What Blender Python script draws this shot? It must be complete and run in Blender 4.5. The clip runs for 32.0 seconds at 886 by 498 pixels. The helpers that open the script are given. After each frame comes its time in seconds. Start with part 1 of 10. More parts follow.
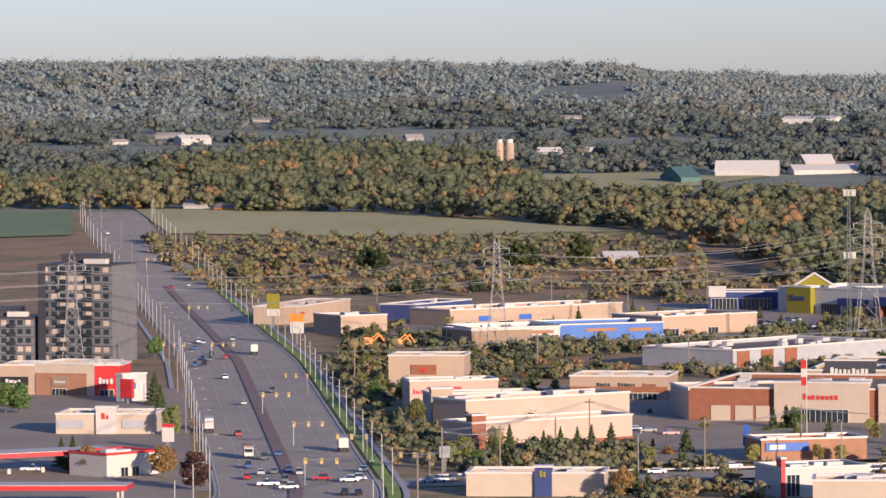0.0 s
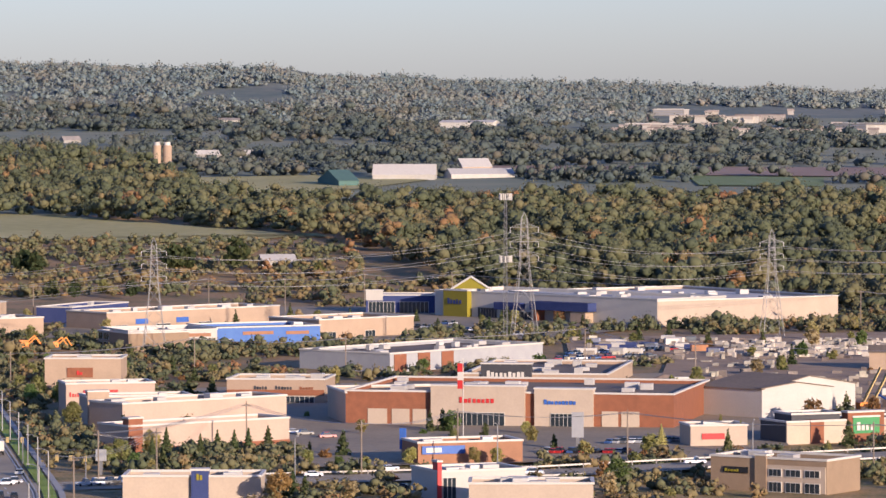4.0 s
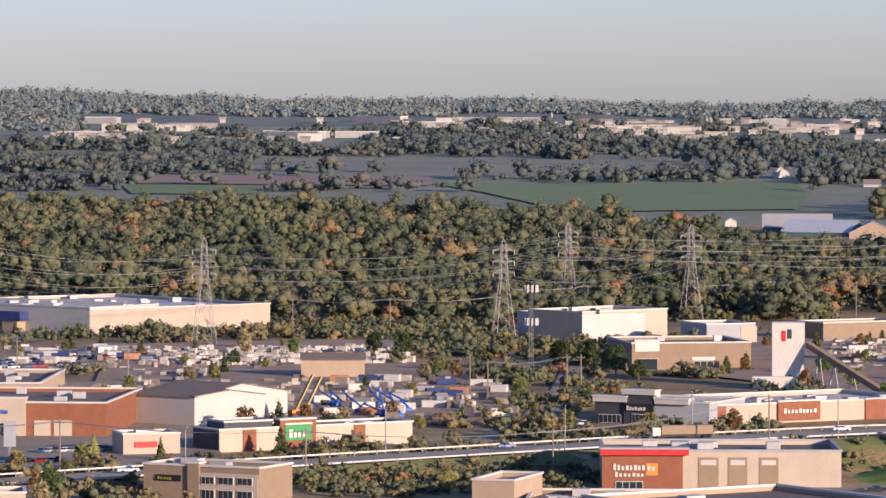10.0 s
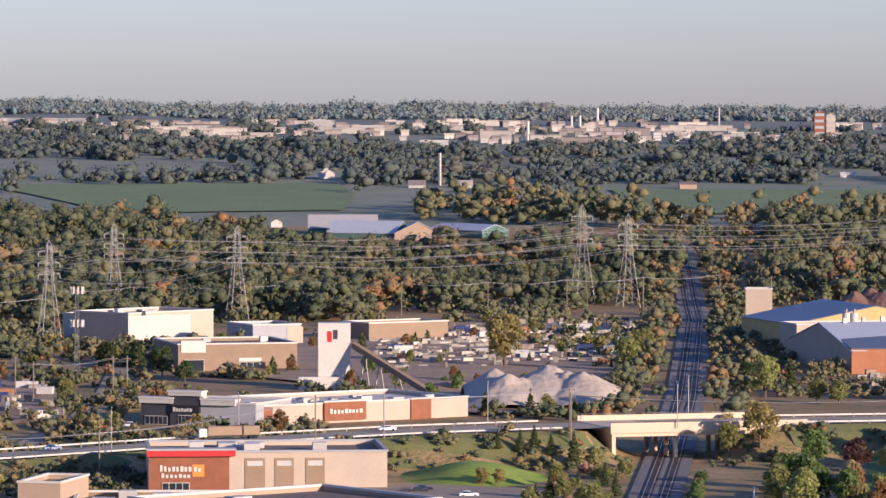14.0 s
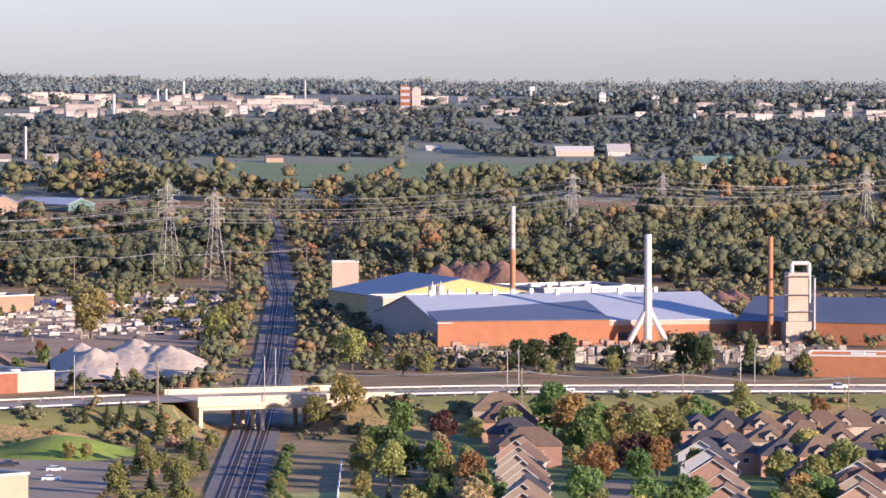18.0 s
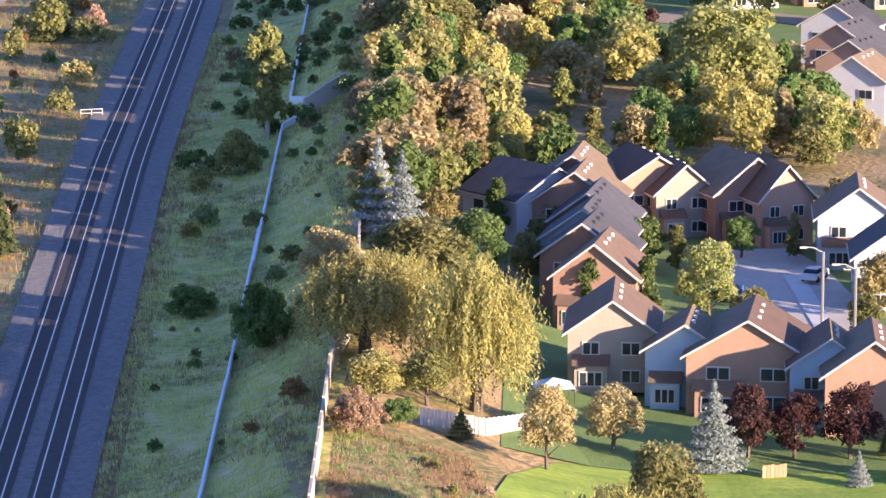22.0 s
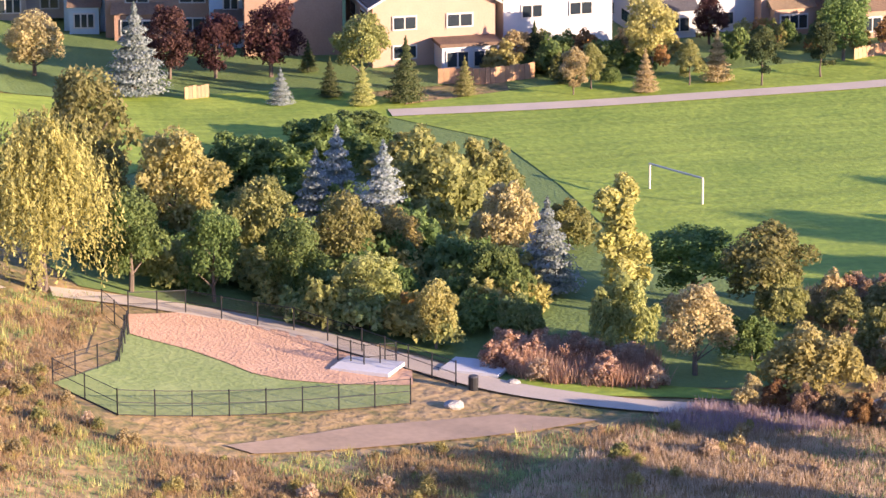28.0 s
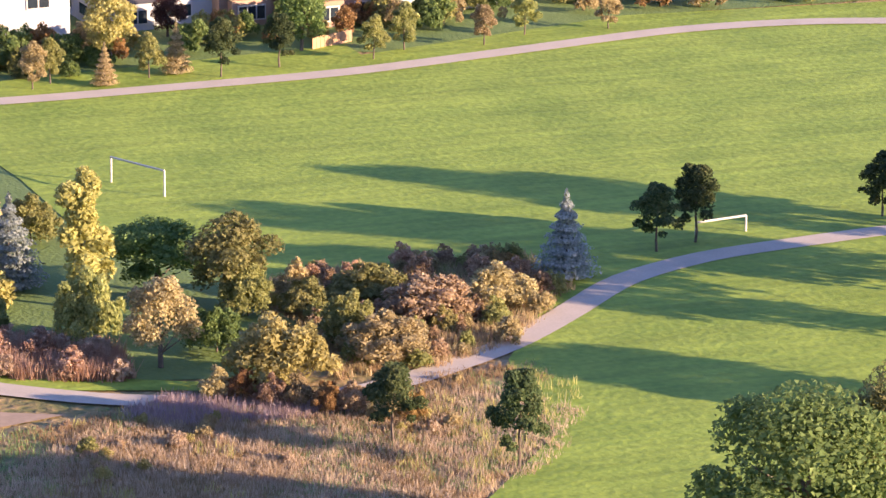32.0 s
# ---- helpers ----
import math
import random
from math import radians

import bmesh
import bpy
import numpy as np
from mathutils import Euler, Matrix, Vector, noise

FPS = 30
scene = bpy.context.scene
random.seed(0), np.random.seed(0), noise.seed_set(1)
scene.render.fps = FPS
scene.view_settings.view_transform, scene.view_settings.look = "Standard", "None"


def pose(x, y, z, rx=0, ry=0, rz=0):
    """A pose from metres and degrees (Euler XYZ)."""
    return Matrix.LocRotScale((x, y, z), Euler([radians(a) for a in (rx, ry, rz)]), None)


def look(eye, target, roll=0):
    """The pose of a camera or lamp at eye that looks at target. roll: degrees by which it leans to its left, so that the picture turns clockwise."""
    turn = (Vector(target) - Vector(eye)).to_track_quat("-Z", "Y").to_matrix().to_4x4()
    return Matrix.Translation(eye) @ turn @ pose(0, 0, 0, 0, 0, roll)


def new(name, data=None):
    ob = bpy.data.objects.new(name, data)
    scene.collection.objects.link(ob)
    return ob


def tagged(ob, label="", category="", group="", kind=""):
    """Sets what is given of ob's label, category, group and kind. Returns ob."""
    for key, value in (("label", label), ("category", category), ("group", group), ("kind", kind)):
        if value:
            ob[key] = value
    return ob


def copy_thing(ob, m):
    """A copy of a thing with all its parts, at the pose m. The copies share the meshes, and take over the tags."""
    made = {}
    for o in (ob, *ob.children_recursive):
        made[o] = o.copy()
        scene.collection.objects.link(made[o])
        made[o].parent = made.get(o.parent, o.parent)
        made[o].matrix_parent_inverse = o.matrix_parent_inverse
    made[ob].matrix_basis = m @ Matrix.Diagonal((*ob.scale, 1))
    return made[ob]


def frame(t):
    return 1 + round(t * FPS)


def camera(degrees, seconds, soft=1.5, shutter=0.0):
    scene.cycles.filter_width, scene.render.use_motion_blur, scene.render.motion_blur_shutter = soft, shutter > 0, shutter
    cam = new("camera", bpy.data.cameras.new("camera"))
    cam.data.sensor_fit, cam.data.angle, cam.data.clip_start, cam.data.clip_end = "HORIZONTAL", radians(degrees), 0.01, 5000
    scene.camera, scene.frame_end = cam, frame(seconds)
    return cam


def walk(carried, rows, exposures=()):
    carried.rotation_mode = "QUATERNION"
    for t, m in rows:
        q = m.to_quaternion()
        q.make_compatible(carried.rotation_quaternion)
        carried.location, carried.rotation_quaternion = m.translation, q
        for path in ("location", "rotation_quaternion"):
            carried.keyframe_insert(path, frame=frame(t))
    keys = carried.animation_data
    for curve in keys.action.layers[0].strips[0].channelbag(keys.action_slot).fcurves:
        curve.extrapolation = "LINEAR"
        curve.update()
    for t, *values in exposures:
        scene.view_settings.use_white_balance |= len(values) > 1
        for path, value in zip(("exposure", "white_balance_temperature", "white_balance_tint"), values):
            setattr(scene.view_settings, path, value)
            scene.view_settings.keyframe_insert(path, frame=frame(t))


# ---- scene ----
# ---- camera: it hovers at one place and turns ----
ROWS = [
    (0.0, -15.889, -2.007, -0.444),
    (0.5, -15.825, -2.015, -0.423),
    (1.0, -15.555, -2.010, -0.375),
    (1.5, -15.066, -2.004, -0.344),
    (2.0, -14.321, -1.996, -0.317),
    (2.5, -13.606, -1.998, -0.239),
    (3.0, -12.931, -1.997, -0.175),
    (3.5, -12.231, -1.999, -0.150),
    (4.0, -11.552, -1.989, -0.127),
    (4.5, -10.883, -1.989, -0.115),
    (6.5, -8.412, -1.949, -0.046),
    (7.0, -7.815, -1.938, -0.007),
    (7.5, -7.262, -1.927, -0.012),
    (8.0, -6.714, -1.935, -0.035),
    (8.5, -6.155, -1.925, -0.016),
    (9.0, -5.566, -1.925, -0.021),
    (9.5, -4.974, -1.905, 0.033),
    (10.0, -4.372, -1.893, 0.021),
    (10.5, -3.664, -1.888, 0.042),
    (11.0, -2.925, -1.882, 0.067),
    (11.5, -2.175, -1.878, 0.040),
    (12.0, -1.456, -1.874, 0.035),
    (12.5, -0.723, -1.871, 0.013),
    (13.0, -0.000, -1.869, 0.037),
    (13.5, 0.735, -1.871, 0.058),
    (15.5, 3.355, -1.888, 0.074),
    (16.0, 4.289, -1.888, 0.074),
    (16.5, 5.221, -1.895, 0.080),
    (17.0, 6.124, -1.885, 0.112),
    (17.5, 6.600, -1.886, 0.068),
    (18.0, 6.606, -2.204, 0.091),
    (18.5, 6.595, -3.148, 0.069),
    (19.0, 6.577, -4.174, 0.114),
    (19.5, 6.599, -5.194, 0.155),
    (20.0, 6.613, -6.222, 0.141),
    (20.5, 6.605, -7.227, 0.135),
    (21.0, 6.585, -8.280, 0.128),
    (21.5, 6.563, -9.365, 0.138),
    (22.0, 6.563, -10.394, 0.119),
    (22.5, 6.549, -11.428, 0.148),
    (23.0, 6.544, -12.461, 0.212),
    (23.5, 6.548, -13.502, 0.188),
    (24.0, 6.564, -14.555, 0.192),
    (24.5, 6.587, -15.049, 0.194),
    (26.5, 10.850, -15.108, -0.504),
    (27.0, 11.912, -15.125, -0.426),
    (27.5, 12.975, -15.151, -0.327),
    (28.0, 14.056, -15.177, -0.203),
    (28.5, 15.062, -15.196, -0.151),
    (29.0, 16.100, -15.218, -0.031),
    (29.5, 17.190, -15.242, 0.071),
    (30.0, 18.246, -15.244, 0.190),
    (30.5, 19.296, -15.254, 0.253),
    (31.0, 20.303, -15.249, 0.377),
    (31.5, 20.817, -15.258, 0.382),
    (32.0, 21.091, -15.265, 0.392),
]

EYE_Z = 92.0
# centre line of the overpass road: x, y, height
OVERPASS = [(-420, 958, 0.0), (-300, 1015, 0.0), (-190, 1062, 0.8), (-110, 1104, 3.2), (-40, 1132, 5.8), (20, 1152, 7.6), (86, 1172, 8.4), (150, 1190, 8.0), (240, 1208, 6.4), (340, 1222, 4.6), (460, 1235, 2.5)]
OV = np.array(OVERPASS, float)


def overpass_y(x):
    return float(np.interp(x, OV[:, 0], OV[:, 1]))


def overpass_z(x):
    return float(np.interp(x, OV[:, 0], OV[:, 2]))


def rail_x(y):
    """Centre of the double track."""
    return float(np.interp(y, [0, 300, 560, 720, 1160, 1400, 1900, 2400, 3000], [-32, -0.5, 23.6, 41, 86, 109, 152, 184, 190]))


def wall_x(y):
    """Line of the noise wall on top of the berm."""
    return float(np.interp(y, [0, 270, 311, 405, 425, 690, 800], [-12, 20.0, 25.0, 36.3, 40.5, 68, 79]))


def smooth(a, b, v):
    t = min(1.0, max(0.0, (v - a) / (b - a)))
    return t * t * (3 - 2 * t)


def ridge(x, y):
    """Height of the far wooded ridge above the plain."""
    a = math.degrees(math.atan2(x, y))
    top = np.interp(a, [-40, -22, -18, -15, -13.6, -13.0, -11, -8, -5, 0, 10, 40], [52, 49, 45, 38, 36, 27, 20, 9, 4, 0, -3, -4])
    return float(top) + 1.6 * math.sin(a * 1.3) + 0.7 * math.sin(a * 5.1 + 1)


def gz(x, y):
    """Height of the ground."""
    r = math.hypot(x, y)
    z = 0.0
    if y > 1900:
        z += (y - 1900) * 0.0272 * smooth(1900, 2250, y)
    if r > 4250 and y > 0:
        z += ridge(x, y) * smooth(4250, 4900, r)
    if 1040 > y > 0:
        d = x - wall_x(y)
        k = smooth(1000, 640, y)
        wide = 26 - 12 * smooth(330, 430, y)
        z += 6.2 * k * (math.exp(-(d / 9.0) ** 2) if d < 0 else math.exp(-(d / wide) ** 2))
    if -420 < x < 460 and 900 < y < 1320:
        h = overpass_z(x)
        if h > 0:
            d = abs(y - overpass_y(x)) - 13.0
            e = h * (1 - smooth(0, 2.4 * h + 2, d))
            e *= smooth(10, 24, abs(x - rail_x(y)))
            z = max(z, e)
    return z

cam = camera(11.18, 32.0)
walk(cam, [(t, pose(0, 0, EYE_Z, 90 + p, 0, -w) @ pose(0, 0, 0, 0, 0, r)) for t, w, p, r in ROWS], exposures=[(0.0, 0.65, 6250, 12), (13.0, 0.70, 6200, 14), (16.0, 0.88, 6100, 15), (18.0, 1.13, 6100, 16), (19.0, 1.33, 6200, 16), (20.0, 1.33, 6300, 16), (21.0, 1.68, 6350, 15), (22.5, 1.82, 6500, 14), (25.0, 1.74, 6700, 16), (28.0, 1.86, 6900, 16), (32.0, 1.92, 7300, 17)])

# ---- light: low warm sun behind the camera, clear sky ----
SUN_TO = Vector((0.74, -0.67, 0.205)).normalized()
world = bpy.data.worlds.new("sky")
scene.world = world
world.use_nodes = True
nt = world.node_tree
sky = nt.nodes.new("ShaderNodeTexSky")
sky.sky_type = "NISHITA"
sky.sun_disc = False
sky.sun_elevation = math.asin(SUN_TO.z)
sky.sun_rotation = math.atan2(SUN_TO.x, SUN_TO.y)
sky.air_density, sky.dust_density, sky.ozone_density = 1.0, 0.42, 3.0
tint = nt.nodes.new("ShaderNodeMix")
tint.data_type, tint.blend_type = "RGBA", "MULTIPLY"
tint.inputs[0].default_value = 1.0
tint.inputs[7].default_value = (0.94, 0.965, 1.44, 1)
nt.links.new(sky.outputs[0], tint.inputs[6])
nt.links.new(tint.outputs[2], nt.nodes["Background"].inputs[0])
nt.nodes["Background"].inputs[1].default_value = 0.092
sun_data = bpy.data.lights.new("sun", "SUN")
sun_data.energy, sun_data.angle, sun_data.color = 4.8, radians(0.53), (1.0, 0.79, 0.61)
sun = new("sun", sun_data)
sun.matrix_world = look((0, 0, 300), Vector((0, 0, 300)) - SUN_TO)

# ---- materials ----
MATS = {}


def mat(name, c1, c2=None, scale=1.0, rough=0.85, metal=0.0, bump=0.0, fine=None, spread=0.0, detail=4.0, attr="", stops=None, island=0.0):
    """A surface of two colours mixed by noise at two scales; spread varies it from object to object; stops: a ramp read at the attribute attr."""
    if name in MATS:
        return MATS[name]
    m = bpy.data.materials.new(name)
    m.use_nodes = True
    t = m.node_tree
    n, ln = t.nodes, t.links
    b = n["Principled BSDF"]
    b.inputs["Roughness"].default_value, b.inputs["Metallic"].default_value = rough, metal
    b.inputs["Specular IOR Level"].default_value = 0.3
    geo = n.new("ShaderNodeNewGeometry")
    no = n.new("ShaderNodeTexNoise")
    no.inputs["Scale"].default_value, no.inputs["Detail"].default_value = scale, detail
    ln.new(geo.outputs["Position"], no.inputs["Vector"])
    no2 = n.new("ShaderNodeTexNoise")
    no2.inputs["Scale"].default_value, no2.inputs["Detail"].default_value = (fine or scale * 9), 3
    ln.new(geo.outputs["Position"], no2.inputs["Vector"])
    add = n.new("ShaderNodeMath")
    add.operation = "MULTIPLY_ADD"
    add.inputs[1].default_value = 0.45
    ln.new(no2.outputs["Fac"], add.inputs[0])
    half = n.new("ShaderNodeMath")
    half.operation = "MULTIPLY"
    half.inputs[1].default_value = 0.55
    ln.new(no.outputs["Fac"], half.inputs[0])
    ln.new(half.outputs[0], add.inputs[2])
    ramp = n.new("ShaderNodeValToRGB")
    c2 = c2 or [v * 0.75 for v in c1]
    if stops:
        el = ramp.color_ramp.elements
        while len(el) < len(stops):
            el.new(0.5)
        for e, (p, c) in zip(el, stops):
            e.position, e.color = p, (*c, 1)
    else:
        ramp.color_ramp.elements[0].position, ramp.color_ramp.elements[0].color = 0.33, (*c2, 1)
        ramp.color_ramp.elements[1].position, ramp.color_ramp.elements[1].color = 0.67, (*c1, 1)
    colour = ramp.outputs[0]
    if attr:
        at = n.new("ShaderNodeAttribute")
        at.attribute_name = attr
        jit = n.new("ShaderNodeMath")
        jit.operation = "MULTIPLY_ADD"
        jit.inputs[1].default_value = 0.25
        ln.new(add.outputs[0], jit.inputs[0])
        off = n.new("ShaderNodeMath")
        off.inputs[1].default_value = -0.125
        ln.new(at.outputs["Fac"], off.inputs[0])
        ln.new(off.outputs[0], jit.inputs[2])
        ln.new(jit.outputs[0], ramp.inputs[0])
    else:
        ln.new(add.outputs[0], ramp.inputs[0])
    if spread or island:
        hs = n.new("ShaderNodeHueSaturation")
        ln.new(colour, hs.inputs["Color"])
        if spread:
            oi = n.new("ShaderNodeObjectInfo")
            src = oi.outputs["Random"]
        else:
            src = geo.outputs["Random Per Island"]
        amount = spread or island
        for k, (sock, lo, hi) in enumerate((("Value", 1 - amount, 1 + amount), ("Hue", 0.5 - amount * 0.06, 0.5 + amount * 0.06))):
            mr = n.new("ShaderNodeMapRange")
            mr.inputs["To Min"].default_value, mr.inputs["To Max"].default_value = lo, hi
            ln.new(src, mr.inputs["Value"])
            ln.new(mr.outputs[0], hs.inputs[sock])
        colour = hs.outputs[0]
    ln.new(colour, b.inputs["Base Color"])
    if bump:
        bp = n.new("ShaderNodeBump")
        bp.inputs["Strength"].default_value, bp.inputs["Distance"].default_value = bump, 0.3
        ln.new(no2.outputs["Fac"], bp.inputs["Height"])
        ln.new(bp.outputs[0], b.inputs["Normal"])
    MATS[name] = m
    return m


def leaf_mat(name, stops, spread=0.25):
    """Foliage: colour by the tone attribute, light passes through a little."""
    m = mat(name, stops[-1][1], stops[0][1], scale=0.5, fine=3.0, rough=0.75, attr="tone", stops=stops, spread=spread)
    b = m.node_tree.nodes["Principled BSDF"]
    b.inputs["Specular IOR Level"].default_value = 0.15
    n, ln = m.node_tree.nodes, m.node_tree.links
    colour = b.inputs["Base Color"].links[0].from_socket
    tr, mix = n.new("ShaderNodeBsdfTranslucent"), n.new("ShaderNodeMixShader")
    mix.inputs[0].default_value = 0.5
    ln.new(colour, tr.inputs["Color"])
    ln.new(b.outputs[0], mix.inputs[1])
    ln.new(tr.outputs[0], mix.inputs[2])
    ln.new(mix.outputs[0], n["Material Output"].inputs["Surface"])
    return m


# ---- mesh helpers ----
def part(name, bm, material, parent=None, label="", smooth_it=False):
    me = bpy.data.meshes.new(name)
    bm.to_mesh(me)
    bm.free()
    if smooth_it:
        me.shade_smooth()
    ob = new(name, me)
    for m in (material if isinstance(material, (list, tuple)) else [material]):
        me.materials.append(m)
    if parent is not None:
        ob.parent = parent
    if label:
        tagged(ob, label)
    return ob


def thing(name, m, label, category, group="", kind=""):
    """An Empty at a thing's base, that carries its parts."""
    e = new(name)
    e.matrix_basis = m
    return tagged(e, label, category, group, kind)


def raw(name, verts, faces, material, parent=None, tone=None, smooth_it=False):
    """A mesh from arrays, all faces with the same number of corners."""
    me = bpy.data.meshes.new(name)
    verts, faces = np.asarray(verts, np.float32), np.asarray(faces, np.int32)
    k = faces.shape[1]
    me.vertices.add(len(verts))
    me.vertices.foreach_set("co", verts.ravel())
    me.loops.add(faces.size)
    me.loops.foreach_set("vertex_index", faces.ravel())
    me.polygons.add(len(faces))
    me.polygons.foreach_set("loop_start", np.arange(0, faces.size, k, dtype=np.int32))
    me.polygons.foreach_set("loop_total", np.full(len(faces), k, np.int32))
    if smooth_it:
        me.polygons.foreach_set("use_smooth", np.ones(len(faces), bool))
    me.update(calc_edges=True)
    if tone is not None:
        at = me.attributes.new("tone", "FLOAT", "POINT")
        at.data.foreach_set("value", np.asarray(tone, np.float32))
    me.materials.append(material)
    ob = new(name, me)
    if parent is not None:
        ob.parent = parent
    return ob


def box(bm, x0, y0, z0, x1, y1, z1, bevel=0.0):
    """An axis-aligned block added to bm."""
    vs = [bm.verts.new((x, y, z)) for z in (z0, z1) for y in (y0, y1) for x in (x0, x1)]
    fs = [bm.faces.new([vs[i] for i in q]) for q in ((0, 2, 3, 1), (4, 5, 7, 6), (0, 1, 5, 4), (2, 6, 7, 3), (0, 4, 6, 2), (1, 3, 7, 5))]
    if bevel:
        es = list({e for f in fs for e in f.edges})
        bmesh.ops.bevel(bm, geom=es, offset=bevel, segments=1, affect="EDGES")
    return vs


def block(name, dims, material, parent=None, label="", bevel=0.0):
    bm = bmesh.new()
    box(bm, *dims, bevel=bevel)
    return part(name, bm, material, parent, label)


def tube(bm, p, q, r0, r1=None, n=6):
    """A tapered round bar from p to q."""
    p, q = Vector(p), Vector(q)
    r1 = r0 if r1 is None else r1
    d = (q - p).normalized()
    a = d.orthogonal().normalized()
    b = d.cross(a)
    rings = []
    for c, r in ((p, r0), (q, r1)):
        rings.append([bm.verts.new(c + r * (math.cos(2 * math.pi * k / n) * a + math.sin(2 * math.pi * k / n) * b)) for k in range(n)])
    for k in range(n):
        bm.faces.new((rings[0][k], rings[0][(k + 1) % n], rings[1][(k + 1) % n], rings[1][k]))
    bm.faces.new(rings[1])
    bm.faces.new(rings[0][::-1])


def bars(name, pairs, r, material, parent=None, label="", n=5):
    bm = bmesh.new()
    for p, q in pairs:
        tube(bm, p, q, r, n=n)
    return part(name, bm, material, parent, label)


def prism(bm, pts, z0, z1):
    """A polygon pts (x, y), drawn up from z0 to z1."""
    lo = [bm.verts.new((x, y, z0)) for x, y in pts]
    hi = [bm.verts.new((x, y, z1)) for x, y in pts]
    k = len(pts)
    for i in range(k):
        bm.faces.new((lo[i], lo[(i + 1) % k], hi[(i + 1) % k], hi[i]))
    bm.faces.new(hi)
    bm.faces.new(lo[::-1])


def ribbon(name, pts, width, material, dz=0.12, step=6.0, label="", category="", height=None):
    """A strip laid on the ground along pts."""
    line = []
    for (x0, y0), (x1, y1) in zip(pts, pts[1:]):
        k = max(1, int(math.hypot(x1 - x0, y1 - y0) / step))
        line += [(x0 + (x1 - x0) * i / k, y0 + (y1 - y0) * i / k) for i in range(k)]
    line.append(pts[-1])
    for _ in range(3):
        line = [line[0]] + [((a[0] + 2 * b[0] + c[0]) / 4, (a[1] + 2 * b[1] + c[1]) / 4) for a, b, c in zip(line, line[1:], line[2:])] + [line[-1]]
    verts, faces = [], []
    for i, (x, y) in enumerate(line):
        a, b = line[max(i - 1, 0)], line[min(i + 1, len(line) - 1)]
        dx, dy = b[0] - a[0], b[1] - a[1]
        k = math.hypot(dx, dy) or 1
        nx, ny = dy / k * width / 2, -dx / k * width / 2
        for s in (-1, 0, 1):
            px, py = x + s * nx, y + s * ny
            verts.append((px, py, (height(px, py) if height else gz(px, py)) + dz))
        if i:
            q = 3 * i
            faces += [(q - 3, q - 2, q + 1, q), (q - 2, q - 1, q + 2, q + 1)]
    # turn the faces up
    ob = raw(name, verts, faces, material)
    me = ob.data
    if me.polygons[0].normal.z < 0:
        me.flip_normals()
    return tagged(ob, label, category, kind="structure")


LAYER = [0.0]
FIELD_EDGES, LOT_EDGES = [], []


def area(name, pts, material, dz=0.08, label="", category="", thick=0.0):
    """A flat piece of ground, its edge given by pts."""
    bm = bmesh.new()
    LAYER[0] += 0.03
    (FIELD_EDGES if name == "field" else LOT_EDGES).append(pts)
    vs = [bm.verts.new((x, y, gz(x, y) + dz + LAYER[0])) for x, y in pts]
    f = bm.faces.new(vs)
    f.normal_update()
    if f.normal.z < 0:
        f.normal_flip()
    bmesh.ops.triangulate(bm, faces=bm.faces[:])
    return tagged(part(name, bm, material), label, category, kind="structure")


def in_poly(pts):
    def test(x, y):
        c = False
        j = len(pts) - 1
        for i in range(len(pts)):
            (xi, yi), (xj, yj) = pts[i], pts[j]
            if (yi > y) != (yj > y) and x < (xj - xi) * (y - yi) / (yj - yi) + xi:
                c = not c
            j = i
        return c
    return test


def rng(seed):
    return np.random.default_rng(seed)

# ---- surfaces of the land ----
M_MEADOW = mat("meadow_grass", (0.33, 0.25, 0.12), (0.139, 0.188, 0.071), scale=0.09, fine=1.1, bump=0.8, stops=[(0.30, (0.090, 0.115, 0.036)), (0.42, (0.175, 0.155, 0.058)), (0.51, (0.310, 0.215, 0.095)), (0.62, (0.410, 0.285, 0.145)), (0.70, (0.230, 0.155, 0.095))])
M_SCRUB = mat("dry_scrub", (0.36, 0.22, 0.10), (0.149, 0.149, 0.070), scale=0.035, fine=0.4, bump=0.5, stops=[(0.32, (0.105, 0.115, 0.040)), (0.45, (0.220, 0.160, 0.070)), (0.58, (0.350, 0.210, 0.100)), (0.70, (0.190, 0.175, 0.065))])
M_FLOOR = mat("forest_floor", (0.05, 0.05, 0.025), (0.025, 0.03, 0.014), scale=0.05)
M_LAWN = mat("mown_lawn", (0.29, 0.365, 0.056), (0.155, 0.232, 0.032), scale=0.14, fine=1.5, bump=0.25)
# mowing lines over the lawn
_n, _l = M_LAWN.node_tree.nodes, M_LAWN.node_tree.links
_wave, _map, _geo, _hs, _mr = [_n.new("ShaderNode" + k) for k in ("TexNoise", "Mapping", "NewGeometry", "HueSaturation", "MapRange")]
_map.inputs["Rotation"].default_value = (0, 0, radians(14))
_map.inputs["Scale"].default_value = (0.06, 0.85, 1.0)
_wave.inputs["Scale"].default_value, _wave.inputs["Detail"].default_value = 1.0, 4.0
_mr.inputs["To Min"].default_value, _mr.inputs["To Max"].default_value = 0.62, 1.38
_col = _n["Principled BSDF"].inputs["Base Color"].links[0].from_socket
for _a, _b in ((_geo.outputs["Position"], _map.inputs["Vector"]), (_map.outputs[0], _wave.inputs["Vector"]), (_wave.outputs["Fac"], _mr.inputs["Value"]), (_mr.outputs[0], _hs.inputs["Value"]), (_col, _hs.inputs["Color"]), (_hs.outputs[0], _n["Principled BSDF"].inputs["Base Color"])):
    _l.new(_a, _b)
M_FIELD = mat("farm_field_green", (0.196, 0.245, 0.099), (0.146, 0.196, 0.083), scale=0.012, fine=0.15)
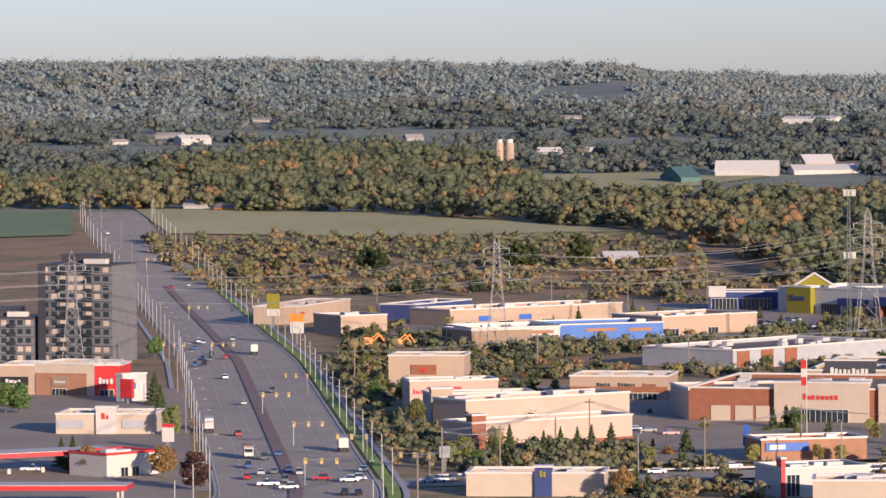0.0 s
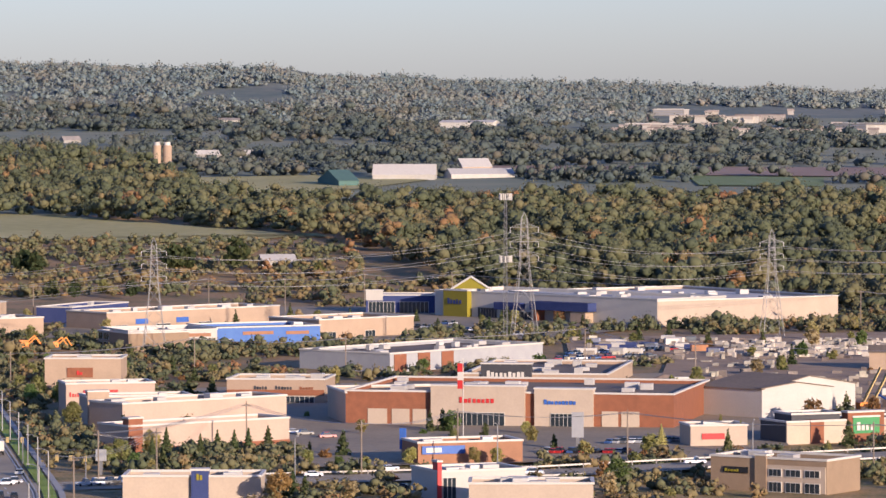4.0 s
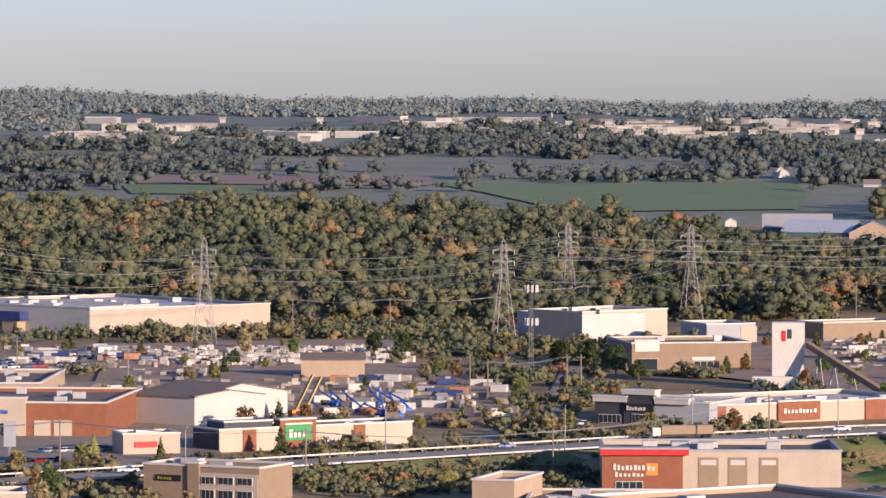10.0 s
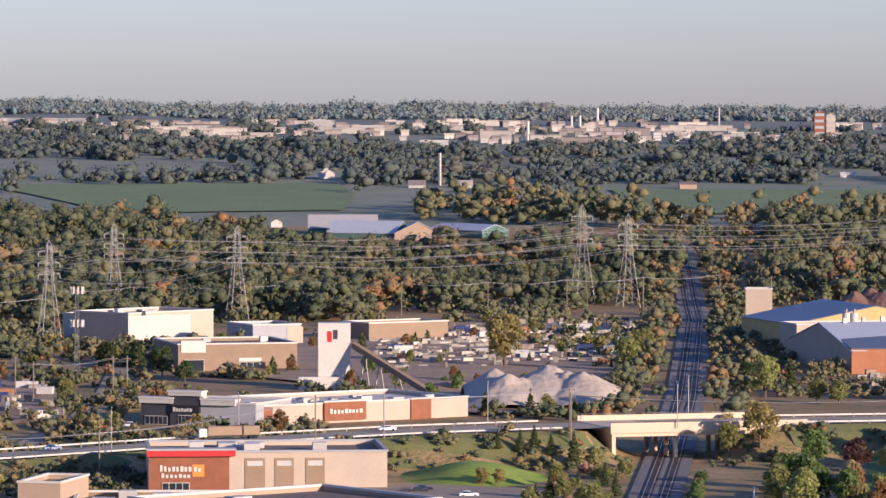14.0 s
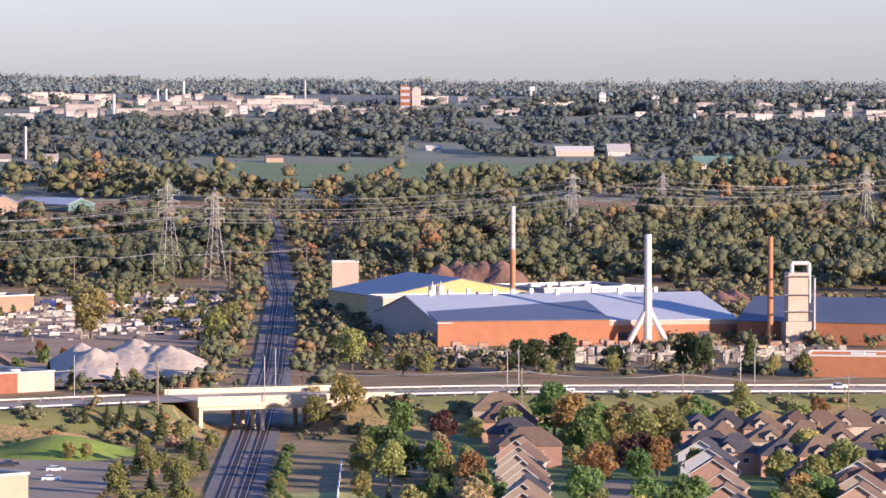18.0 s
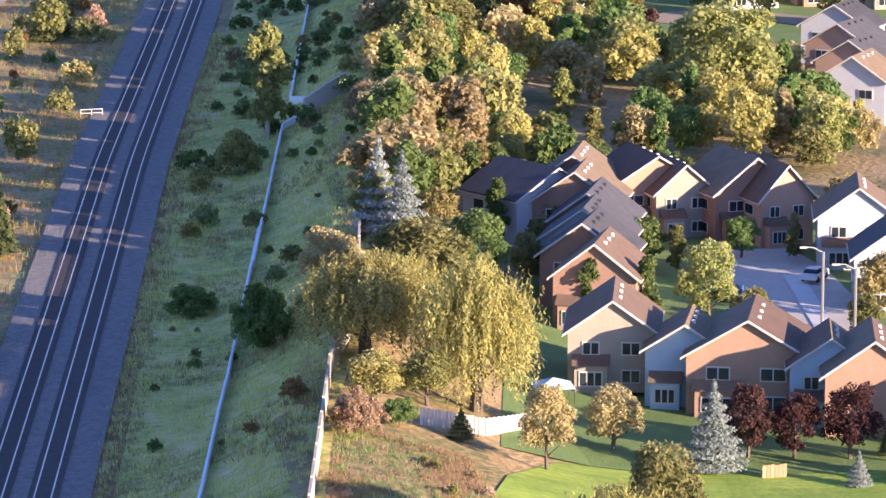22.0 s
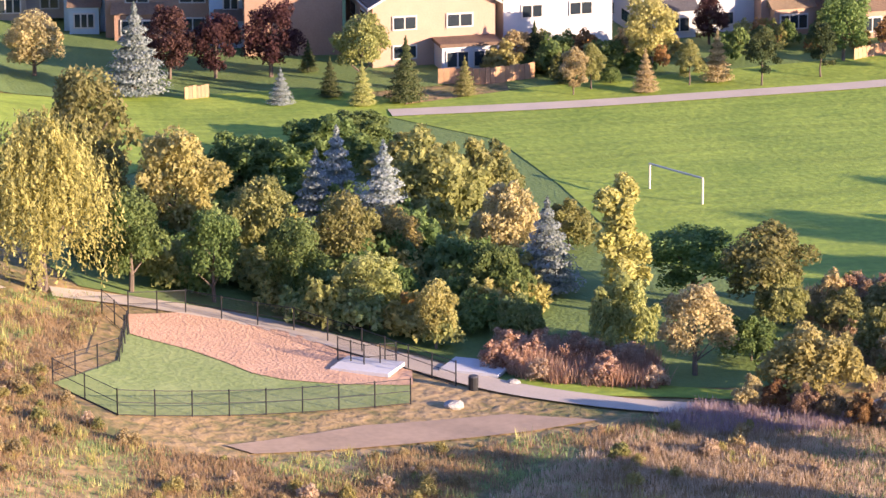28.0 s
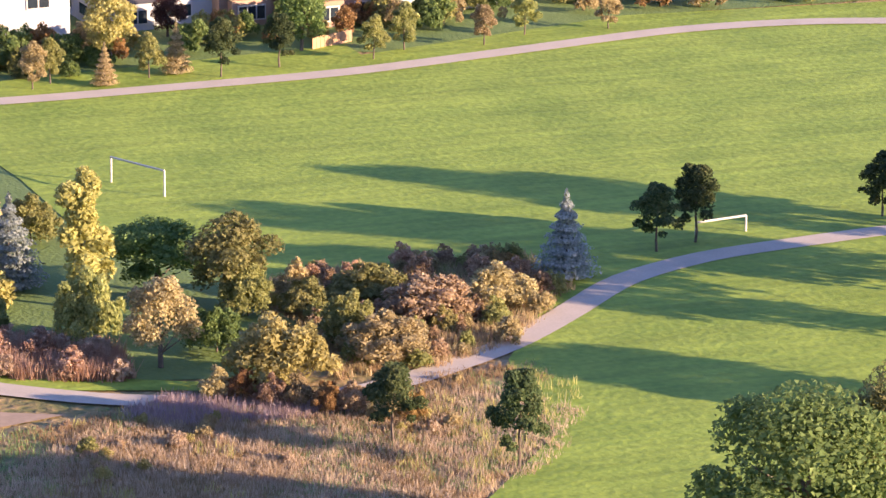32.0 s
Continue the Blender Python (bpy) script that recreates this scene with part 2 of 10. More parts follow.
M_STUBBLE = mat("farm_field_stubble", (0.47, 0.41, 0.18), (0.33, 0.3, 0.12), scale=0.01, fine=0.12)
M_PLOUGH = mat("ploughed_field", (0.334, 0.225, 0.167), (0.255, 0.186, 0.146), scale=0.01, fine=0.2)
M_ASPHALT = mat("asphalt", (0.4, 0.335, 0.245), (0.29, 0.245, 0.18), scale=0.06, fine=1.5, rough=0.9)
M_LOT = mat("worn_car_park_asphalt", (0.35, 0.285, 0.2), (0.23, 0.19, 0.135), scale=0.03, fine=0.7, rough=0.9)
M_GRAVEL = mat("pale_gravel", (0.4, 0.285, 0.185), (0.25, 0.175, 0.115), scale=0.08, fine=1.2, rough=0.95, bump=0.3)
M_PATH = mat("footpath_asphalt", (0.52, 0.435, 0.345), (0.42, 0.355, 0.285), scale=0.4, fine=5, rough=0.9)
M_BALLAST = mat("track_ballast", (0.255, 0.235, 0.222), (0.125, 0.118, 0.115), scale=1.6, fine=6.0, rough=0.95, bump=0.8)
# blue-green distance haze is mixed into the hillside's tan and green
M_HILL = mat("wooded_hillside_haze_tint", (0.225, 0.225, 0.180), (0.095, 0.135, 0.125), scale=0.006, fine=0.06, rough=0.95, bump=0.5)
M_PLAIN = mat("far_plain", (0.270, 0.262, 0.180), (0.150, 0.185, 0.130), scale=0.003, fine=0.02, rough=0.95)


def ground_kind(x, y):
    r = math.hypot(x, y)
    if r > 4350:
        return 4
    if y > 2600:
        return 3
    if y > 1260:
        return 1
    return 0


def build_ground():
    fine = np.arange(-24.0, 32.0, 0.2)
    az = np.radians(np.concatenate([fine, np.arange(32.0, 335.0, 4.0)]))
    rad = np.concatenate([[0.5, 40, 90], np.geomspace(150, 5000, 400), [9000]])
    n, k = len(az), len(rad)
    verts = np.zeros((k, n, 3), np.float32)
    for i, r in enumerate(rad):
        for j, a in enumerate(az):
            x, y = r * math.sin(a), r * math.cos(a)
            verts[i, j] = x, y, gz(x, y) if r < 5001 else -60.0
    i, j = np.meshgrid(np.arange(k - 1), np.arange(n), indexing="ij")
    j2 = (j + 1) % n
    faces = np.stack([i * n + j, i * n + j2, (i + 1) * n + j2, (i + 1) * n + j], -1).reshape(-1, 4)[:, ::-1]
    ob = raw("ground", verts.reshape(-1, 3), faces, M_MEADOW, smooth_it=True)
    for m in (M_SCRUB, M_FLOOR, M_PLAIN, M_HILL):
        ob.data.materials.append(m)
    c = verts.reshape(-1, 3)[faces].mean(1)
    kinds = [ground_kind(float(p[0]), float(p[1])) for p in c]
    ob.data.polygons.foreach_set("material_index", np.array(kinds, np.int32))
    tagged(ob, "rolling ground of wild grass, scrub and farmland up to a wooded ridge", "ground", kind="structure")


build_ground()

# farmland
area("field", [(-945.4, 2629.5), (-767.1, 2591.7), (-550.3, 2387.3), (-564.9, 2416.8), (-593.5, 2321.4), (-717.3, 2358.1), (-836.3, 2381.4)], M_STUBBLE, 0.6, "pale stubble field before the woods", "field")
area("field", [(-1020.1, 2591.8), (-972.1, 2591.7), (-887.7, 2364.5), (-922.3, 2342.9)], M_FIELD, 0.6, "green field beside the highway", "field")
area("field", [(-855.3, 3052.1), (-726.4, 3108.2), (-631.5, 3043.6), (-665.4, 2847.3), (-799.2, 2893.4)], M_STUBBLE, 0.6, "dry grass round the farmyard", "field")
area("field", [(-644.3, 3265.2), (-408.0, 3243.9), (-255.3, 3230.0), (-244.3, 3090.6), (-463.5, 3117.5), (-621.1, 3147.3)], M_PLOUGH, 0.6, "bare reddish ploughed field", "field")
area("field", [(-462.2, 3108.9), (-364.8, 3086.7), (-349.7, 2958.7), (-434.2, 2971.2)], M_FIELD, 0.6, "strip of green crop", "field")
area("field", [(-247.0, 3124.3), (1.76, 3149.2), (13.5, 3004.8), (5.56, 2786.1), (-132.1, 2751.0), (-204.2, 3001.9)], M_FIELD, 0.6, "wide green field before the town", "field")
area("field", [(186.1, 3063.1), (235.6, 3060.1), (424.9, 3059.3), (526.0, 3018.3), (410.1, 2925.9), (297.8, 2743.8), (173.5, 2745.2), (188.3, 2980.7)], M_FIELD, 0.6, "long green field below the town", "field")
area("field", [(271.1, 2245.6), (300.2, 2386.3), (359.2, 2355.0), (339.3, 2205.5)], M_PLOUGH, 0.4, "bare ground under the power lines", "field")

# ---- railway: ballast and tracks ----
M_RAIL = mat("worn_rail_steel", (0.62, 0.55, 0.46), (0.48, 0.42, 0.35), scale=2, rough=0.4, metal=0.5)
M_TIE = mat("creosoted_sleeper", (0.065, 0.05, 0.05), (0.035, 0.03, 0.032), scale=1.5, rough=0.9, spread=0.3)
RAIL_YS = list(np.arange(180, 2450, 8.0))
bed = ribbon("railway_ballast", [(rail_x(y), y) for y in RAIL_YS], 12.5, M_BALLAST, 0.32, 8, "blue-grey crushed stone bed of the railway", "ballast")
for side in (-2.15, 2.15):
    ribbon("sleeper_bed", [(rail_x(y) + side, y) for y in RAIL_YS], 2.7, M_TIE, 0.40, 8, "row of dark timber sleepers seen end on", "sleepers")
    for g in (-0.75, 0.75):
        ribbon("rail", [(rail_x(y) + side + g, y) for y in RAIL_YS], 0.13, M_RAIL, 0.56, 8, "shiny worn steel rail", "rail")

# ---- roads ----
M_PAINT = mat("road_paint_white", (0.62, 0.62, 0.60), (0.45, 0.45, 0.44), scale=0.5, rough=0.8)
M_KERB = mat("kerb_concrete", (0.42, 0.40, 0.37), (0.33, 0.32, 0.30), scale=0.3)
M_ISLAND = mat("median_pavers", (0.26, 0.17, 0.13), (0.20, 0.14, 0.11), scale=0.2)


def deck_z(x, y):
    return overpass_z(x)


ribbon("road", [(x, y) for x, y, z in OVERPASS], 22, M_ASPHALT, 0.15, 8, "worn grey asphalt road rising to the railway bridge", "road", deck_z)
HW = [(-298.2, 978.5), (-370.3, 1173.3), (-479.8, 1466.5), (-600.0, 1759.8), (-730.1, 2078.3), (-830.6, 2304.9), (-909.5, 2490.3), (-951.5, 2610.5)]
HW = [(HW[0][0] + 30, HW[0][1] - 120)] + HW
HW = [(x - 5.0 - float(np.interp(y, [850, 1170, 1470, 1760, 2080, 2400, 2610], [9.5, 7.5, 4.5, 1, -2, -7, -9])), y - 1.8) for x, y in HW]
HIGHWAY_W = 37.5
ribbon("highway", HW, HIGHWAY_W, M_ASPHALT, 0.2, 10, "wide six-lane asphalt arterial road", "road")

# ---- trees ----
# darkest stops are lifted to stand in for haze over distant woods
TREE_STOPS = [(0.0, (0.058, 0.070, 0.040)), (0.25, (0.088, 0.099, 0.050)), (0.45, (0.132, 0.122, 0.060)), (0.62, (0.180, 0.135, 0.063)), (0.75, (0.205, 0.122, 0.055)), (0.88, (0.220, 0.103, 0.048)), (1.0, (0.155, 0.064, 0.043))]
M_FOREST = mat("mixed_autumn_forest", (0.1, 0.1, 0.03), scale=0.12, fine=0.9, rough=0.85, attr="tone", stops=TREE_STOPS)
# far and ridge foliage stops carry a painted blue distance haze
FAR_HAZE_STOPS = [(0.0, (0.060, 0.080, 0.076)), (0.4, (0.080, 0.096, 0.080)), (0.7, (0.105, 0.102, 0.078)), (1.0, (0.118, 0.094, 0.072))]
RIDGE_HAZE_STOPS = [(0.0, (0.125, 0.168, 0.176)), (0.4, (0.148, 0.182, 0.176)), (0.75, (0.180, 0.190, 0.164)), (1.0, (0.205, 0.182, 0.148))]
M_RIDGE = mat("ridge_foliage_haze_tint", (0.1, 0.12, 0.1), scale=0.02, fine=0.15, rough=0.95, attr="tone", stops=RIDGE_HAZE_STOPS)
M_FARWOOD = mat("far_woods_haze_tint", (0.08, 0.09, 0.06), scale=0.06, fine=0.4, rough=0.9, attr="tone", stops=FAR_HAZE_STOPS)

# a twenty-sided ball: the core of a clump
_p = (1 + 5 ** 0.5) / 2
ICO_V = np.array([(-1, _p, 0), (1, _p, 0), (-1, -_p, 0), (1, -_p, 0), (0, -1, _p), (0, 1, _p), (0, -1, -_p), (0, 1, -_p), (_p, 0, -1), (_p, 0, 1), (-_p, 0, -1), (-_p, 0, 1)]) / math.hypot(1, _p)
ICO_F = np.array([(0, 11, 5), (0, 5, 1), (0, 1, 7), (0, 7, 10), (0, 10, 11), (1, 5, 9), (5, 11, 4), (11, 10, 2), (10, 7, 6), (7, 1, 8), (3, 9, 4), (3, 4, 2), (3, 2, 6), (3, 6, 8), (3, 8, 9), (4, 9, 5), (2, 4, 11), (6, 2, 10), (8, 6, 7), (9, 8, 1)])


def clump_crown(g, count, tall, leaves, fat=0.62, leaf=0.05, core=0.78):
    """A far crown of unit width and height tall: rough clumps under loose sprays of leaves. Returns vertices, triangles and the clump of each vertex."""
    u = g.uniform(-0.8, 1.0, count)
    a = 2.399963 * np.arange(count) + g.uniform(-0.5, 0.5, count)
    w = np.sqrt(np.maximum(0.0, 1 - u * u)) * g.uniform(0.55, 1.0, count) * 0.40
    C = np.stack([w * np.cos(a), w * np.sin(a), tall * (0.52 + 0.36 * u)], 1)
    R = fat * g.uniform(0.5, 1.0, (count, 1)) * np.array([1, 1, 0.8]) * 0.62
    vs, fs = [], []
    for i in range(count):
        q, _ = np.linalg.qr(g.normal(size=(3, 3)))
        vs.append((ICO_V * g.uniform(0.7, 1.15, (12, 1))) @ q * R[i] * core + C[i])
        fs.append(ICO_F + 12 * i)
    pick = g.integers(count, size=leaves)
    d = g.normal(0, 1, (leaves, 3))
    d[:, 2] = np.abs(d[:, 2]) - 0.35
    d /= np.linalg.norm(d, axis=1, keepdims=True)
    V, F = leaf_tris(g, C[pick] + d * R[pick] * g.uniform(0.75, 1.38, (leaves, 1)), d, leaf, 0.5)
    owner = np.concatenate([np.repeat(np.arange(count), 12), np.repeat(pick, 3)])
    return np.concatenate(vs + [V]), np.concatenate(fs + [F + 12 * count]), owner


def leaf_tris(g, pos, out, size, loose=0.8, droop=0.0):
    """Three-cornered leaf sprays at pos, turned loosely outwards; returns vertices and faces."""
    n = len(pos)
    nor = out + g.normal(0, loose, (n, 3))
    nor /= np.linalg.norm(nor, axis=1, keepdims=True) + 1e-6
    ref = g.normal(0, 1, (n, 3))
    if droop:
        ref[:, 2] -= droop * 3
    u = np.cross(nor, ref)
    u /= np.linalg.norm(u, axis=1, keepdims=True) + 1e-6
    v = np.cross(nor, u)
    s = size * g.uniform(0.6, 1.4, (n, 1))
    w = s * (0.42 if droop else 1.0)
    V = np.stack([pos - u * w - v * s * 0.7, pos + u * w - v * s * 0.6, pos + v * s * 1.15], 1).reshape(-1, 3)
    return V, np.arange(3 * n).reshape(n, 3)


def wood(name, spots, count, material, seed, label, tall=(0.85, 1.3), wide=(8, 13), tones=(0.05, 0.45), flash=0.12, leaves=70, leaf=0.05, core=0.78):
    """Many trees joined into one mesh, as a wood that nobody could count."""
    g = rng(seed)
    kinds = [clump_crown(g, count, t, leaves, leaf=leaf, core=core) for t in np.linspace(tall[0], tall[1], 7)]
    V, F, T, at = [], [], [], 0
    for x, y in spots:
        v, f, own = kinds[g.integers(7)]
        a, s = g.uniform(0, 6.28), g.uniform(*wide)
        c, n = math.cos(a) * s, math.sin(a) * s
        p = np.stack([v[:, 0] * c - v[:, 1] * n + x, v[:, 0] * n + v[:, 1] * c + y, v[:, 2] * s * g.uniform(0.8, 1.2) * (1 + 0.25 * noise.noise((x * 0.012, y * 0.012, 4.0))) + gz(x, y) - 0.4], 1)
        stand = noise.noise((x * 0.006, y * 0.006, seed * 1.7)) + 0.5 * noise.noise((x * 0.025, y * 0.025, seed))
        tone = g.uniform(*tones) + 0.30 * max(0.0, stand) if g.random() > flash else g.uniform(0.42, 0.85)
        V.append(p)
        F.append(f + at)
        # cores get a lower tone than the sprays: crown shade painted in
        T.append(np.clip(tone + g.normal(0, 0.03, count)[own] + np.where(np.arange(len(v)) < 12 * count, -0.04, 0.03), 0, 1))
        at += len(v)
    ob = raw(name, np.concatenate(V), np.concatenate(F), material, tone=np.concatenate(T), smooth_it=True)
    return tagged(ob, label, "woods", kind="stuff")


def scatter(g, n, x0, x1, y0, y1, test):
    out = []
    while len(out) < n:
        x, y = g.uniform(x0, x1), g.uniform(y0, y1)
        if test(x, y):
            out.append((x, y))
    return out


def between(front, back):
    """Test for points between two lines of (x, y) across the view."""
    fa, fr = zip(*sorted((math.atan2(x, y), math.hypot(x, y)) for x, y in front))
    ba, br = zip(*sorted((math.atan2(x, y), math.hypot(x, y)) for x, y in back))

    def test(x, y):
        a, r = math.atan2(x, y), math.hypot(x, y)
        return fa[0] < a < fa[-1] and np.interp(a, fa, fr) < r < np.interp(a, ba, br)
    return test


FOREST_FRONT = [(-1102.8, 2610.8), (-945.4, 2629.5), (-784.6, 2579.5), (-604.0, 2438.7), (-540.7, 2366.6), (-410.0, 2026.5), (-220.6, 1913.4), (-198.7, 1838.3), (-109.8, 1823.3), (1.22, 1879.9), (-44.0, 1910.0), (53.0, 1959.7), (103.7, 1991.3), (158.8, 2094.1)]
FOREST_BACK = [(-1459.7, 3457.0), (-1206.1, 3436.1), (-935.6, 3313.9), (-708.6, 2772.3), (-608.9, 2665.1), (-479.4, 2717.9), (-470.3, 2739.4), (-189.6, 2698.6), (-83.5, 2552.7), (-175.3, 2624.7), (-44.3, 2457.6), (-15.8, 2333.1), (76.9, 2310.5), (99.1, 2358.2), (177.0, 2335.1)]
gw = rng(5)
inside = between(FOREST_FRONT, FOREST_BACK)
wood("forest", scatter(gw, 4000, -1100, 350, 1700, 3400, inside), 6, M_FOREST, 11, "dense mixed autumn forest, green with orange and rust crowns", tall=(0.85, 1.35), wide=(8, 15), tones=(0.02, 0.40), flash=0.10, leaves=150, leaf=0.038)
R_FRONT = [(194.0, 2006.1), (241.9, 1982.5), (304.5, 1979.2), (389.4, 1875.8), (486.7, 1844.9)]
R_BACK = [(251.9, 2605.8), (321.4, 2634.7), (349.7, 2311.9), (425.8, 2461.0), (504.8, 2432.5), (654.6, 2482.9)]
wood("forest", scatter(gw, 700, 100, 700, 1700, 3000, between(R_FRONT, R_BACK)), 6, M_FOREST, 12, "dark green wood behind the works", wide=(10, 16), tones=(0.14, 0.40), flash=0.06, leaves=150, leaf=0.038)
B_FRONT = [(-17.5, 2596.9), (71.0, 2627.6), (151.4, 2598.8), (192.0, 2578.1), (282.8, 2606.2), (402.8, 2634.6), (527.5, 2542.0), (669.4, 2539.1)]
B_BACK = [(-18.8, 2785.8), (77.1, 2856.2), (165.2, 2836.2), (196.5, 2637.5), (296.3, 2730.7), (432.8, 2831.1), (609.6, 2938.5), (774.3, 2937.3)]
wood("woodland_belt", scatter(gw, 700, 50, 900, 2000, 3400, between(B_FRONT, B_BACK)), 5, M_FOREST, 13, "belt of trees before the green fields", wide=(9, 15), tones=(0.15, 0.5), leaves=60)


# ---- building materials ----
M_BEIGE = mat("beige_stucco", (0.4, 0.29, 0.205), (0.335, 0.245, 0.175), scale=0.2, fine=2, spread=0.06)
M_CREAM = mat("cream_stucco", (0.47, 0.375, 0.285), (0.405, 0.325, 0.25), scale=0.2, fine=2, spread=0.05)
M_PALE = mat("pale_pink_precast", (0.46, 0.345, 0.265), (0.39, 0.295, 0.23), scale=0.15, fine=2)
M_WHITE = mat("white_cladding", (0.5, 0.465, 0.415), (0.44, 0.41, 0.365), scale=0.2, fine=2)
M_BRICK = mat("brown_brick", (0.275, 0.105, 0.055), (0.2, 0.078, 0.043), scale=0.5, fine=5, bump=0.1)
M_ORANGE = mat("orange_brick", (0.340, 0.170, 0.098), (0.264, 0.136, 0.081), scale=0.4, fine=4, bump=0.1)
M_TAUPE = mat("taupe_block", (0.29, 0.205, 0.135), (0.23, 0.165, 0.11), scale=0.3, fine=4, bump=0.1)
M_GREY = mat("grey_panel", (0.36, 0.36, 0.36), (0.30, 0.30, 0.31), scale=0.3)
M_DARK = mat("dark_grey_panel", (0.055, 0.055, 0.062), (0.04, 0.04, 0.046), scale=0.3, rough=0.6)
M_ROOF = mat("flat_roof_gravel", (0.22, 0.17, 0.125), (0.145, 0.115, 0.09), scale=0.06, fine=0.8)
M_WROOF = mat("white_roof_membrane", (0.56, 0.53, 0.49), (0.45, 0.43, 0.4), scale=0.05, fine=0.5)
M_GLASS = mat("dark_window_glass", (0.030, 0.040, 0.050), (0.018, 0.025, 0.032), scale=0.2, rough=0.08)
M_GLASS.node_tree.nodes["Principled BSDF"].inputs["Specular IOR Level"].default_value = 0.6
M_TRIM = mat("white_trim", (0.56, 0.525, 0.465), (0.5, 0.465, 0.41), scale=0.5, rough=0.6)
M_UNIT = mat("galvanised_rooftop_unit", (0.52, 0.49, 0.45), (0.42, 0.40, 0.37), scale=0.6, rough=0.6, metal=0.2, spread=0.15)
M_RED = mat("red_enamel", (0.52, 0.035, 0.035), (0.44, 0.03, 0.03), scale=0.5, rough=0.5)
M_YELLOW = mat("yellow_green_sign", (0.252, 0.211, 0.022), (0.222, 0.186, 0.020), scale=0.3, rough=0.6)
M_BLUE = mat("blue_housewrap", (0.072, 0.144, 0.374), (0.094, 0.180, 0.403), scale=0.15, fine=0.8)
M_NAVY = mat("navy_cladding", (0.045, 0.06, 0.16), (0.03, 0.045, 0.13), scale=0.3)
M_SIGNBLUE = mat("sign_blue", (0.05, 0.13, 0.42), scale=0.5, rough=0.5)
M_ORANGES = mat("orange_enamel", (0.75, 0.26, 0.05), (0.70, 0.23, 0.04), scale=0.5, rough=0.5)
M_GREEN = mat("green_enamel", (0.06, 0.26, 0.09), (0.05, 0.22, 0.08), scale=0.5, rough=0.6)
M_TEAL = mat("teal_metal_roof", (0.09, 0.17, 0.15), (0.075, 0.14, 0.125), scale=0.2)
M_STEEL = mat("galvanised_steel", (0.276, 0.270, 0.264), (0.216, 0.213, 0.210), scale=0.8, rough=0.55, metal=0.4)
M_WOODPOLE = mat("weathered_pole_timber", (0.25, 0.20, 0.155), (0.18, 0.145, 0.115), scale=1.0)
M_CONC = mat("pale_concrete", (0.512, 0.470, 0.405), (0.429, 0.397, 0.347), scale=0.2, fine=1.6)
M_MUSTARD = mat("mustard_cladding", (0.52, 0.38, 0.16), (0.46, 0.33, 0.14), scale=0.2)
M_BLACK = mat("black_paint", (0.022, 0.022, 0.024), (0.015, 0.015, 0.016), scale=1, rough=0.5)
M_WIRE = mat("bare_cable", (0.34, 0.33, 0.33), (0.25, 0.25, 0.25), scale=1, rough=0.5, metal=0.5)


def sign_bars(parent, x, z, w, h, material, y=-0.35, rows=1, seed=1, letters=7):
    """Plain upright bars that stand for lettering on a fascia."""
    g = rng(seed)
    bm = bmesh.new()
    step = w / letters
    for k in range(letters):
        tall = h * (0.9 if k == 0 else g.uniform(0.55, 0.75))
        box(bm, x + k * step, y - 0.12, z, x + k * step + step * g.uniform(0.55, 0.8), y, z + tall)
    return tagged(part("sign_bars", bm, material, parent), "row of plain raised sign bars", kind="stuff")


def window(parent, x0, x1, z0, z1, y=-0.12, glass=None, frame=None, mull=0, name="window"):
    """A window in a front wall: a frame plate with a pane in each light."""
    w = block(name, (x0, y - 0.06, z0, x1, y + 0.2, z1), frame or M_TRIM, parent)
    t = min(0.14, (x1 - x0) * 0.09)
    n = mull + 1
    lw_ = (x1 - x0 - t) / n
    for k in range(n):
        block("pane", (x0 + t + lw_ * k, y - 0.09, z0 + t, x0 + lw_ * (k + 1), y - 0.064, z1 - t), glass or M_GLASS, w)
    return w


FOOT = []


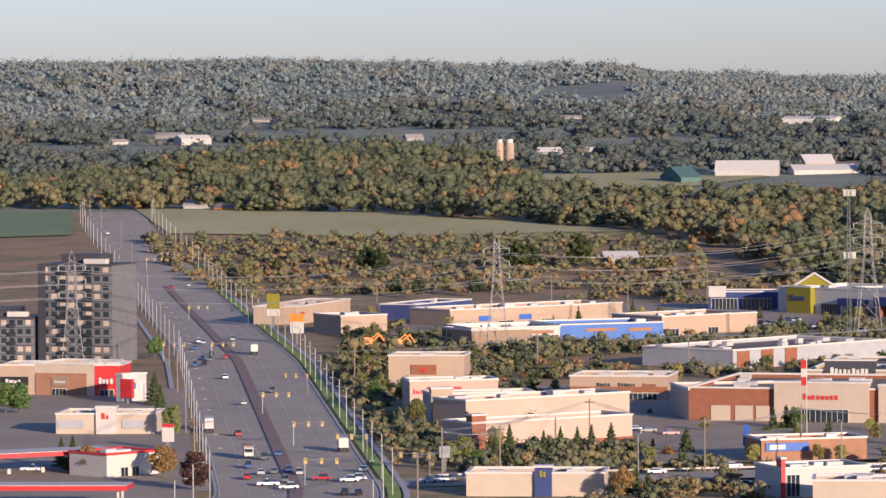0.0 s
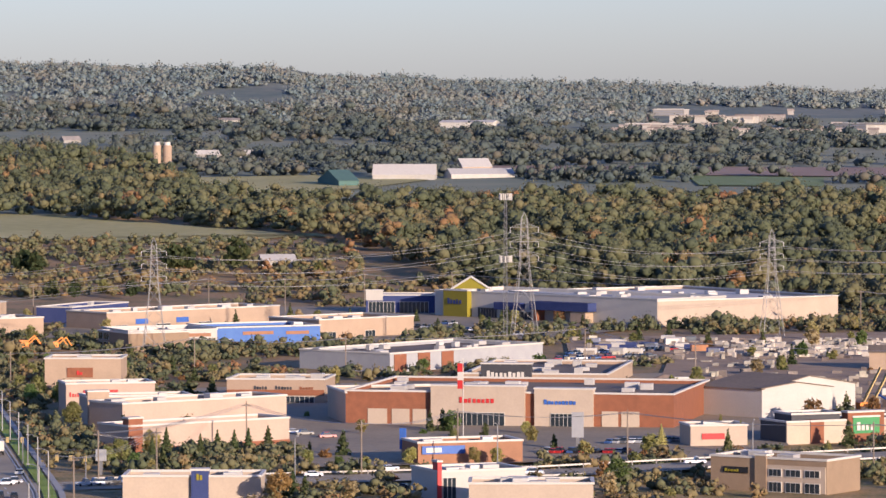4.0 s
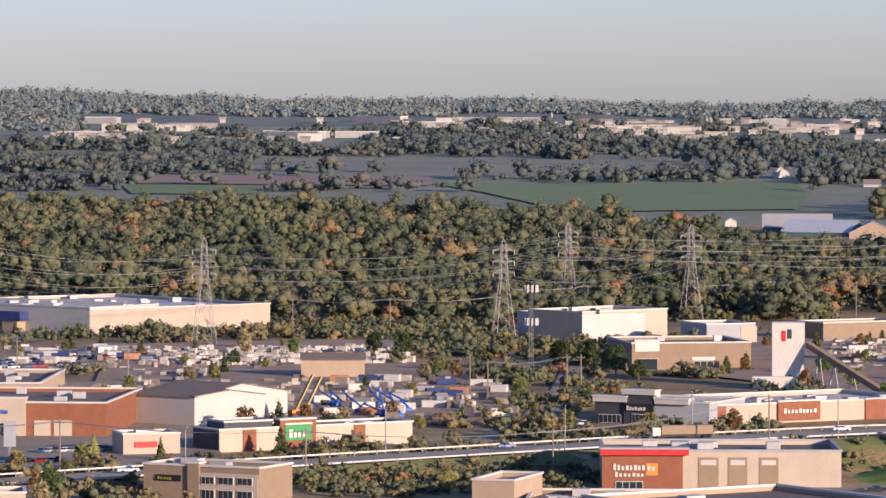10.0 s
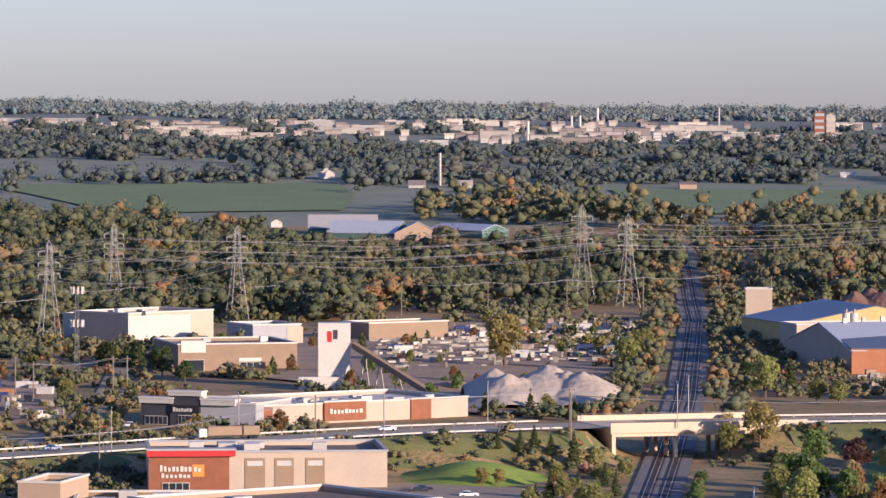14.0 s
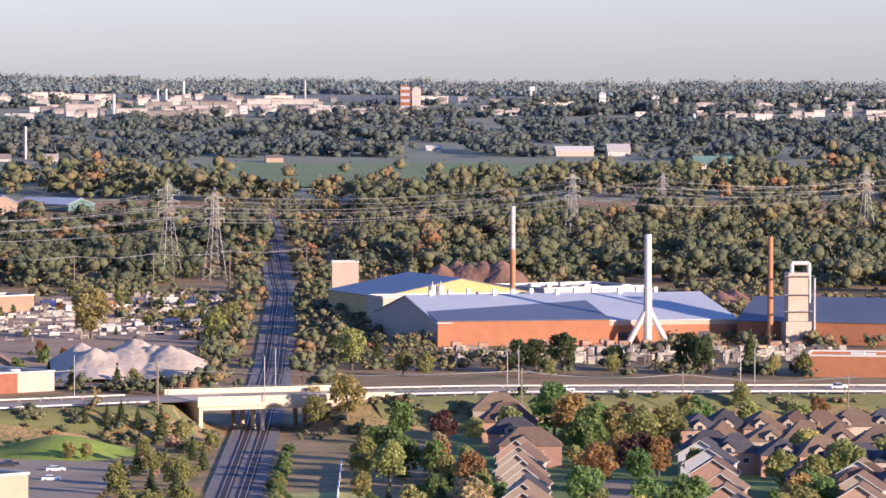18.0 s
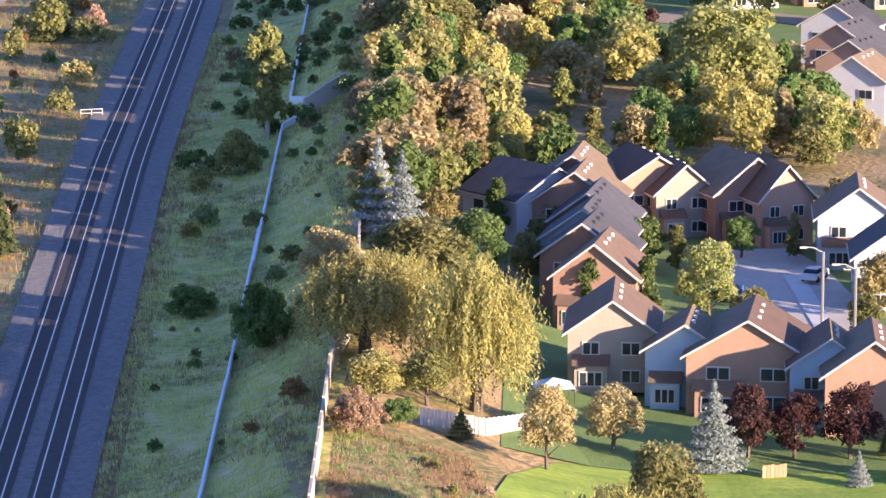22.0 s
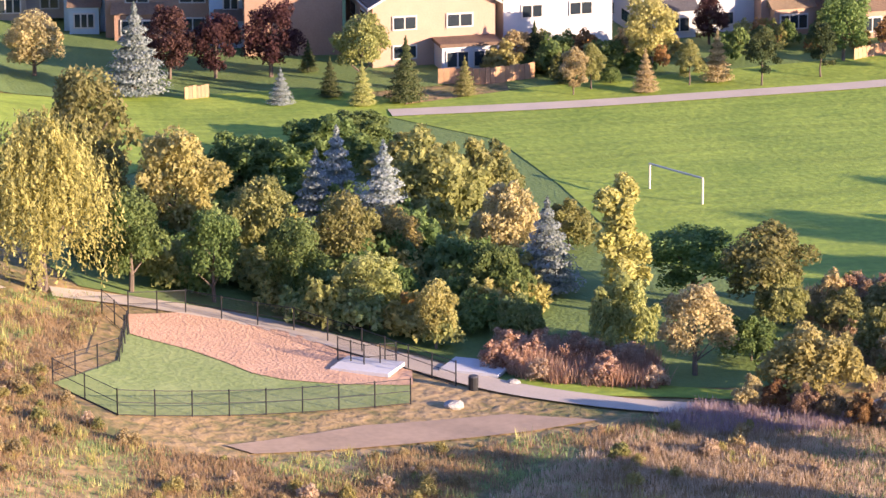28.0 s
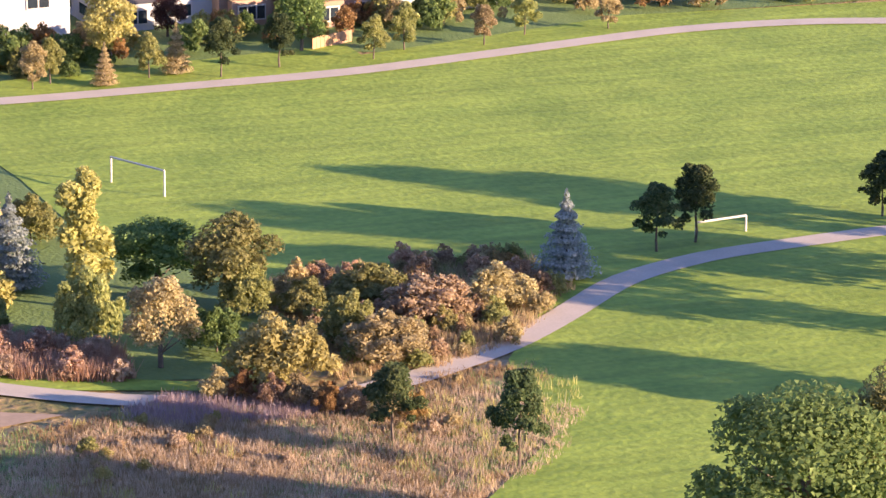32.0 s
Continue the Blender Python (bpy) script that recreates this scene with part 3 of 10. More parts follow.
def store(x, y, yaw, w, d, h, wall, label, trim=None, roof=None, side=None, panels=(), glass=(), signs=(), units=4, base=None, seed=1, cap=0.5, name="store", sink=0.3):
    """A flat-roofed shop: walls with parapet, cornice, fascia panels, windows, signs and rooftop units.
    Front along local x from 0 to w, at local y 0; panels: x0, x1, z0, z1, material, proud."""
    FOOT.append((x, y, radians(yaw), w, d))
    e = thing(name, pose(x, y, gz(x, y) - sink, 0, 0, yaw), label, "building")
    t = 0.5
    front = bmesh.new()
    box(front, 0, 0, 0, w, t, h)
    part("front_wall", front, wall, e)
    for nm, q in (("side_wall", (0, t, 0, t, d, h)), ("side_wall", (w - t, t, 0, w, d, h)), ("back_wall", (t, d - t, 0, w - t, d, h))):
        block(nm, q, side or wall, e)
    block("flat_roof", (t, t, h - 1.3, w - t, d - t, h - 0.9), roof or M_ROOF, e)
    c = trim or M_TRIM
    for q in ((-0.25, -0.25, h, w + 0.25, t + 0.1, h + cap), (-0.25, t + 0.1, h, t + 0.1, d + 0.2, h + cap), (w - t - 0.1, t + 0.1, h, w + 0.25, d + 0.2, h + cap), (t + 0.1, d - t, h, w - t - 0.1, d + 0.2, h + cap)):
        block("cornice", q, c, e)
    if base:
        block("plinth", (-0.1, -0.14, 0, w + 0.1, -0.002, base[0]), base[1], e)
    for p in panels:
        x0, x1, z0, z1, m, proud = p
        b = block("fascia_panel", (x0, -proud, z0, x1, -0.004, z1), m, e)
        if z1 > h:
            block("panel_back", (x0, 0.003, h + cap + 0.01, x1, 2.5, z1), m, e)
            block("panel_cap", (x0 - 0.2, -proud - 0.2, z1 + 0.003, x1 + 0.2, 2.7, z1 + 0.45), c, e)
    for q in glass:
        window(e, q[0], q[1], q[2], q[3], y=-0.1 - (q[5] if len(q) > 5 else 0), mull=q[4] if len(q) > 4 else 2, name="shop_window")
    for k, s in enumerate(signs):
        sign_bars(e, s[0], s[2], s[1] - s[0], s[3] - s[2], s[4], y=-s[5] if len(s) > 5 else -0.3, seed=seed + k, letters=s[6] if len(s) > 6 else 7)
    g = rng(seed)
    for k in range(units):
        ux, uy = g.uniform(2, max(2.5, w - 6)), g.uniform(2.5, max(3, d - 6))
        s = g.uniform(1.6, 3.4)
        u = block("rooftop_unit", (ux, uy, h - 0.95, ux + s * 1.4, uy + s, h - 0.9 + g.uniform(1.0, 2.0)), M_UNIT, e, bevel=0.08)
    return e

# ---- car parks and yards ----
area("car_park", [(-357.9, 1353.9), (-211.4, 1464.2), (-191.4, 1381.0), (-146.2, 1161.9), (-161.1, 1115.8), (-254.0, 1073.6), (-289.9, 1199.0)], M_LOT, 0.25, "grey car park round the shops", "car park")
area("car_park", [(-484.3, 1625.6), (-535.2, 1864.1), (-391.6, 1886.6), (-271.5, 1741.9), (-296.5, 1656.1), (-367.1, 1569.8)], M_LOT, 0.25, "open asphalt before the hardware store", "car park")
area("yard", [(-237.5, 1556.6), (-129.7, 1566.4), (-81.8, 1418.1), (-89.9, 1280.2), (-176.3, 1272.3), (-218.1, 1405.6)], M_GRAVEL, 0.2, "dusty gravel storage yard", "yard")
area("yard", [(-292.3, 1656.8), (-178.8, 1715.1), (-141.9, 1713.1), (-143.4, 1565.1), (-263.1, 1502.2)], M_GRAVEL, 0.2, "gravel yard with stacked slabs", "yard")
area("yard", [(-35.9, 1750.7), (38.7, 1862.6), (129.0, 1887.7), (99.2, 1565.6), (74.0, 1325.2), (39.2, 1324.8), (8.33, 1441.7), (-27.0, 1500.3)], M_GRAVEL, 0.2, "dusty gravel works yard", "yard")
ribbon("lane", [(-83.3, 1186.8), (-73.0, 1293.2), (-70.3, 1419.2), (-72.4, 1538.5), (-77.9, 1679.4)], 9, M_LOT, 0.3, 8, "side street into the yards", "road")
area("car_park", [(18.7, 1077.4), (49.6, 1063.7), (36.7, 968.7), (22.5, 848.2), (25.8, 836.2), (12.1, 714.2), (-13.3, 652.7), (-21.2, 1073.0)], M_LOT, 0.25, "grey asphalt yard behind a warehouse", "car park")
area("car_park", [(-518.4, 1287.1), (-459.6, 1322.9), (-325.9, 944.9), (-376.8, 934.9)], M_LOT, 0.2, "asphalt forecourt beside the highway", "car park")
def mound(name, x, y, rx, ry, h, material, label):
    """A smooth rounded bank of grass."""
    V, F, n, k = [(x, y, gz(x, y) + h)], [], 48, 14
    for r in range(1, k + 1):
        f = r / k
        for a in range(n):
            c = 6.2832 * a / n
            w = 1 + 0.06 * math.sin(3 * c + 1)
            px, py = x + rx * w * f * math.cos(c), y + ry * w * f * math.sin(c)
            V.append((px, py, gz(px, py) - 0.25 + (h + 0.25) * (0.5 + 0.5 * math.cos(math.pi * f))))
    bm = bmesh.new()
    vs = [bm.verts.new(v) for v in V]
    for a in range(n):
        b = (a + 1) % n
        bm.faces.new((vs[0], vs[1 + a], vs[1 + b]))
        for r in range(k - 1):
            bm.faces.new((vs[1 + r * n + a], vs[1 + (r + 1) * n + a], vs[1 + (r + 1) * n + b], vs[1 + r * n + b]))
    return tagged(part(name, bm, material, smooth_it=True), label, "lawn", kind="structure")


mound("grass_mound", 34, 1102, 22, 33, 4.0, M_LAWN, "bright green grass mound beside the yard")

# ---- shops along the overpass road ----
W = 90.5
store(-276.6, 1218.3, -0.7, 91.8, 62, 9.65, M_BRICK, "large brown brick toy store with cream entrance bays", side=M_BRICK, units=14, seed=3,
      panels=[(0.27 * W, 0.56 * W, 0, 11.5, M_CREAM, 1.6), (0.59 * W, 0.77 * W, 0, 10.9, M_CREAM, 1.2),
                     (0.07 * W, 0.13 * W, 0.4, 5, M_CREAM, 0.2), (0.145 * W, 0.20 * W, 0.4, 5, M_CREAM, 0.2), (0.21 * W, 0.255 * W, 0.4, 5, M_CREAM, 0.2),
                     (0.795 * W, 0.845 * W, 0.4, 5, M_CREAM, 0.2), (0.855 * W, 0.91 * W, 0.4, 5, M_CREAM, 0.2)],
             glass=[(0.33 * W, 0.50 * W, 0.4, 4.4, 9, 1.7), (0.64 * W, 0.72 * W, 0.4, 4.4, 5, 1.3)],
             signs=[(0.36 * W, 0.47 * W, 7.0, 8.8, M_RED, 1.7, 8), (0.62 * W, 0.72 * W, 6.8, 8.3, M_SIGNBLUE, 1.3, 9)])
store(-287.4, 1242.9, -66.2, 26.8, 40, 9.08, M_CREAM, "cream side wing of the toy store with loading doors", units=2, seed=4)
mw = 46.3
store(-273.3, 1368.2, 2.9, 44.8, 70, 5.22, M_BEIGE, "low fashion store with a dark sign block", units=12, seed=5,
      panels=[(0.12 * mw, 0.46 * mw, 2, 8.36, M_DARK, 0.8)], signs=[(0.16 * mw, 0.42 * mw, 4.4, 6.6, M_TRIM, 0.95, 9)])
store(-313.6, 1447.0, 61.1, 79.2, 40, 6.43, M_GREY, "grey rear wing of the plaza with stepped parapets", units=12, seed=6,
      panels=[(2, 8, 0, 6.2, M_BRICK, 0.3), (14, 20, 0, 6.2, M_BRICK, 0.3), (26, 32, 0, 6.2, M_BRICK, 0.3)])
pw = 29.0
store(-329.8, 1294.3, 5.0, 29.2, 22, 7.53, M_BEIGE, "row of small shops with brick piers and awnings", units=6, seed=7,
      panels=[(0.0, pw, 3.0, 4.6, M_BRICK, 0.3)], glass=[(0.12 * pw, 0.28 * pw, 0.4, 2.8, 3), (0.34 * pw, 0.5 * pw, 0.4, 2.8, 3), (0.6 * pw, 0.9 * pw, 0.4, 2.8, 5)],
      signs=[(0.28 * pw, 0.42 * pw, 4.7, 5.9, M_DARK, 0.1, 5), (0.5 * pw, 0.68 * pw, 4.7, 5.9, M_DARK, 0.1, 6), (0.75 * pw, 0.9 * pw, 4.7, 5.7, M_BRICK, 0.1, 5)])
bw = 42.1
store(-309.5, 1113.0, 48.9, 50.3, 14, 6.98, M_PALE, "long pale precast building with a brick corner", units=0, seed=8, base=(1.5, M_BRICK),
      panels=[(-0.1, 0.1 * bw, 0, 9.01, M_BRICK, 0.25)])
store(-330.2, 1181.5, 50.0, 55.2, 16, 7.80, M_PALE, "upper storey of the pale building", units=5, seed=9)
store(-401.2, 1346.5, 9.6, 23.7, 18, 9.85, M_BEIGE, "beige fast food restaurant with a brown sign", units=3, seed=10,
      panels=[(7, 15, 4.2, 7.2, M_BRICK, 0.3)], signs=[(10, 12, 5.0, 6.4, M_RED, 0.4, 2)], glass=[(7, 18, 0.4, 2.6, 4)])
store(-363.5, 1241.1, 25.2, 25.7, 14, 9.07, M_PALE, "pizza shop with a red fascia band", units=4, seed=11,
      panels=[(5, 15, 5.6, 7.4, M_RED, 0.3)], signs=[(1, 4, 5.5, 7.0, M_RED, 0.1, 4)])
store(-347.2, 1206.1, 26.7, 29.6, 12, 7.87, M_CREAM, "breakfast restaurant with a round sun sign", units=4, seed=12,
      panels=[(0, 6, 0, 9.44, M_BEIGE, 0.8), (7, 12, 3.5, 5.5, M_WHITE, 0.2)], glass=[(1.6, 4.4, 0.4, 3.2, 2, 0.9)], signs=[(14, 22, 4.0, 5.2, M_BRICK, 0.1, 8)])
store(-275.5, 985.6, 10.1, 31.3, 15, 5.39, M_CREAM, "small bank with a blue sign tower", units=3, seed=13,
      panels=[(0.52 * 30, 0.65 * 30, 0, 6.93, M_NAVY, 0.9)], signs=[(0.56 * 30, 0.61 * 30, 4.8, 6.4, M_YELLOW, 1.0, 2)])
store(-204.8, 995.4, 33.6, 21.5, 16, 6.65, M_WHITE, "small white unit with a red corner pillar", units=5, seed=14, panels=[(-0.2, 0.8, 0, 9, M_RED, 0.5)], glass=[(1.2, 4.5, 0.4, 5.5, 2)])
store(-192.8, 971.0, 10.2, 27.3, 14, 6.26, M_CREAM, "flat-roofed unit with rooftop ducts", units=8, seed=15)
store(-148.7, 1036.3, -22.0, 30.5, 16, 7.94, M_TAUPE, "two-tone clinic with taupe block corner", units=5, seed=16,
      panels=[(14, 30.3, 0.5, 6.6, M_CREAM, 0.3), (3.5, 10, 4.4, 5.8, M_BLACK, 0.3), (12, 15, 0, 8.6, M_TAUPE, 0.6)], glass=[(15.6, 19, 0.4, 2.8, 2, 0.35), (20, 24, 0.4, 2.8, 2, 0.35), (25, 29, 0.4, 2.8, 2, 0.35), (15.6, 19, 4.0, 5.8, 2, 0.35), (20, 24, 4.0, 5.8, 2, 0.35), (25, 29, 4.0, 5.8, 2, 0.35)], signs=[(4, 8, 4.7, 5.5, M_YELLOW, 0.45, 5)])
store(-147.8, 1169.3, 36.9, 59.4, 14, 5.97, M_CREAM, "golf shop with brick piers and a green sign", units=4, seed=17, side=M_DARK,
      panels=[(7, 11, 0, 6.0, M_BRICK, 0.3), (18, 29, 0, 8.06, M_BRICK, 0.6), (19.5, 27.5, 2.6, 6.8, M_GREEN, 0.8), (41, 44.5, 0, 6.0, M_BRICK, 0.3)],
      signs=[(20.5, 26, 3.4, 5.8, M_TRIM, 0.95, 4)])
store(-152.7, 1182.3, -57.4, 10.4, 14, 7.77, M_DARK, "dark-clad end of the golf shop", units=1, seed=18)

# ---- fitness clubs ----
gw_ = 56.3
store(-43.6, 1064.4, 3.6, 56.2, 34, 9.38, M_CREAM, "cream fitness club with a brown corner and red roof band", units=10, seed=19, side=M_CREAM, trim=M_GREY,
           panels=[(-0.15, 0.335 * gw_, 0, 8.85, M_BRICK, 0.4), (0.40 * gw_, 0.485 * gw_, 0, 8.04, M_TAUPE, 0.15), (0.525 * gw_, 0.605 * gw_, 0, 8.04, M_TAUPE, 0.15), (0.655 * gw_, 0.735 * gw_, 0, 8.04, M_TAUPE, 0.15),
                   (0.41 * gw_, 0.475 * gw_, 6.2, 7.4, M_WHITE, 0.2), (0.535 * gw_, 0.595 * gw_, 6.2, 7.4, M_WHITE, 0.2), (0.665 * gw_, 0.725 * gw_, 6.2, 7.4, M_WHITE, 0.2),
                   (-0.6, 0.36 * gw_, 8.6, 10.0, M_RED, 1.6), (0.18 * gw_, 0.23 * gw_, 3.8, 6.6, M_ORANGES, 0.55)],
           glass=[(3, 9.5, 0.3, 2.4, 3, 0.5)], signs=[(2.5, 10.2, 5.0, 6.7, M_TRIM, 0.5, 8), (2.9, 10.0, 3.5, 4.7, M_TRIM, 0.5, 7), (10.5, 12.4, 4.9, 6.2, M_TRIM, 0.65, 2)])
lw = 60.4
store(-22.2, 1275.9, 34.4, 74.1, 40, 5.82, M_CREAM, "long fitness club with brown sign panel", units=16, seed=20, roof=M_WROOF,
      panels=[(-0.2, 0.09 * lw, 0, 5.82, M_BRICK, 0.5), (0.38 * lw, 0.62 * lw, 1, 6.30, M_BRICK, 0.8), (0.885 * lw, lw + 0.2, 0, 5.98, M_BRICK, 0.5)],
      signs=[(0.41 * lw, 0.60 * lw, 3.0, 4.6, M_TRIM, 0.95, 9)])
store(-54.5, 1284.5, -22.0, 34.9, 26, 6.77, M_GREY, "entrance wing of the fitness club with white flat canopies", units=0, seed=21, roof=M_WROOF,
      panels=[(-0.3, 9, 0, 6.44, M_DARK, 0.3), (9, 18, 0, 9.34, M_DARK, 0.9), (9.5, 18, 4.0, 6.2, M_BLACK, 1.1), (-0.6, 10, 6.6, 8.0, M_WHITE, 1.2), (18.5, 29, 6.4, 7.8, M_WHITE, 1.2), (8.6, 18.8, 8.9, 9.9, M_WHITE, 1.6)],
      glass=[(11.5, 16, 0.4, 3.4, 3, 0.95), (1, 8, 0.5, 3, 4, 0.4), (19.5, 27, 0.5, 3, 4)], signs=[(10, 16, 4.4, 5.8, M_TRIM, 1.2, 7)])

# ---- hardware store ----
rw = 72.2
store(-271.5, 1746.2, 42.6, 86.8, 110, 10.2, M_CREAM, "huge cream hardware warehouse with white roof", units=18, seed=22, roof=M_WROOF)
fw = 92.3
store(-374.5, 1815.6, -34.0, 124.1, 40, 10.9, M_WHITE, "glazed entrance front of the hardware warehouse", units=8, seed=23, roof=M_WROOF,
      panels=[(0.08 * fw, 0.23 * fw, 0, 11.3, M_YELLOW, 2.5), (0.4 * fw, 0.56 * fw, 4.5, 7.5, M_NAVY, 3.0), (0.64 * fw, 0.99 * fw, 5.2, 8.6, M_NAVY, 5.0), (0.66 * fw, 0.68 * fw, 0, 5.2, M_BRICK, 4.5), (0.78 * fw, 0.80 * fw, 0, 5.2, M_BRICK, 4.5), (0.88 * fw, 0.97 * fw, 0, 5.2, M_BEIGE, 4.5)],
      signs=[(0.11 * fw, 0.20 * fw, 6.0, 8.6, M_NAVY, 2.7, 5)], glass=[(0.27 * fw, 0.39 * fw, 0.5, 5, 6), (0.41 * fw, 0.6 * fw, 0.5, 4, 8)])
store(-406.6, 1829.6, 9.0, 28.2, 20, 7.97, M_NAVY, "blue glass garden centre beside the hardware store", units=0, seed=24, glass=[(1, 12, 0.5, 5.5, 6), (14, 26, 0.5, 5.5, 6)], panels=[(0, 7, 6, 10, M_WHITE, 0.5)])


def gable_sign(x, y, z, yaw, w, h):
    e = thing("gable_sign", pose(x, y, z, 0, 0, yaw), "yellow-green gabled sign top of the hardware store", "sign")
    bm = bmesh.new()
    lo = [bm.verts.new((px, py, pz)) for py in (0, 1.5) for px, pz in ((0, 0), (w, 0), (w / 2, h))]
    bm.faces.new(lo[:3])
    bm.faces.new(lo[3:][::-1])
    for i in range(3):
        bm.faces.new((lo[i], lo[i + 3], lo[(i + 1) % 3 + 3], lo[(i + 1) % 3]))
    bmesh.ops.recalc_face_normals(bm, faces=bm.faces[:])
    part("gable", bm, M_YELLOW, e)
    bars("gable_edge", [((-0.6, -0.2, -0.2), (w / 2, -0.2, h + 0.3)), ((w + 0.6, -0.2, -0.2), (w / 2, -0.2, h + 0.3))], 0.45, M_TRIM, e)


gable_sign(-367.4, 1816.7, 11.4, 2, 15.3, 4.64)

# ---- mid-distance stores ----
cw = 33.0
store(-433.4, 1558.9, 34.4, 33.7, 30, 6.88, M_WHITE, "unfinished store wrapped in white sheeting", units=3, seed=30, roof=M_WROOF, panels=[(0.07 * cw, 0.3 * cw, 4.6, 5.8, M_ORANGE, 0.2), (0.4 * cw, 0.6 * cw, 4.6, 5.8, M_ORANGE, 0.2), (0.68 * cw, 0.95 * cw, 4.6, 5.8, M_ORANGE, 0.2)], glass=[(0.8 * cw, 0.84 * cw, 0.3, 3.2, 0), (0.86 * cw, 0.9 * cw, 0.3, 3.2, 0)])
store(-407.4, 1585.0, 36.2, 40.5, 30, 6.99, M_BLUE, "unfinished store wrapped in blue sheeting", units=3, seed=31, panels=[(10, 22, 4.4, 5.6, M_ORANGE, 0.2), (27, 36, 4.2, 5.4, M_ORANGE, 0.2)], glass=[(2, 6, 0.3, 3, 1)])
store(-447.9, 1571.0, -49.0, 25.1, 24, 6.51, M_TAUPE, "bare steel and block bay of the unfinished store", units=0, seed=32, glass=[(0.5, 4, 0.3, 3, 1), (5, 9, 0.3, 3, 1), (0.5, 4, 3.6, 6.2, 1), (5, 9, 3.6, 6.2, 1)])
store(-381.1, 1634.6, 52.0, 45.9, 30, 7.60, M_BEIGE, "beige corner restaurant beside the blue store", units=5, seed=33, glass=[(3, 8, 0.3, 3.2, 2), (22, 27, 0.3, 3.2, 2)])
store(-476.6, 1683.5, 53.0, 86.2, 26, 7.10, M_BEIGE, "long beige strip of shops", units=10, seed=34, panels=[(14, 20, 2.5, 4.5, M_SIGNBLUE, 0.2), (34, 40, 2.5, 4.5, M_SIGNBLUE, 0.2)], glass=[(4, 10, 0.3, 2.4, 3), (24, 31, 0.3, 2.4, 3), (45, 52, 0.3, 2.4, 3)])
store(-504.4, 1630.2, 45.3, 20.0, 22, 7.29, M_BEIGE, "beige car wash building", units=3, seed=35, glass=[(6, 10, 0.3, 3, 1)])
store(-544.2, 1699.9, 88.6, 67.1, 18, 7.23, M_BEIGE, "beige restaurant beside the highway", units=4, seed=36, signs=[(5, 9, 4, 5.4, M_RED, 0.3, 4)])
store(-506.9, 1739.3, 77.9, 48.6, 16, 6.38, M_NAVY, "blue box store behind the strip", units=2, seed=37)

# ---- west side of the highway ----
store(-506.0, 1284.0, 9.4, 10.8, 20, 9.67, M_BEIGE, "clothing outlet with a black sign", units=2, seed=40, panels=[(0.2, 9, 3.8, 6.4, M_BLACK, 0.3)], signs=[(2, 7, 4.5, 5.8, M_TRIM, 0.45, 4)])
store(-495.3, 1285.8, -5.1, 20.1, 20, 10.3, M_CREAM, "clothing store with an orange arched front", units=2, seed=41, panels=[(0.5, 17.5, 0, 7.6, M_ORANGE, 0.3), (6, 11.5, 3.6, 6.6, M_TAUPE, 0.6)], glass=[(6, 11, 0.3, 3, 3, 0.4)], signs=[(7, 10.8, 4.6, 5.6, M_TRIM, 0.75, 7)])
store(-475.3, 1284.0, 9.4, 7.98, 18, 9.98, M_RED, "sandwich shop with a red sign wall", units=2, seed=42, signs=[(1.4, 6, 4.6, 6.6, M_TRIM, 0.3, 4)], glass=[(1.5, 6, 0.3, 2.8, 2)])
store(-432.3, 1137.8, 10.1, 26.4, 18, 6.10, M_CREAM, "low restaurant with a white sign tower", units=9, seed=43, panels=[(11, 16.5, 0, 8.0, M_WHITE, 0.8), (0.5, 7.5, 2.5, 4.6, M_GREY, 0.3), (18, 24, 2.5, 4.6, M_GREY, 0.3)], signs=[(12.6, 15, 5.0, 6.8, M_RED, 0.9, 2)])
store(-371.0, 1010.0, 59.6, 16.7, 14, 6.22, M_WHITE, "white kiosk of the petrol station with red roof edge", units=3, seed=44, trim=M_RED, glass=[(4.2, 6.6, 0.5, 3.2, 1), (7.6, 10, 0.5, 3.2, 1)])
store(-457.4, 1259.6, 60.6, 9.30, 3, 8.77, M_WHITE, "tall white sign board of the shopping centre", units=0, seed=45, panels=[(0.4, 5.0, 4.6, 6.4, M_SIGNBLUE, 0.2)])


def canopy(x, y, yaw, w, d, h):
    e = thing("petrol_canopy", pose(x, y, gz(x, y), 0, 0, yaw), "red and white petrol station canopy on posts", "canopy")
    block("canopy_edge", (0, 0, h, w, d, h + 1.0), M_RED, e)
    block("canopy_top", (0.3, 0.3, h + 1.0, w - 0.3, d - 0.3, h + 1.12), M_WHITE, e)
    for px in (2, w - 2.5):
        for py in (1.5, d - 2):
            block("post", (px, py, 0, px + 0.5, py + 0.5, h), M_WHITE, e)
    for k in range(3):
        block("fuel_pump", (w * (0.25 + 0.25 * k), d / 2, 0, w * (0.25 + 0.25 * k) + 0.9, d / 2 + 0.6, 1.9), M_WHITE, e)


canopy(-400.4, 1004.4, 43.4, 35.2, 12, 5.0)
canopy(-374.3, 928.6, 11.1, 36.0, 10, 4.6)
blk = thing("sign_cube", pose(-453.6, 1253.0, 2.34, 0, 0, -20), "red square bank sign on a post", "sign")
block("sign_box", (-2.2, -0.6, 0, 2.2, 0.6, 5.51), M_RED, blk)
block("post", (-0.3, -0.3, -4, 0.3, 0.3, -0.01), M_STEEL, blk)


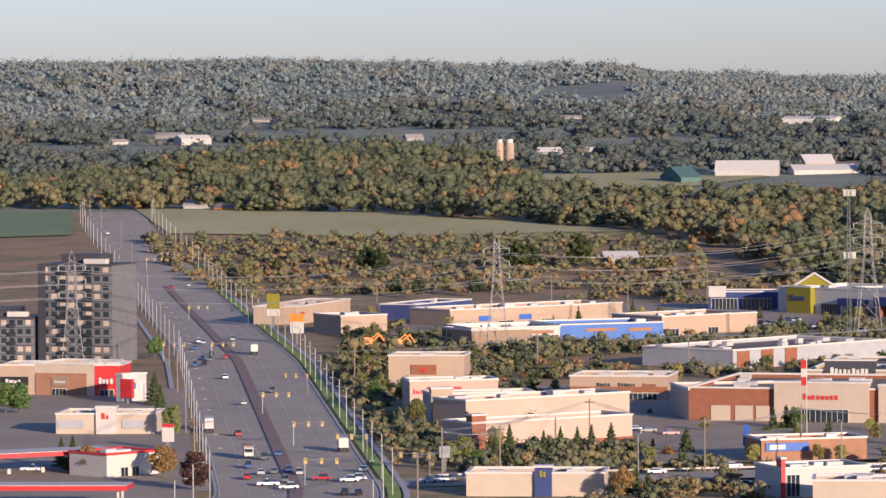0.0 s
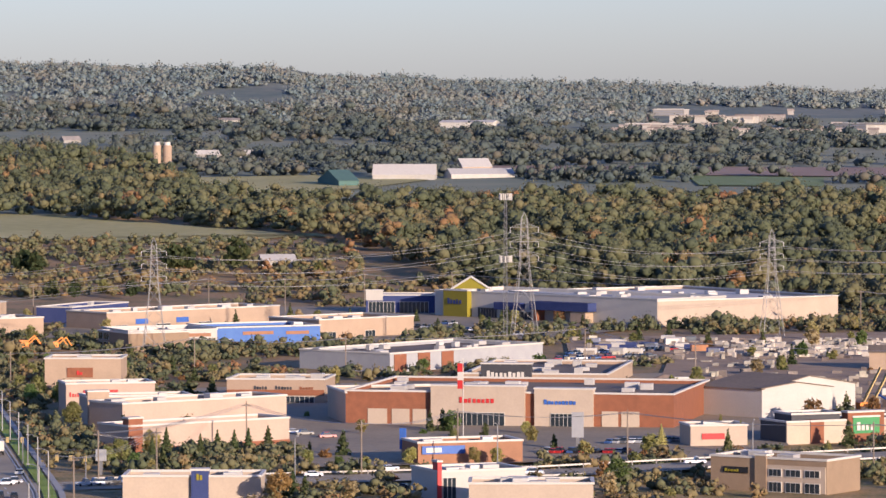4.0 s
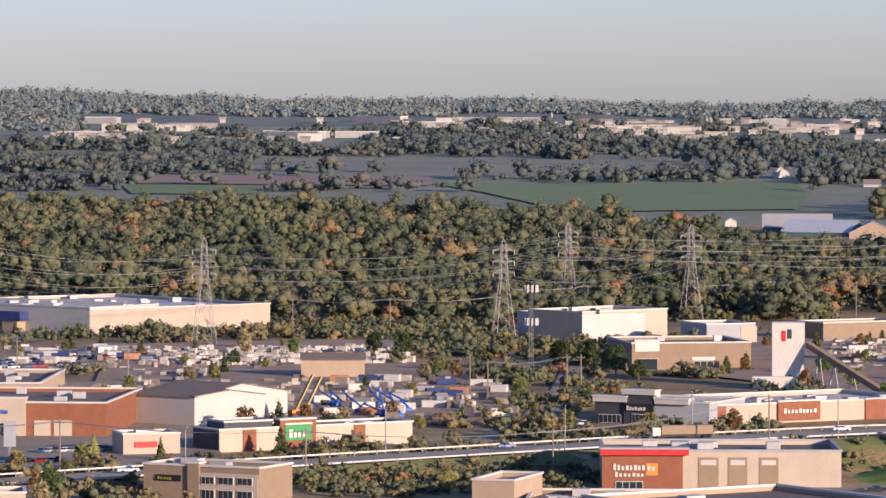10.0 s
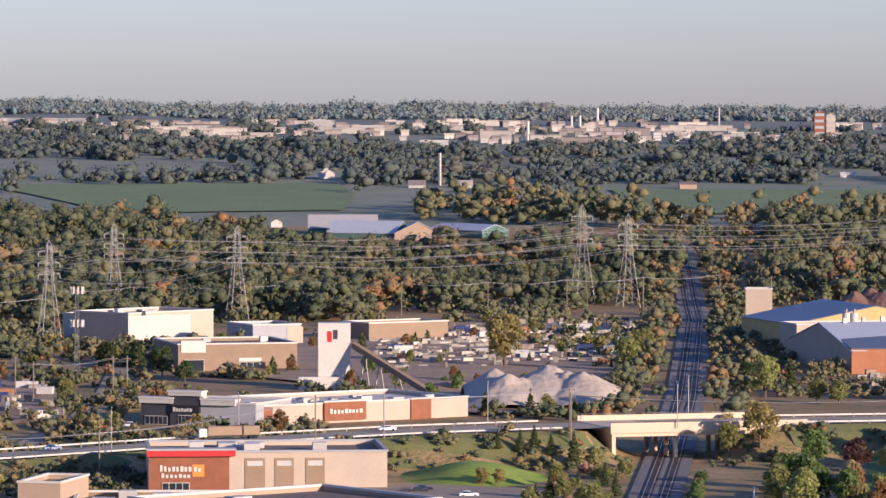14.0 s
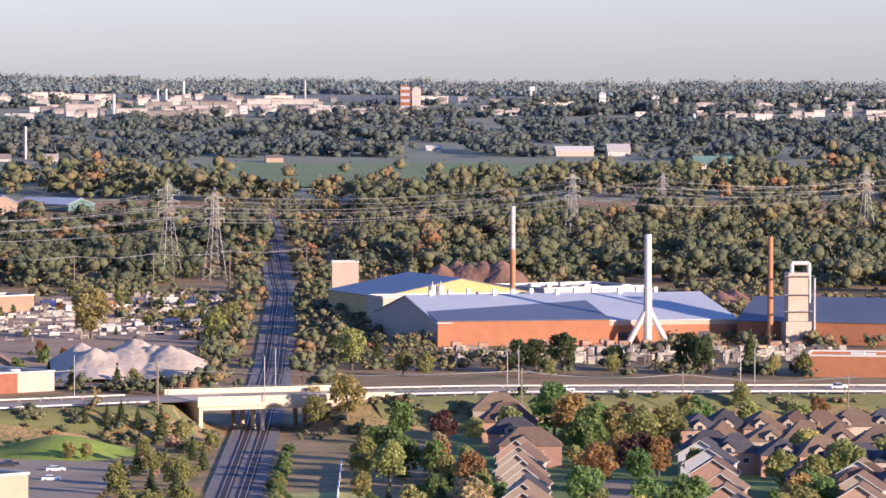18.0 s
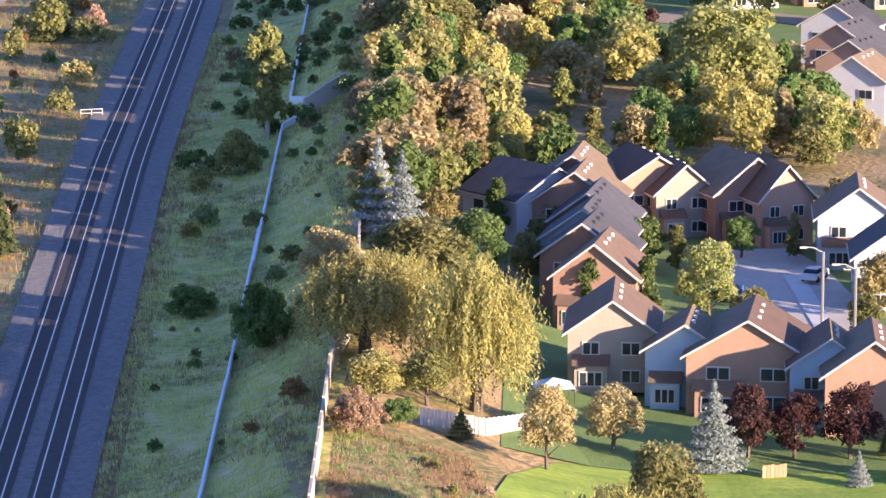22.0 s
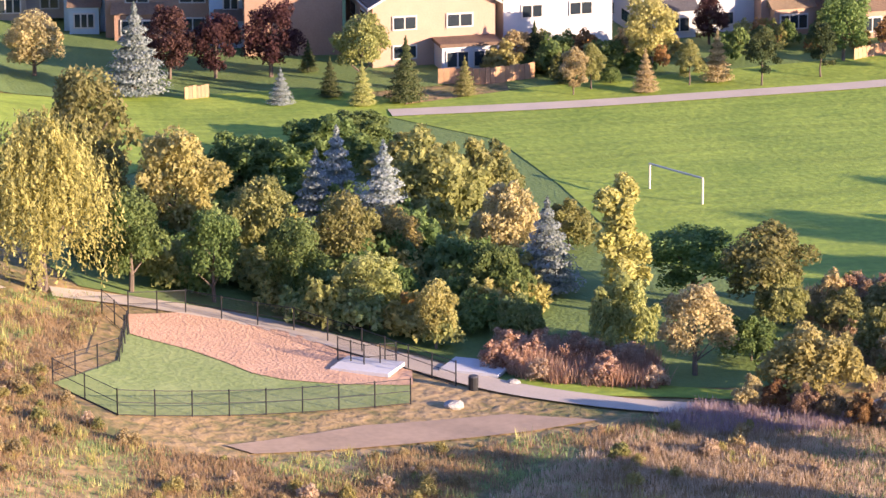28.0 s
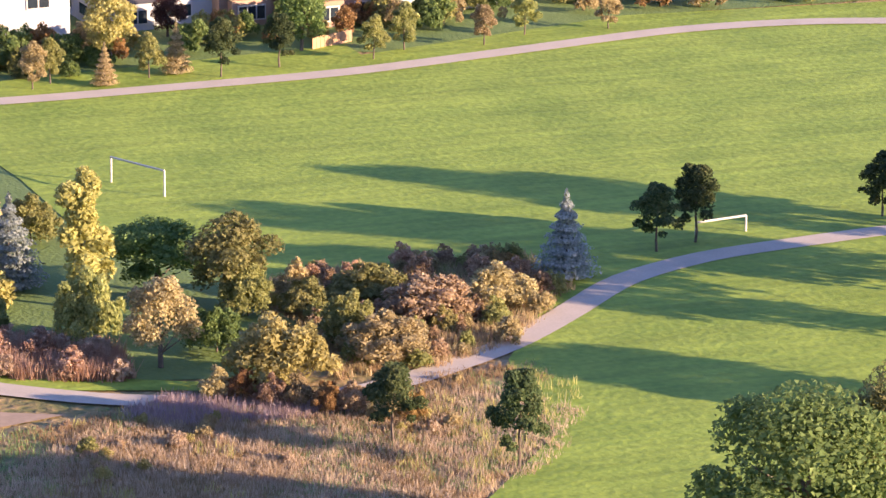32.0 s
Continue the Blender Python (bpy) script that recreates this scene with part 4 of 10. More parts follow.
def apartment(x, y, yaw, w, d, floors, fh):
    """Dark apartment block with rows of windows and balconies."""
    e = thing("apartment_building", pose(x, y, gz(x, y) - 0.3, 0, 0, yaw), "dark grey eleven-storey apartment block with pale windows", "building")
    h = floors * fh
    block("wall", (0, 0, 0, w, d, h), mat("apartment_grey_panel", (0.15, 0.148, 0.15), (0.11, 0.11, 0.115), scale=0.3), e)
    block("roof_edge", (-0.2, -0.2, h + 0.003, w + 0.2, d + 0.2, h + 0.5), M_DARK, e)
    block("plant_room", (w * 0.25, d * 0.2, h + 0.5, w * 0.75, d * 0.8, h + 3.6), M_DARK, e)
    block("roof_unit", (w * 0.6, 1, h + 0.5, w * 0.9, 4, h + 2.2), M_WHITE, e, bevel=0.1)
    block("side_panel", (-0.15, -0.15, 0, w * 0.1, -0.004, h - 0.4), M_DARK, e)
    g = rng(77)
    for f in range(floors):
        z = f * fh
        block("floor_band", (0, -0.12, z + fh - 0.35, w, -0.003, z + fh - 0.05), M_DARK, e)
        for k in range(8):
            x0 = w * (0.06 + 0.117 * k)
            if k in (2, 5):
                b = block("balcony", (x0 - 0.2, -1.3, z + 0.2, x0 + w * 0.1, -0.13, z + 0.4), M_DARK, e)
                block("balustrade", (x0 - 0.2, -1.3, z + 0.4, x0 + w * 0.1, -1.22, z + 1.3), M_GLASS, b)
            win = block("window", (x0, -0.1, z + 0.7, x0 + w * 0.075, -0.004, z + fh - 0.6), M_GLASS if g.random() < 0.7 else M_CREAM, e)


apartment(-558.6, 1454.7, -4.8, 27.8, 20, 11, 3.04)
apartment(-584.2, 1450.9, 8.5, 24.2, 16, 5, 3.04)

# ---- near trees: trunk, limbs and a crown of single leaf sprays ----
M_BARK = mat("tree_bark", (0.16, 0.12, 0.09), (0.09, 0.07, 0.055), scale=1.5, rough=0.95)
M_PALEBARK = mat("pale_bark", (0.45, 0.42, 0.36), (0.28, 0.25, 0.21), scale=1.5, rough=0.9)
LEAF = {
    "green": leaf_mat("green_leaves", [(0.0, (0.085, 0.14, 0.045)), (0.5, (0.15, 0.215, 0.07)), (1.0, (0.25, 0.32, 0.11))]),
    "olive": leaf_mat("olive_leaves", [(0.0, (0.165, 0.18, 0.066)), (0.5, (0.29, 0.295, 0.105)), (1.0, (0.44, 0.41, 0.165))]),
    "gold": leaf_mat("golden_leaves", [(0.0, (0.24, 0.21, 0.072)), (0.5, (0.39, 0.345, 0.125)), (1.0, (0.56, 0.49, 0.215))]),
    "rust": leaf_mat("rust_leaves", [(0.0, (0.18, 0.11, 0.055)), (0.5, (0.33, 0.2, 0.085)), (1.0, (0.5, 0.31, 0.13))]),
    "pink": leaf_mat("russet_pink_leaves", [(0.0, (0.21, 0.140, 0.085)), (0.5, (0.37, 0.250, 0.155)), (1.0, (0.56, 0.42, 0.28))]),
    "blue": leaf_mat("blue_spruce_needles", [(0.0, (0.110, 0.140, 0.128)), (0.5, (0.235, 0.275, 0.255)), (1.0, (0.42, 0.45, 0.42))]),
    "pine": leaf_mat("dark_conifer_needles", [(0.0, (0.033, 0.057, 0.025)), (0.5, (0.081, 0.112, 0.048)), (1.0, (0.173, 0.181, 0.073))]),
    "purple": leaf_mat("purple_maple_leaves", [(0.0, (0.040, 0.018, 0.018)), (0.5, (0.100, 0.048, 0.044)), (1.0, (0.173, 0.090, 0.076))]),
    "tan": leaf_mat("tan_dry_leaves", [(0.0, (0.25, 0.205, 0.105)), (0.5, (0.42, 0.34, 0.175)), (1.0, (0.62, 0.5, 0.26))]),
    "grass": leaf_mat("dry_tall_grass", [(0.0, (0.28, 0.195, 0.100)), (0.45, (0.38, 0.268, 0.142)), (0.75, (0.46, 0.340, 0.185)), (1.0, (0.34, 0.268, 0.120))]),
    "willow": leaf_mat("willow_leaves", [(0.0, (0.19, 0.170, 0.058)), (0.5, (0.37, 0.325, 0.115)), (1.0, (0.54, 0.47, 0.18))]),
    "straw": leaf_mat("pale_straw", [(0.0, (0.42, 0.31, 0.20)), (0.5, (0.56, 0.43, 0.29)), (1.0, (0.70, 0.56, 0.40))]),
    "weed": leaf_mat("green_weeds", [(0.0, (0.14, 0.20, 0.07)), (0.5, (0.22, 0.29, 0.11)), (1.0, (0.34, 0.37, 0.16))]),
    "reed": leaf_mat("pale_orange_reeds", [(0.0, (0.34, 0.20, 0.12)), (0.5, (0.56, 0.37, 0.24)), (1.0, (0.72, 0.54, 0.37))]),
    "verge": leaf_mat("rough_lineside_grass", [(0.0, (0.33, 0.345, 0.105)), (0.5, (0.49, 0.47, 0.160)), (1.0, (0.64, 0.55, 0.25))]),
    "mauve": leaf_mat("mauve_asters", [(0.0, (0.20, 0.145, 0.140)), (0.5, (0.38, 0.28, 0.28)), (1.0, (0.56, 0.45, 0.42))]),
}


def lumps_for(kind, g):
    """Ellipsoid lumps (centre, radii) of a crown of height 1."""
    L = []
    if kind == "round":
        L.append(((0, 0, 0.53), (0.25, 0.25, 0.36)))
        for i in range(26):
            a, u = 2.4 * i + g.uniform(-0.4, 0.4), g.uniform(-0.85, 0.95)
            w = 0.27 * math.sqrt(1 - u * u) * g.uniform(0.7, 1.2)
            q = g.uniform(0.05, 0.13)
            L.append(((w * math.cos(a), w * math.sin(a), 0.52 + 0.36 * u * g.uniform(0.85, 1.1)), (q, q, q * g.uniform(0.8, 1.3))))
    elif kind == "poplar":
        for i in range(34):
            z = 0.14 + 0.80 * g.random() ** 0.9
            r = 0.15 * math.sin(math.pi * min(1, (z + 0.12) / 1.12)) ** 0.7
            a = 2.4 * i
            w, q = r * g.uniform(0.1, 1.0), g.uniform(0.035, 0.075)
            L.append(((w * math.cos(a), w * math.sin(a), z), (q, q, q * g.uniform(1.0, 1.8))))
    elif kind == "lollipop":
        L.append(((0, 0, 0.58), (0.20, 0.20, 0.32)))
        for i in range(24):
            a, u = 2.4 * i, g.uniform(-0.95, 0.95)
            w = 0.25 * (1 - 0.4 * u) * math.sqrt(1 - u * u) * g.uniform(0.7, 1.15)
            q = g.uniform(0.05, 0.10)
            L.append(((w * math.cos(a), w * math.sin(a), 0.58 + 0.36 * u), (q, q, q * 0.9)))
    elif kind == "bush":
        for i in range(9):
            a = 2.4 * i
            w = 0.42 * math.sqrt(i / 9)
            z = 0.52 - 0.30 * (w / 0.42) ** 2 + g.uniform(-0.06, 0.1)
            L.append(((w * math.cos(a), w * math.sin(a), z), (g.uniform(0.17, 0.27), g.uniform(0.17, 0.27), g.uniform(0.18, 0.32))))
        for i in range(22):
            a, u = 2.4 * i, g.uniform(0.05, 1.0)
            w, q = 0.56 * math.sqrt(1 - u * u) * g.uniform(0.8, 1.1), g.uniform(0.06, 0.13)
            L.append(((w * math.cos(a), w * math.sin(a), 0.16 + 0.72 * u * g.uniform(0.85, 1.12)), (q, q, q * 1.1)))
    return L


def tree_mesh(kind, leaves, size, seed):
    """Arrays of a crown of height 1: vertices, quads, tones."""
    g = rng(seed)
    if kind == "spruce":
        P, O = [], []
        for i in range(leaves):
            z = 1 - math.sqrt(g.uniform(0.0, 1.0)) * 0.93
            r = (1 - z) * 0.37 * (0.72 + 0.28 * math.sin(z * 55)) * g.uniform(0.55, 1.08)
            a = g.uniform(0, 6.2832)
            a = round(a * 7 + z * 9) / 7 - z * 9 / 7 + g.normal(0, 0.10)
            P.append((r * math.cos(a), r * math.sin(a), z - 0.10 * r))
            O.append((math.cos(a), math.sin(a), 0.5))
        P, O = np.array(P), np.array(O)
        # inner shade put into the tone: needles darken towards the trunk
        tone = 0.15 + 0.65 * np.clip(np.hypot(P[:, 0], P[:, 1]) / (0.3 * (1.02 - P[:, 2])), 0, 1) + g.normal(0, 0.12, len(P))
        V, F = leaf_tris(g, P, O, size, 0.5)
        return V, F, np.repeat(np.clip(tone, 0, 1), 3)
    if kind == "willow":
        P, O, T = [], [], []
        strands = max(30, leaves // 22)
        for i in range(strands):
            u = g.uniform(-0.1, 1.0)
            a = 2.39996 * i + g.normal(0, 0.2)
            rr = 0.40 * math.sqrt(max(0.0, 1 - max(u, 0) ** 2)) * g.uniform(0.35, 1.08)
            lump = 0.06 * math.sin(a * 5) + 0.04 * math.sin(a * 11 + 2)
            z0 = 0.60 + 0.38 * u + lump
            length = g.uniform(0.2, 0.62) * (0.55 + rr)
            t0 = g.uniform(0.05, 0.9)
            for k in range(22):
                f = k / 21
                z = z0 - f * length
                if z < 0.07:
                    break
                sway = 0.02 * math.sin(f * 5 + i)
                P.append(((rr + sway) * math.cos(a) + g.normal(0, 0.008), (rr + sway) * math.sin(a) + g.normal(0, 0.008), z))
                O.append((math.cos(a), math.sin(a), 0.3))
                T.append(t0 + 0.25 * g.uniform(-1, 1))
        V, F = leaf_tris(g, np.array(P), np.array(O), size * 0.95, 0.7, droop=1.0)
        return V, F, np.repeat(np.clip(T, 0, 1), 3)
    L = lumps_for(kind, g)
    area_ = np.array([r[0] * r[1] + r[0] * r[2] for _, r in L])
    pick = g.choice(len(L), leaves, p=area_ / area_.sum())
    C, R = np.array([c for c, _ in L]), np.array([r for _, r in L])
    d = g.normal(0, 1, (leaves, 3))
    d /= np.linalg.norm(d, axis=1, keepdims=True)
    d[:, 2] = np.where(d[:, 2] < -0.5, -d[:, 2], d[:, 2])
    P = C[pick] + d * R[pick] * g.uniform(0.3, 1.4, (leaves, 1)) ** 0.5
    shade = g.uniform(0.3, 0.65, len(L))[pick]
    # random tone by lump, plus painted top light on upward leaves
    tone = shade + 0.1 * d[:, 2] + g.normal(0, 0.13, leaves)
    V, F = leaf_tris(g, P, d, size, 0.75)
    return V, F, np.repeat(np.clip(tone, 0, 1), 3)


def trunk_mesh(kind, seed):
    g = rng(seed)
    bm = bmesh.new()
    top = {"round": 0.62, "poplar": 0.9, "lollipop": 0.7, "bush": 0.4, "spruce": 0.95, "willow": 0.8}[kind]
    r = {"round": 0.028, "poplar": 0.02, "lollipop": 0.018, "bush": 0.02, "spruce": 0.022, "willow": 0.045}[kind]
    p = Vector((0, 0, -0.04))
    for i in range(4):
        q = Vector((g.normal(0, 0.008), g.normal(0, 0.008), top * (i + 1) / 4))
        tube(bm, p, q, r * (1 - 0.2 * i), r * (0.8 - 0.2 * i) + 0.003, 6)
        if kind in ("round", "willow", "bush", "poplar") and i:
            for k in range(3):
                a = g.uniform(0, 6.28)
                out = 0.05 if kind == "poplar" else 0.2
                tube(bm, p, p + Vector((math.cos(a) * out, math.sin(a) * out, 0.16)), r * 0.4, r * 0.12, 4)
        p = q
    return bm


PROTO = {}


def proto_tree(kind, tint, dense, variant):
    """One tree of height 1, kept far below the ground as the pattern for its copies."""
    key = (kind, tint, dense, variant)
    if key in PROTO:
        return PROTO[key]
    n = {3: 18000, 2: 7500, 1: 2000, 0: 500}[dense]
    if kind == "willow":
        n = int(n * 3.0)
    size = {3: 0.010, 2: 0.0155, 1: 0.030, 0: 0.06}[dense]
    if kind == "bush":
        size *= 1.7
    if kind in ("spruce",):
        size *= 0.8
    seed = 100 + variant * 17 + len(PROTO)
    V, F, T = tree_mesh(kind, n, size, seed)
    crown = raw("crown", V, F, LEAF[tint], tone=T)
    tr = part("trunk", trunk_mesh(kind, seed), M_PALEBARK if kind == "poplar" else M_BARK)
    PROTO[key] = (crown.data, tr.data)
    for o in (crown, tr):
        bpy.data.objects.remove(o)
    return PROTO[key]


TREE_WORDS = {"round": "broad-leaved tree with a full crown", "poplar": "slender poplar with an open crown", "lollipop": "young street tree with a round crown", "bush": "dense leafy bush in rough grass", "spruce": "spruce with tiered boughs to the ground", "willow": "weeping willow with hanging strands"}
TINT_WORDS = {"green": "green", "willow": "olive-gold", "olive": "olive-green", "gold": "golden yellow", "rust": "rust-brown autumn", "pink": "russet pink", "blue": "blue-grey", "pine": "dark green", "purple": "dark purple", "tan": "tan dry", "weed": "green", "grass": "straw-coloured", "mauve": "mauve flowering"}
count_trees = [0]


def tree(kind, tint, x, y, h, w=None, dense=2, group=""):
    """A tree or bush of height h and crown width w, standing on the ground at x, y."""
    count_trees[0] += 1
    k = count_trees[0]
    crown, tr = proto_tree(kind, tint, dense, k % 3)
    unit = {"round": 0.74, "poplar": 0.38, "lollipop": 0.66, "bush": 1.25, "spruce": 0.58, "willow": 0.86}[kind]
    s = (w / unit) if w else h
    if tint == "blue":
        s, h = s * 1.3, h * 1.08
    if kind == "willow":
        s *= 1.15
    e = new("bush" if kind == "bush" else "tree")
    e.matrix_basis = pose(x, y, gz(x, y), 0, 0, (k * 137.5) % 360)
    tagged(e, "%s %s" % (TINT_WORDS[tint], TREE_WORDS[kind]), "bush" if kind == "bush" else "tree", group)
    for nm, me in (("crown", crown), ("trunk", tr)):
        if nm == "trunk" and (dense == 0):
            continue
        o = new(nm, me)
        o.parent = e
        o.scale = (s, s, h)
    return e


GROVE = {}


def grove(name, spots, label, leaves=900, size=0.045, category="trees"):
    """Trees and bushes too many to tell apart, joined into one mesh; spots: kind, tint, x, y, height, width."""
    V, F, T, K, at = [], [], [], [], 0
    tints = sorted(set(s[1] for s in spots))
    g = rng(len(spots))
    for kind, tint, x, y, h, w in spots:
        key = (kind, leaves, int(g.integers(4)))
        if key not in GROVE:
            k = {"bush": 1.6, "spruce": 0.8}.get(kind, 1.0)
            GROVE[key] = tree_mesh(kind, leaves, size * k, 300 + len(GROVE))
        v, f, t = GROVE[key]
        s = w / {"round": 0.74, "poplar": 0.38, "lollipop": 0.66, "bush": 1.25, "spruce": 0.58, "willow": 0.86}[kind]
        a = g.uniform(0, 6.28)
        c, n = math.cos(a) * s, math.sin(a) * s
        V.append(np.stack([v[:, 0] * c - v[:, 1] * n + x, v[:, 0] * n + v[:, 1] * c + y, v[:, 2] * h + gz(x, y)], 1))
        F.append(f + at)
        T.append(np.clip(t + g.normal(0, 0.12), 0, 1))
        K.append(np.full(len(f), tints.index(tint), np.int32))
        at += len(v)
    ob = raw(name, np.concatenate(V), np.concatenate(F), LEAF[tints[0]], tone=np.concatenate(T))
    for t in tints[1:]:
        ob.data.materials.append(LEAF[t])
    ob.data.polygons.foreach_set("material_index", np.concatenate(K))
    return tagged(ob, label, category, kind="stuff")


# ---- park: trees round the dog run ----
tree("willow", "willow", 48.7, 315.5, 13.1, 10.4)
tree("round", "olive", 56.2, 336.4, 13.2, 8.16)
tree("round", "gold", 61.4, 329.6, 10.4, 7.16)
tree("round", "green", 55.7, 317.1, 8.57, 5.43)
tree("round", "green", 61.6, 315.3, 7.51, 4.38)
tree("round", "green", 67.0, 312.4, 7.68, 4.57)
tree("round", "olive", 71.7, 308.0, 6.17, 4.73)
tree("round", "gold", 75.1, 302.0, 5.60, 3.24)
tree("round", "olive", 66.3, 322.1, 8.32, 5.12)
tree("round", "olive", 72.1, 318.7, 8.06, 5.52)
tree("round", "gold", 76.4, 321.4, 6.00, 4.71)
tree("spruce", "blue", 73.7, 335.2, 6.44, 3.55)
tree("spruce", "blue", 76.1, 338.5, 7.40, 4.04)
tree("spruce", "blue", 78.2, 331.2, 7.71, 4.63)
tree("spruce", "blue", 86.8, 314.7, 6.99, 4.24)
tree("poplar", "gold", 90.5, 307.6, 10.9, 4.80)
tree("bush", "green", 70.8, 346.2, 5.93, 8.67)
tree("bush", "green", 78.9, 355.1, 5.16, 7.97)
tree("bush", "green", 83.0, 362.4, 3.35, 7.18)
tree("bush", "olive", 82.8, 333.9, 8.46, 9.35)
tree("bush", "olive", 87.2, 336.6, 6.74, 8.09)
tree("bush", "tan", 86.3, 324.6, 6.09, 6.53)
tree("bush", "olive", 84.9, 350.1, 4.18, 7.90)
tree("bush", "olive", 91.9, 326.8, 3.96, 4.84)
tree("bush", "green", 81.5, 309.5, 5.83, 5.83)
tree("bush", "weed", 81.2, 302.0, 4.08, 4.08)
tree("bush", "rust", 74.3, 306.2, 3.28, 3.28)
tree("bush", "green", 61.5, 321.7, 3.82, 7.22)
tree("bush", "green", 69.7, 315.8, 3.78, 8.40)
tree("bush", "green", 56.0, 325.1, 4.27, 5.98)
tree("bush", "olive", 88.0, 298.8, 6.09, 5.28)
tree("round", "green", 96.8, 310.3, 5.91, 7.60)
tree("round", "olive", 100.5, 304.6, 7.30, 7.09)
tree("round", "tan", 91.2, 291.4, 6.98, 5.38)
tree("bush", "gold", 97.6, 284.2, 5.50, 7.86)
tree("bush", "green", 96.1, 293.7, 3.63, 4.84)
tree("bush", "olive", 101.2, 301.8, 4.14, 4.56)
for q in range(8):
    tree("bush", ("tan", "rust", "pink")[q % 3], 92.6 + 1.55 * q, 283.0 - 1.35 * q + 0.6 * (q % 2), 2.3, 2.6)
tree("spruce", "blue", 126.9, 303.3, 6.61, 3.75)
tree("lollipop", "pine", 136.4, 307.9, 5.67, 4.01)
tree("lollipop", "pine", 140.3, 309.4, 6.51, 4.18)
tree("lollipop", "pine", 157.6, 311.7, 5.42, 4.06)
tree("lollipop", "pine", 100.6, 269.9, 5.67, 4.08)
tree("lollipop", "pine", 106.3, 261.5, 7.05, 4.08)
tree("round", "green", 112.4, 230.6, 15.0, 13.0, dense=3)
tree("round", "olive", 119.5, 233.0, 15.2, 8.5, dense=3)
tree("round", "olive", 146.0, 258.0, 10.0, 10.4)
for q in range(9):
    tree("lollipop", "pine", 178 + 11 * q, 262 + 6 * q + 5 * (q % 2), 8 + q % 3, 5.5)
tree("bush", "rust", 123.3, 307.1, 1.72, 3.43)
tree("bush", "olive", 110.4, 301.7, 3.34, 6.68)
tree("bush", "pink", 113.1, 296.0, 3.71, 7.01)
tree("bush", "tan", 106.6, 287.7, 3.60, 6.81)
tree("bush", "tan", 119.2, 297.8, 3.34, 5.84)
tree("bush", "gold", 119.6, 300.1, 2.31, 2.52)
tree("bush", "gold", 113.1, 292.9, 2.04, 2.45)
tree("bush", "olive", 105.1, 300.4, 2.90, 4.56)
tree("bush", "olive", 105.7, 292.5, 4.05, 4.86)
# park edge, young trees before the gardens
for kind, tint, x, y, h in [
        ("lollipop", "tan", 106.2, 376.3, 4.6), ("lollipop", "olive", 108.3, 377.9, 4.4), ("spruce", "tan", 112.6, 375.6, 4.2), ("lollipop", "olive", 117.2, 377.2, 4.3),
        ("lollipop", "pine", 123.4, 375.5, 5.6), ("lollipop", "pine", 129.6, 377.3, 5.2), ("spruce", "tan", 120.0, 377.9, 5.0), ("lollipop", "olive", 138.7, 377.6, 4.3),
        ("lollipop", "olive", 142.7, 380.2, 4.7), ("lollipop", "tan", 150.4, 379.8, 4.1), ("lollipop", "olive", 155.5, 382.5, 4.3), ("lollipop", "tan", 164.0, 382.4, 4.0),
        ("spruce", "pine", 85.1, 380.9, 3.9), ("spruce", "olive", 87.1, 377.0, 4.3), ("spruce", "pine", 91.1, 377.1, 6.2), ("spruce", "olive", 96.8, 378.5, 3.8),
        ("spruce", "blue", 80.3, 379.2, 3.2), ("round", "olive", 89.1, 385.5, 6.9), ("round", "purple", 72.7, 391.5, 7.0), ("round", "purple", 76.8, 391.0, 6.4),
        ("round", "purple", 81.8, 390.3, 7.4), ("spruce", "blue", 68.4, 385.0, 8.0), ("spruce", "pine", 85.4, 391.2, 3.2), ("spruce", "pine", 105.8, 388.1, 4.4),
        ("spruce", "pine", 106.5, 387.0, 3.8), ("spruce", "pine", 106.5, 380.9, 3.4), ("round", "gold", 115.3, 383.2, 7.6), ("round", "purple", 124.0, 393.0, 4.8),
        ("round", "green", 133.7, 383.1, 7.0), ("bush", "green", 114.3, 383.5, 2.4), ("bush", "green", 110.6, 379.8, 1.7)]:
    tree(kind, tint, x, y, h, dense=2 if y < 420 else 1)

# ---- gardens and the berm ----
tree("willow", "willow", 48.9, 398.7, 13.9, 11.1)
tree("willow", "willow", 40.0, 410.4, 10.0, 12.6)
tree("willow", "willow", 44.6, 419.6, 8.61, 8.08)
tree("round", "olive", 48.0, 432.7, 11.1, 11.7)
tree("round", "green", 56.3, 457.6, 9.39, 7.04)
tree("round", "tan", 39.8, 444.3, 6.81, 6.81)
tree("round", "gold", 38.8, 390.3, 5.52, 5.52)
tree("round", "olive", 44.1, 395.0, 5.59, 5.59)
tree("bush", "pink", 36.1, 378.3, 4.14, 5.36)
tree("bush", "green", 40.4, 383.8, 2.72, 3.46)
tree("spruce", "pine", 45.7, 383.2, 2.97, 2.97)
tree("round", "tan", 52.6, 378.1, 8.09, 5.39)
tree("round", "tan", 60.6, 392.5, 6.62, 5.60)
tree("bush", "green", 32.2, 433.9, 7.22, 7.22)
tree("bush", "rust", 32.1, 394.8, 2.28, 3.04)
tree("bush", "green", 26.9, 461.8, 3.54, 5.60)
tree("spruce", "blue", 47.5, 473.1, 10.3, 4.53)
tree("spruce", "blue", 49.6, 468.9, 9.89, 5.09)
tree("round", "gold", 34.4, 313.6, 5.11, 3.88)
tree("bush", "gold", 27.0, 305.9, 3.19, 3.59)
tree("bush", "gold", 29.8, 318.2, 3.72, 6.21)
tree("bush", "olive", 25.6, 293.9, 2.88, 3.65)
tree("bush", "gold", 33.0, 327.7, 1.70, 2.98)
tree("poplar", "olive", 43.1, 572.3, 14.9, 6.17)
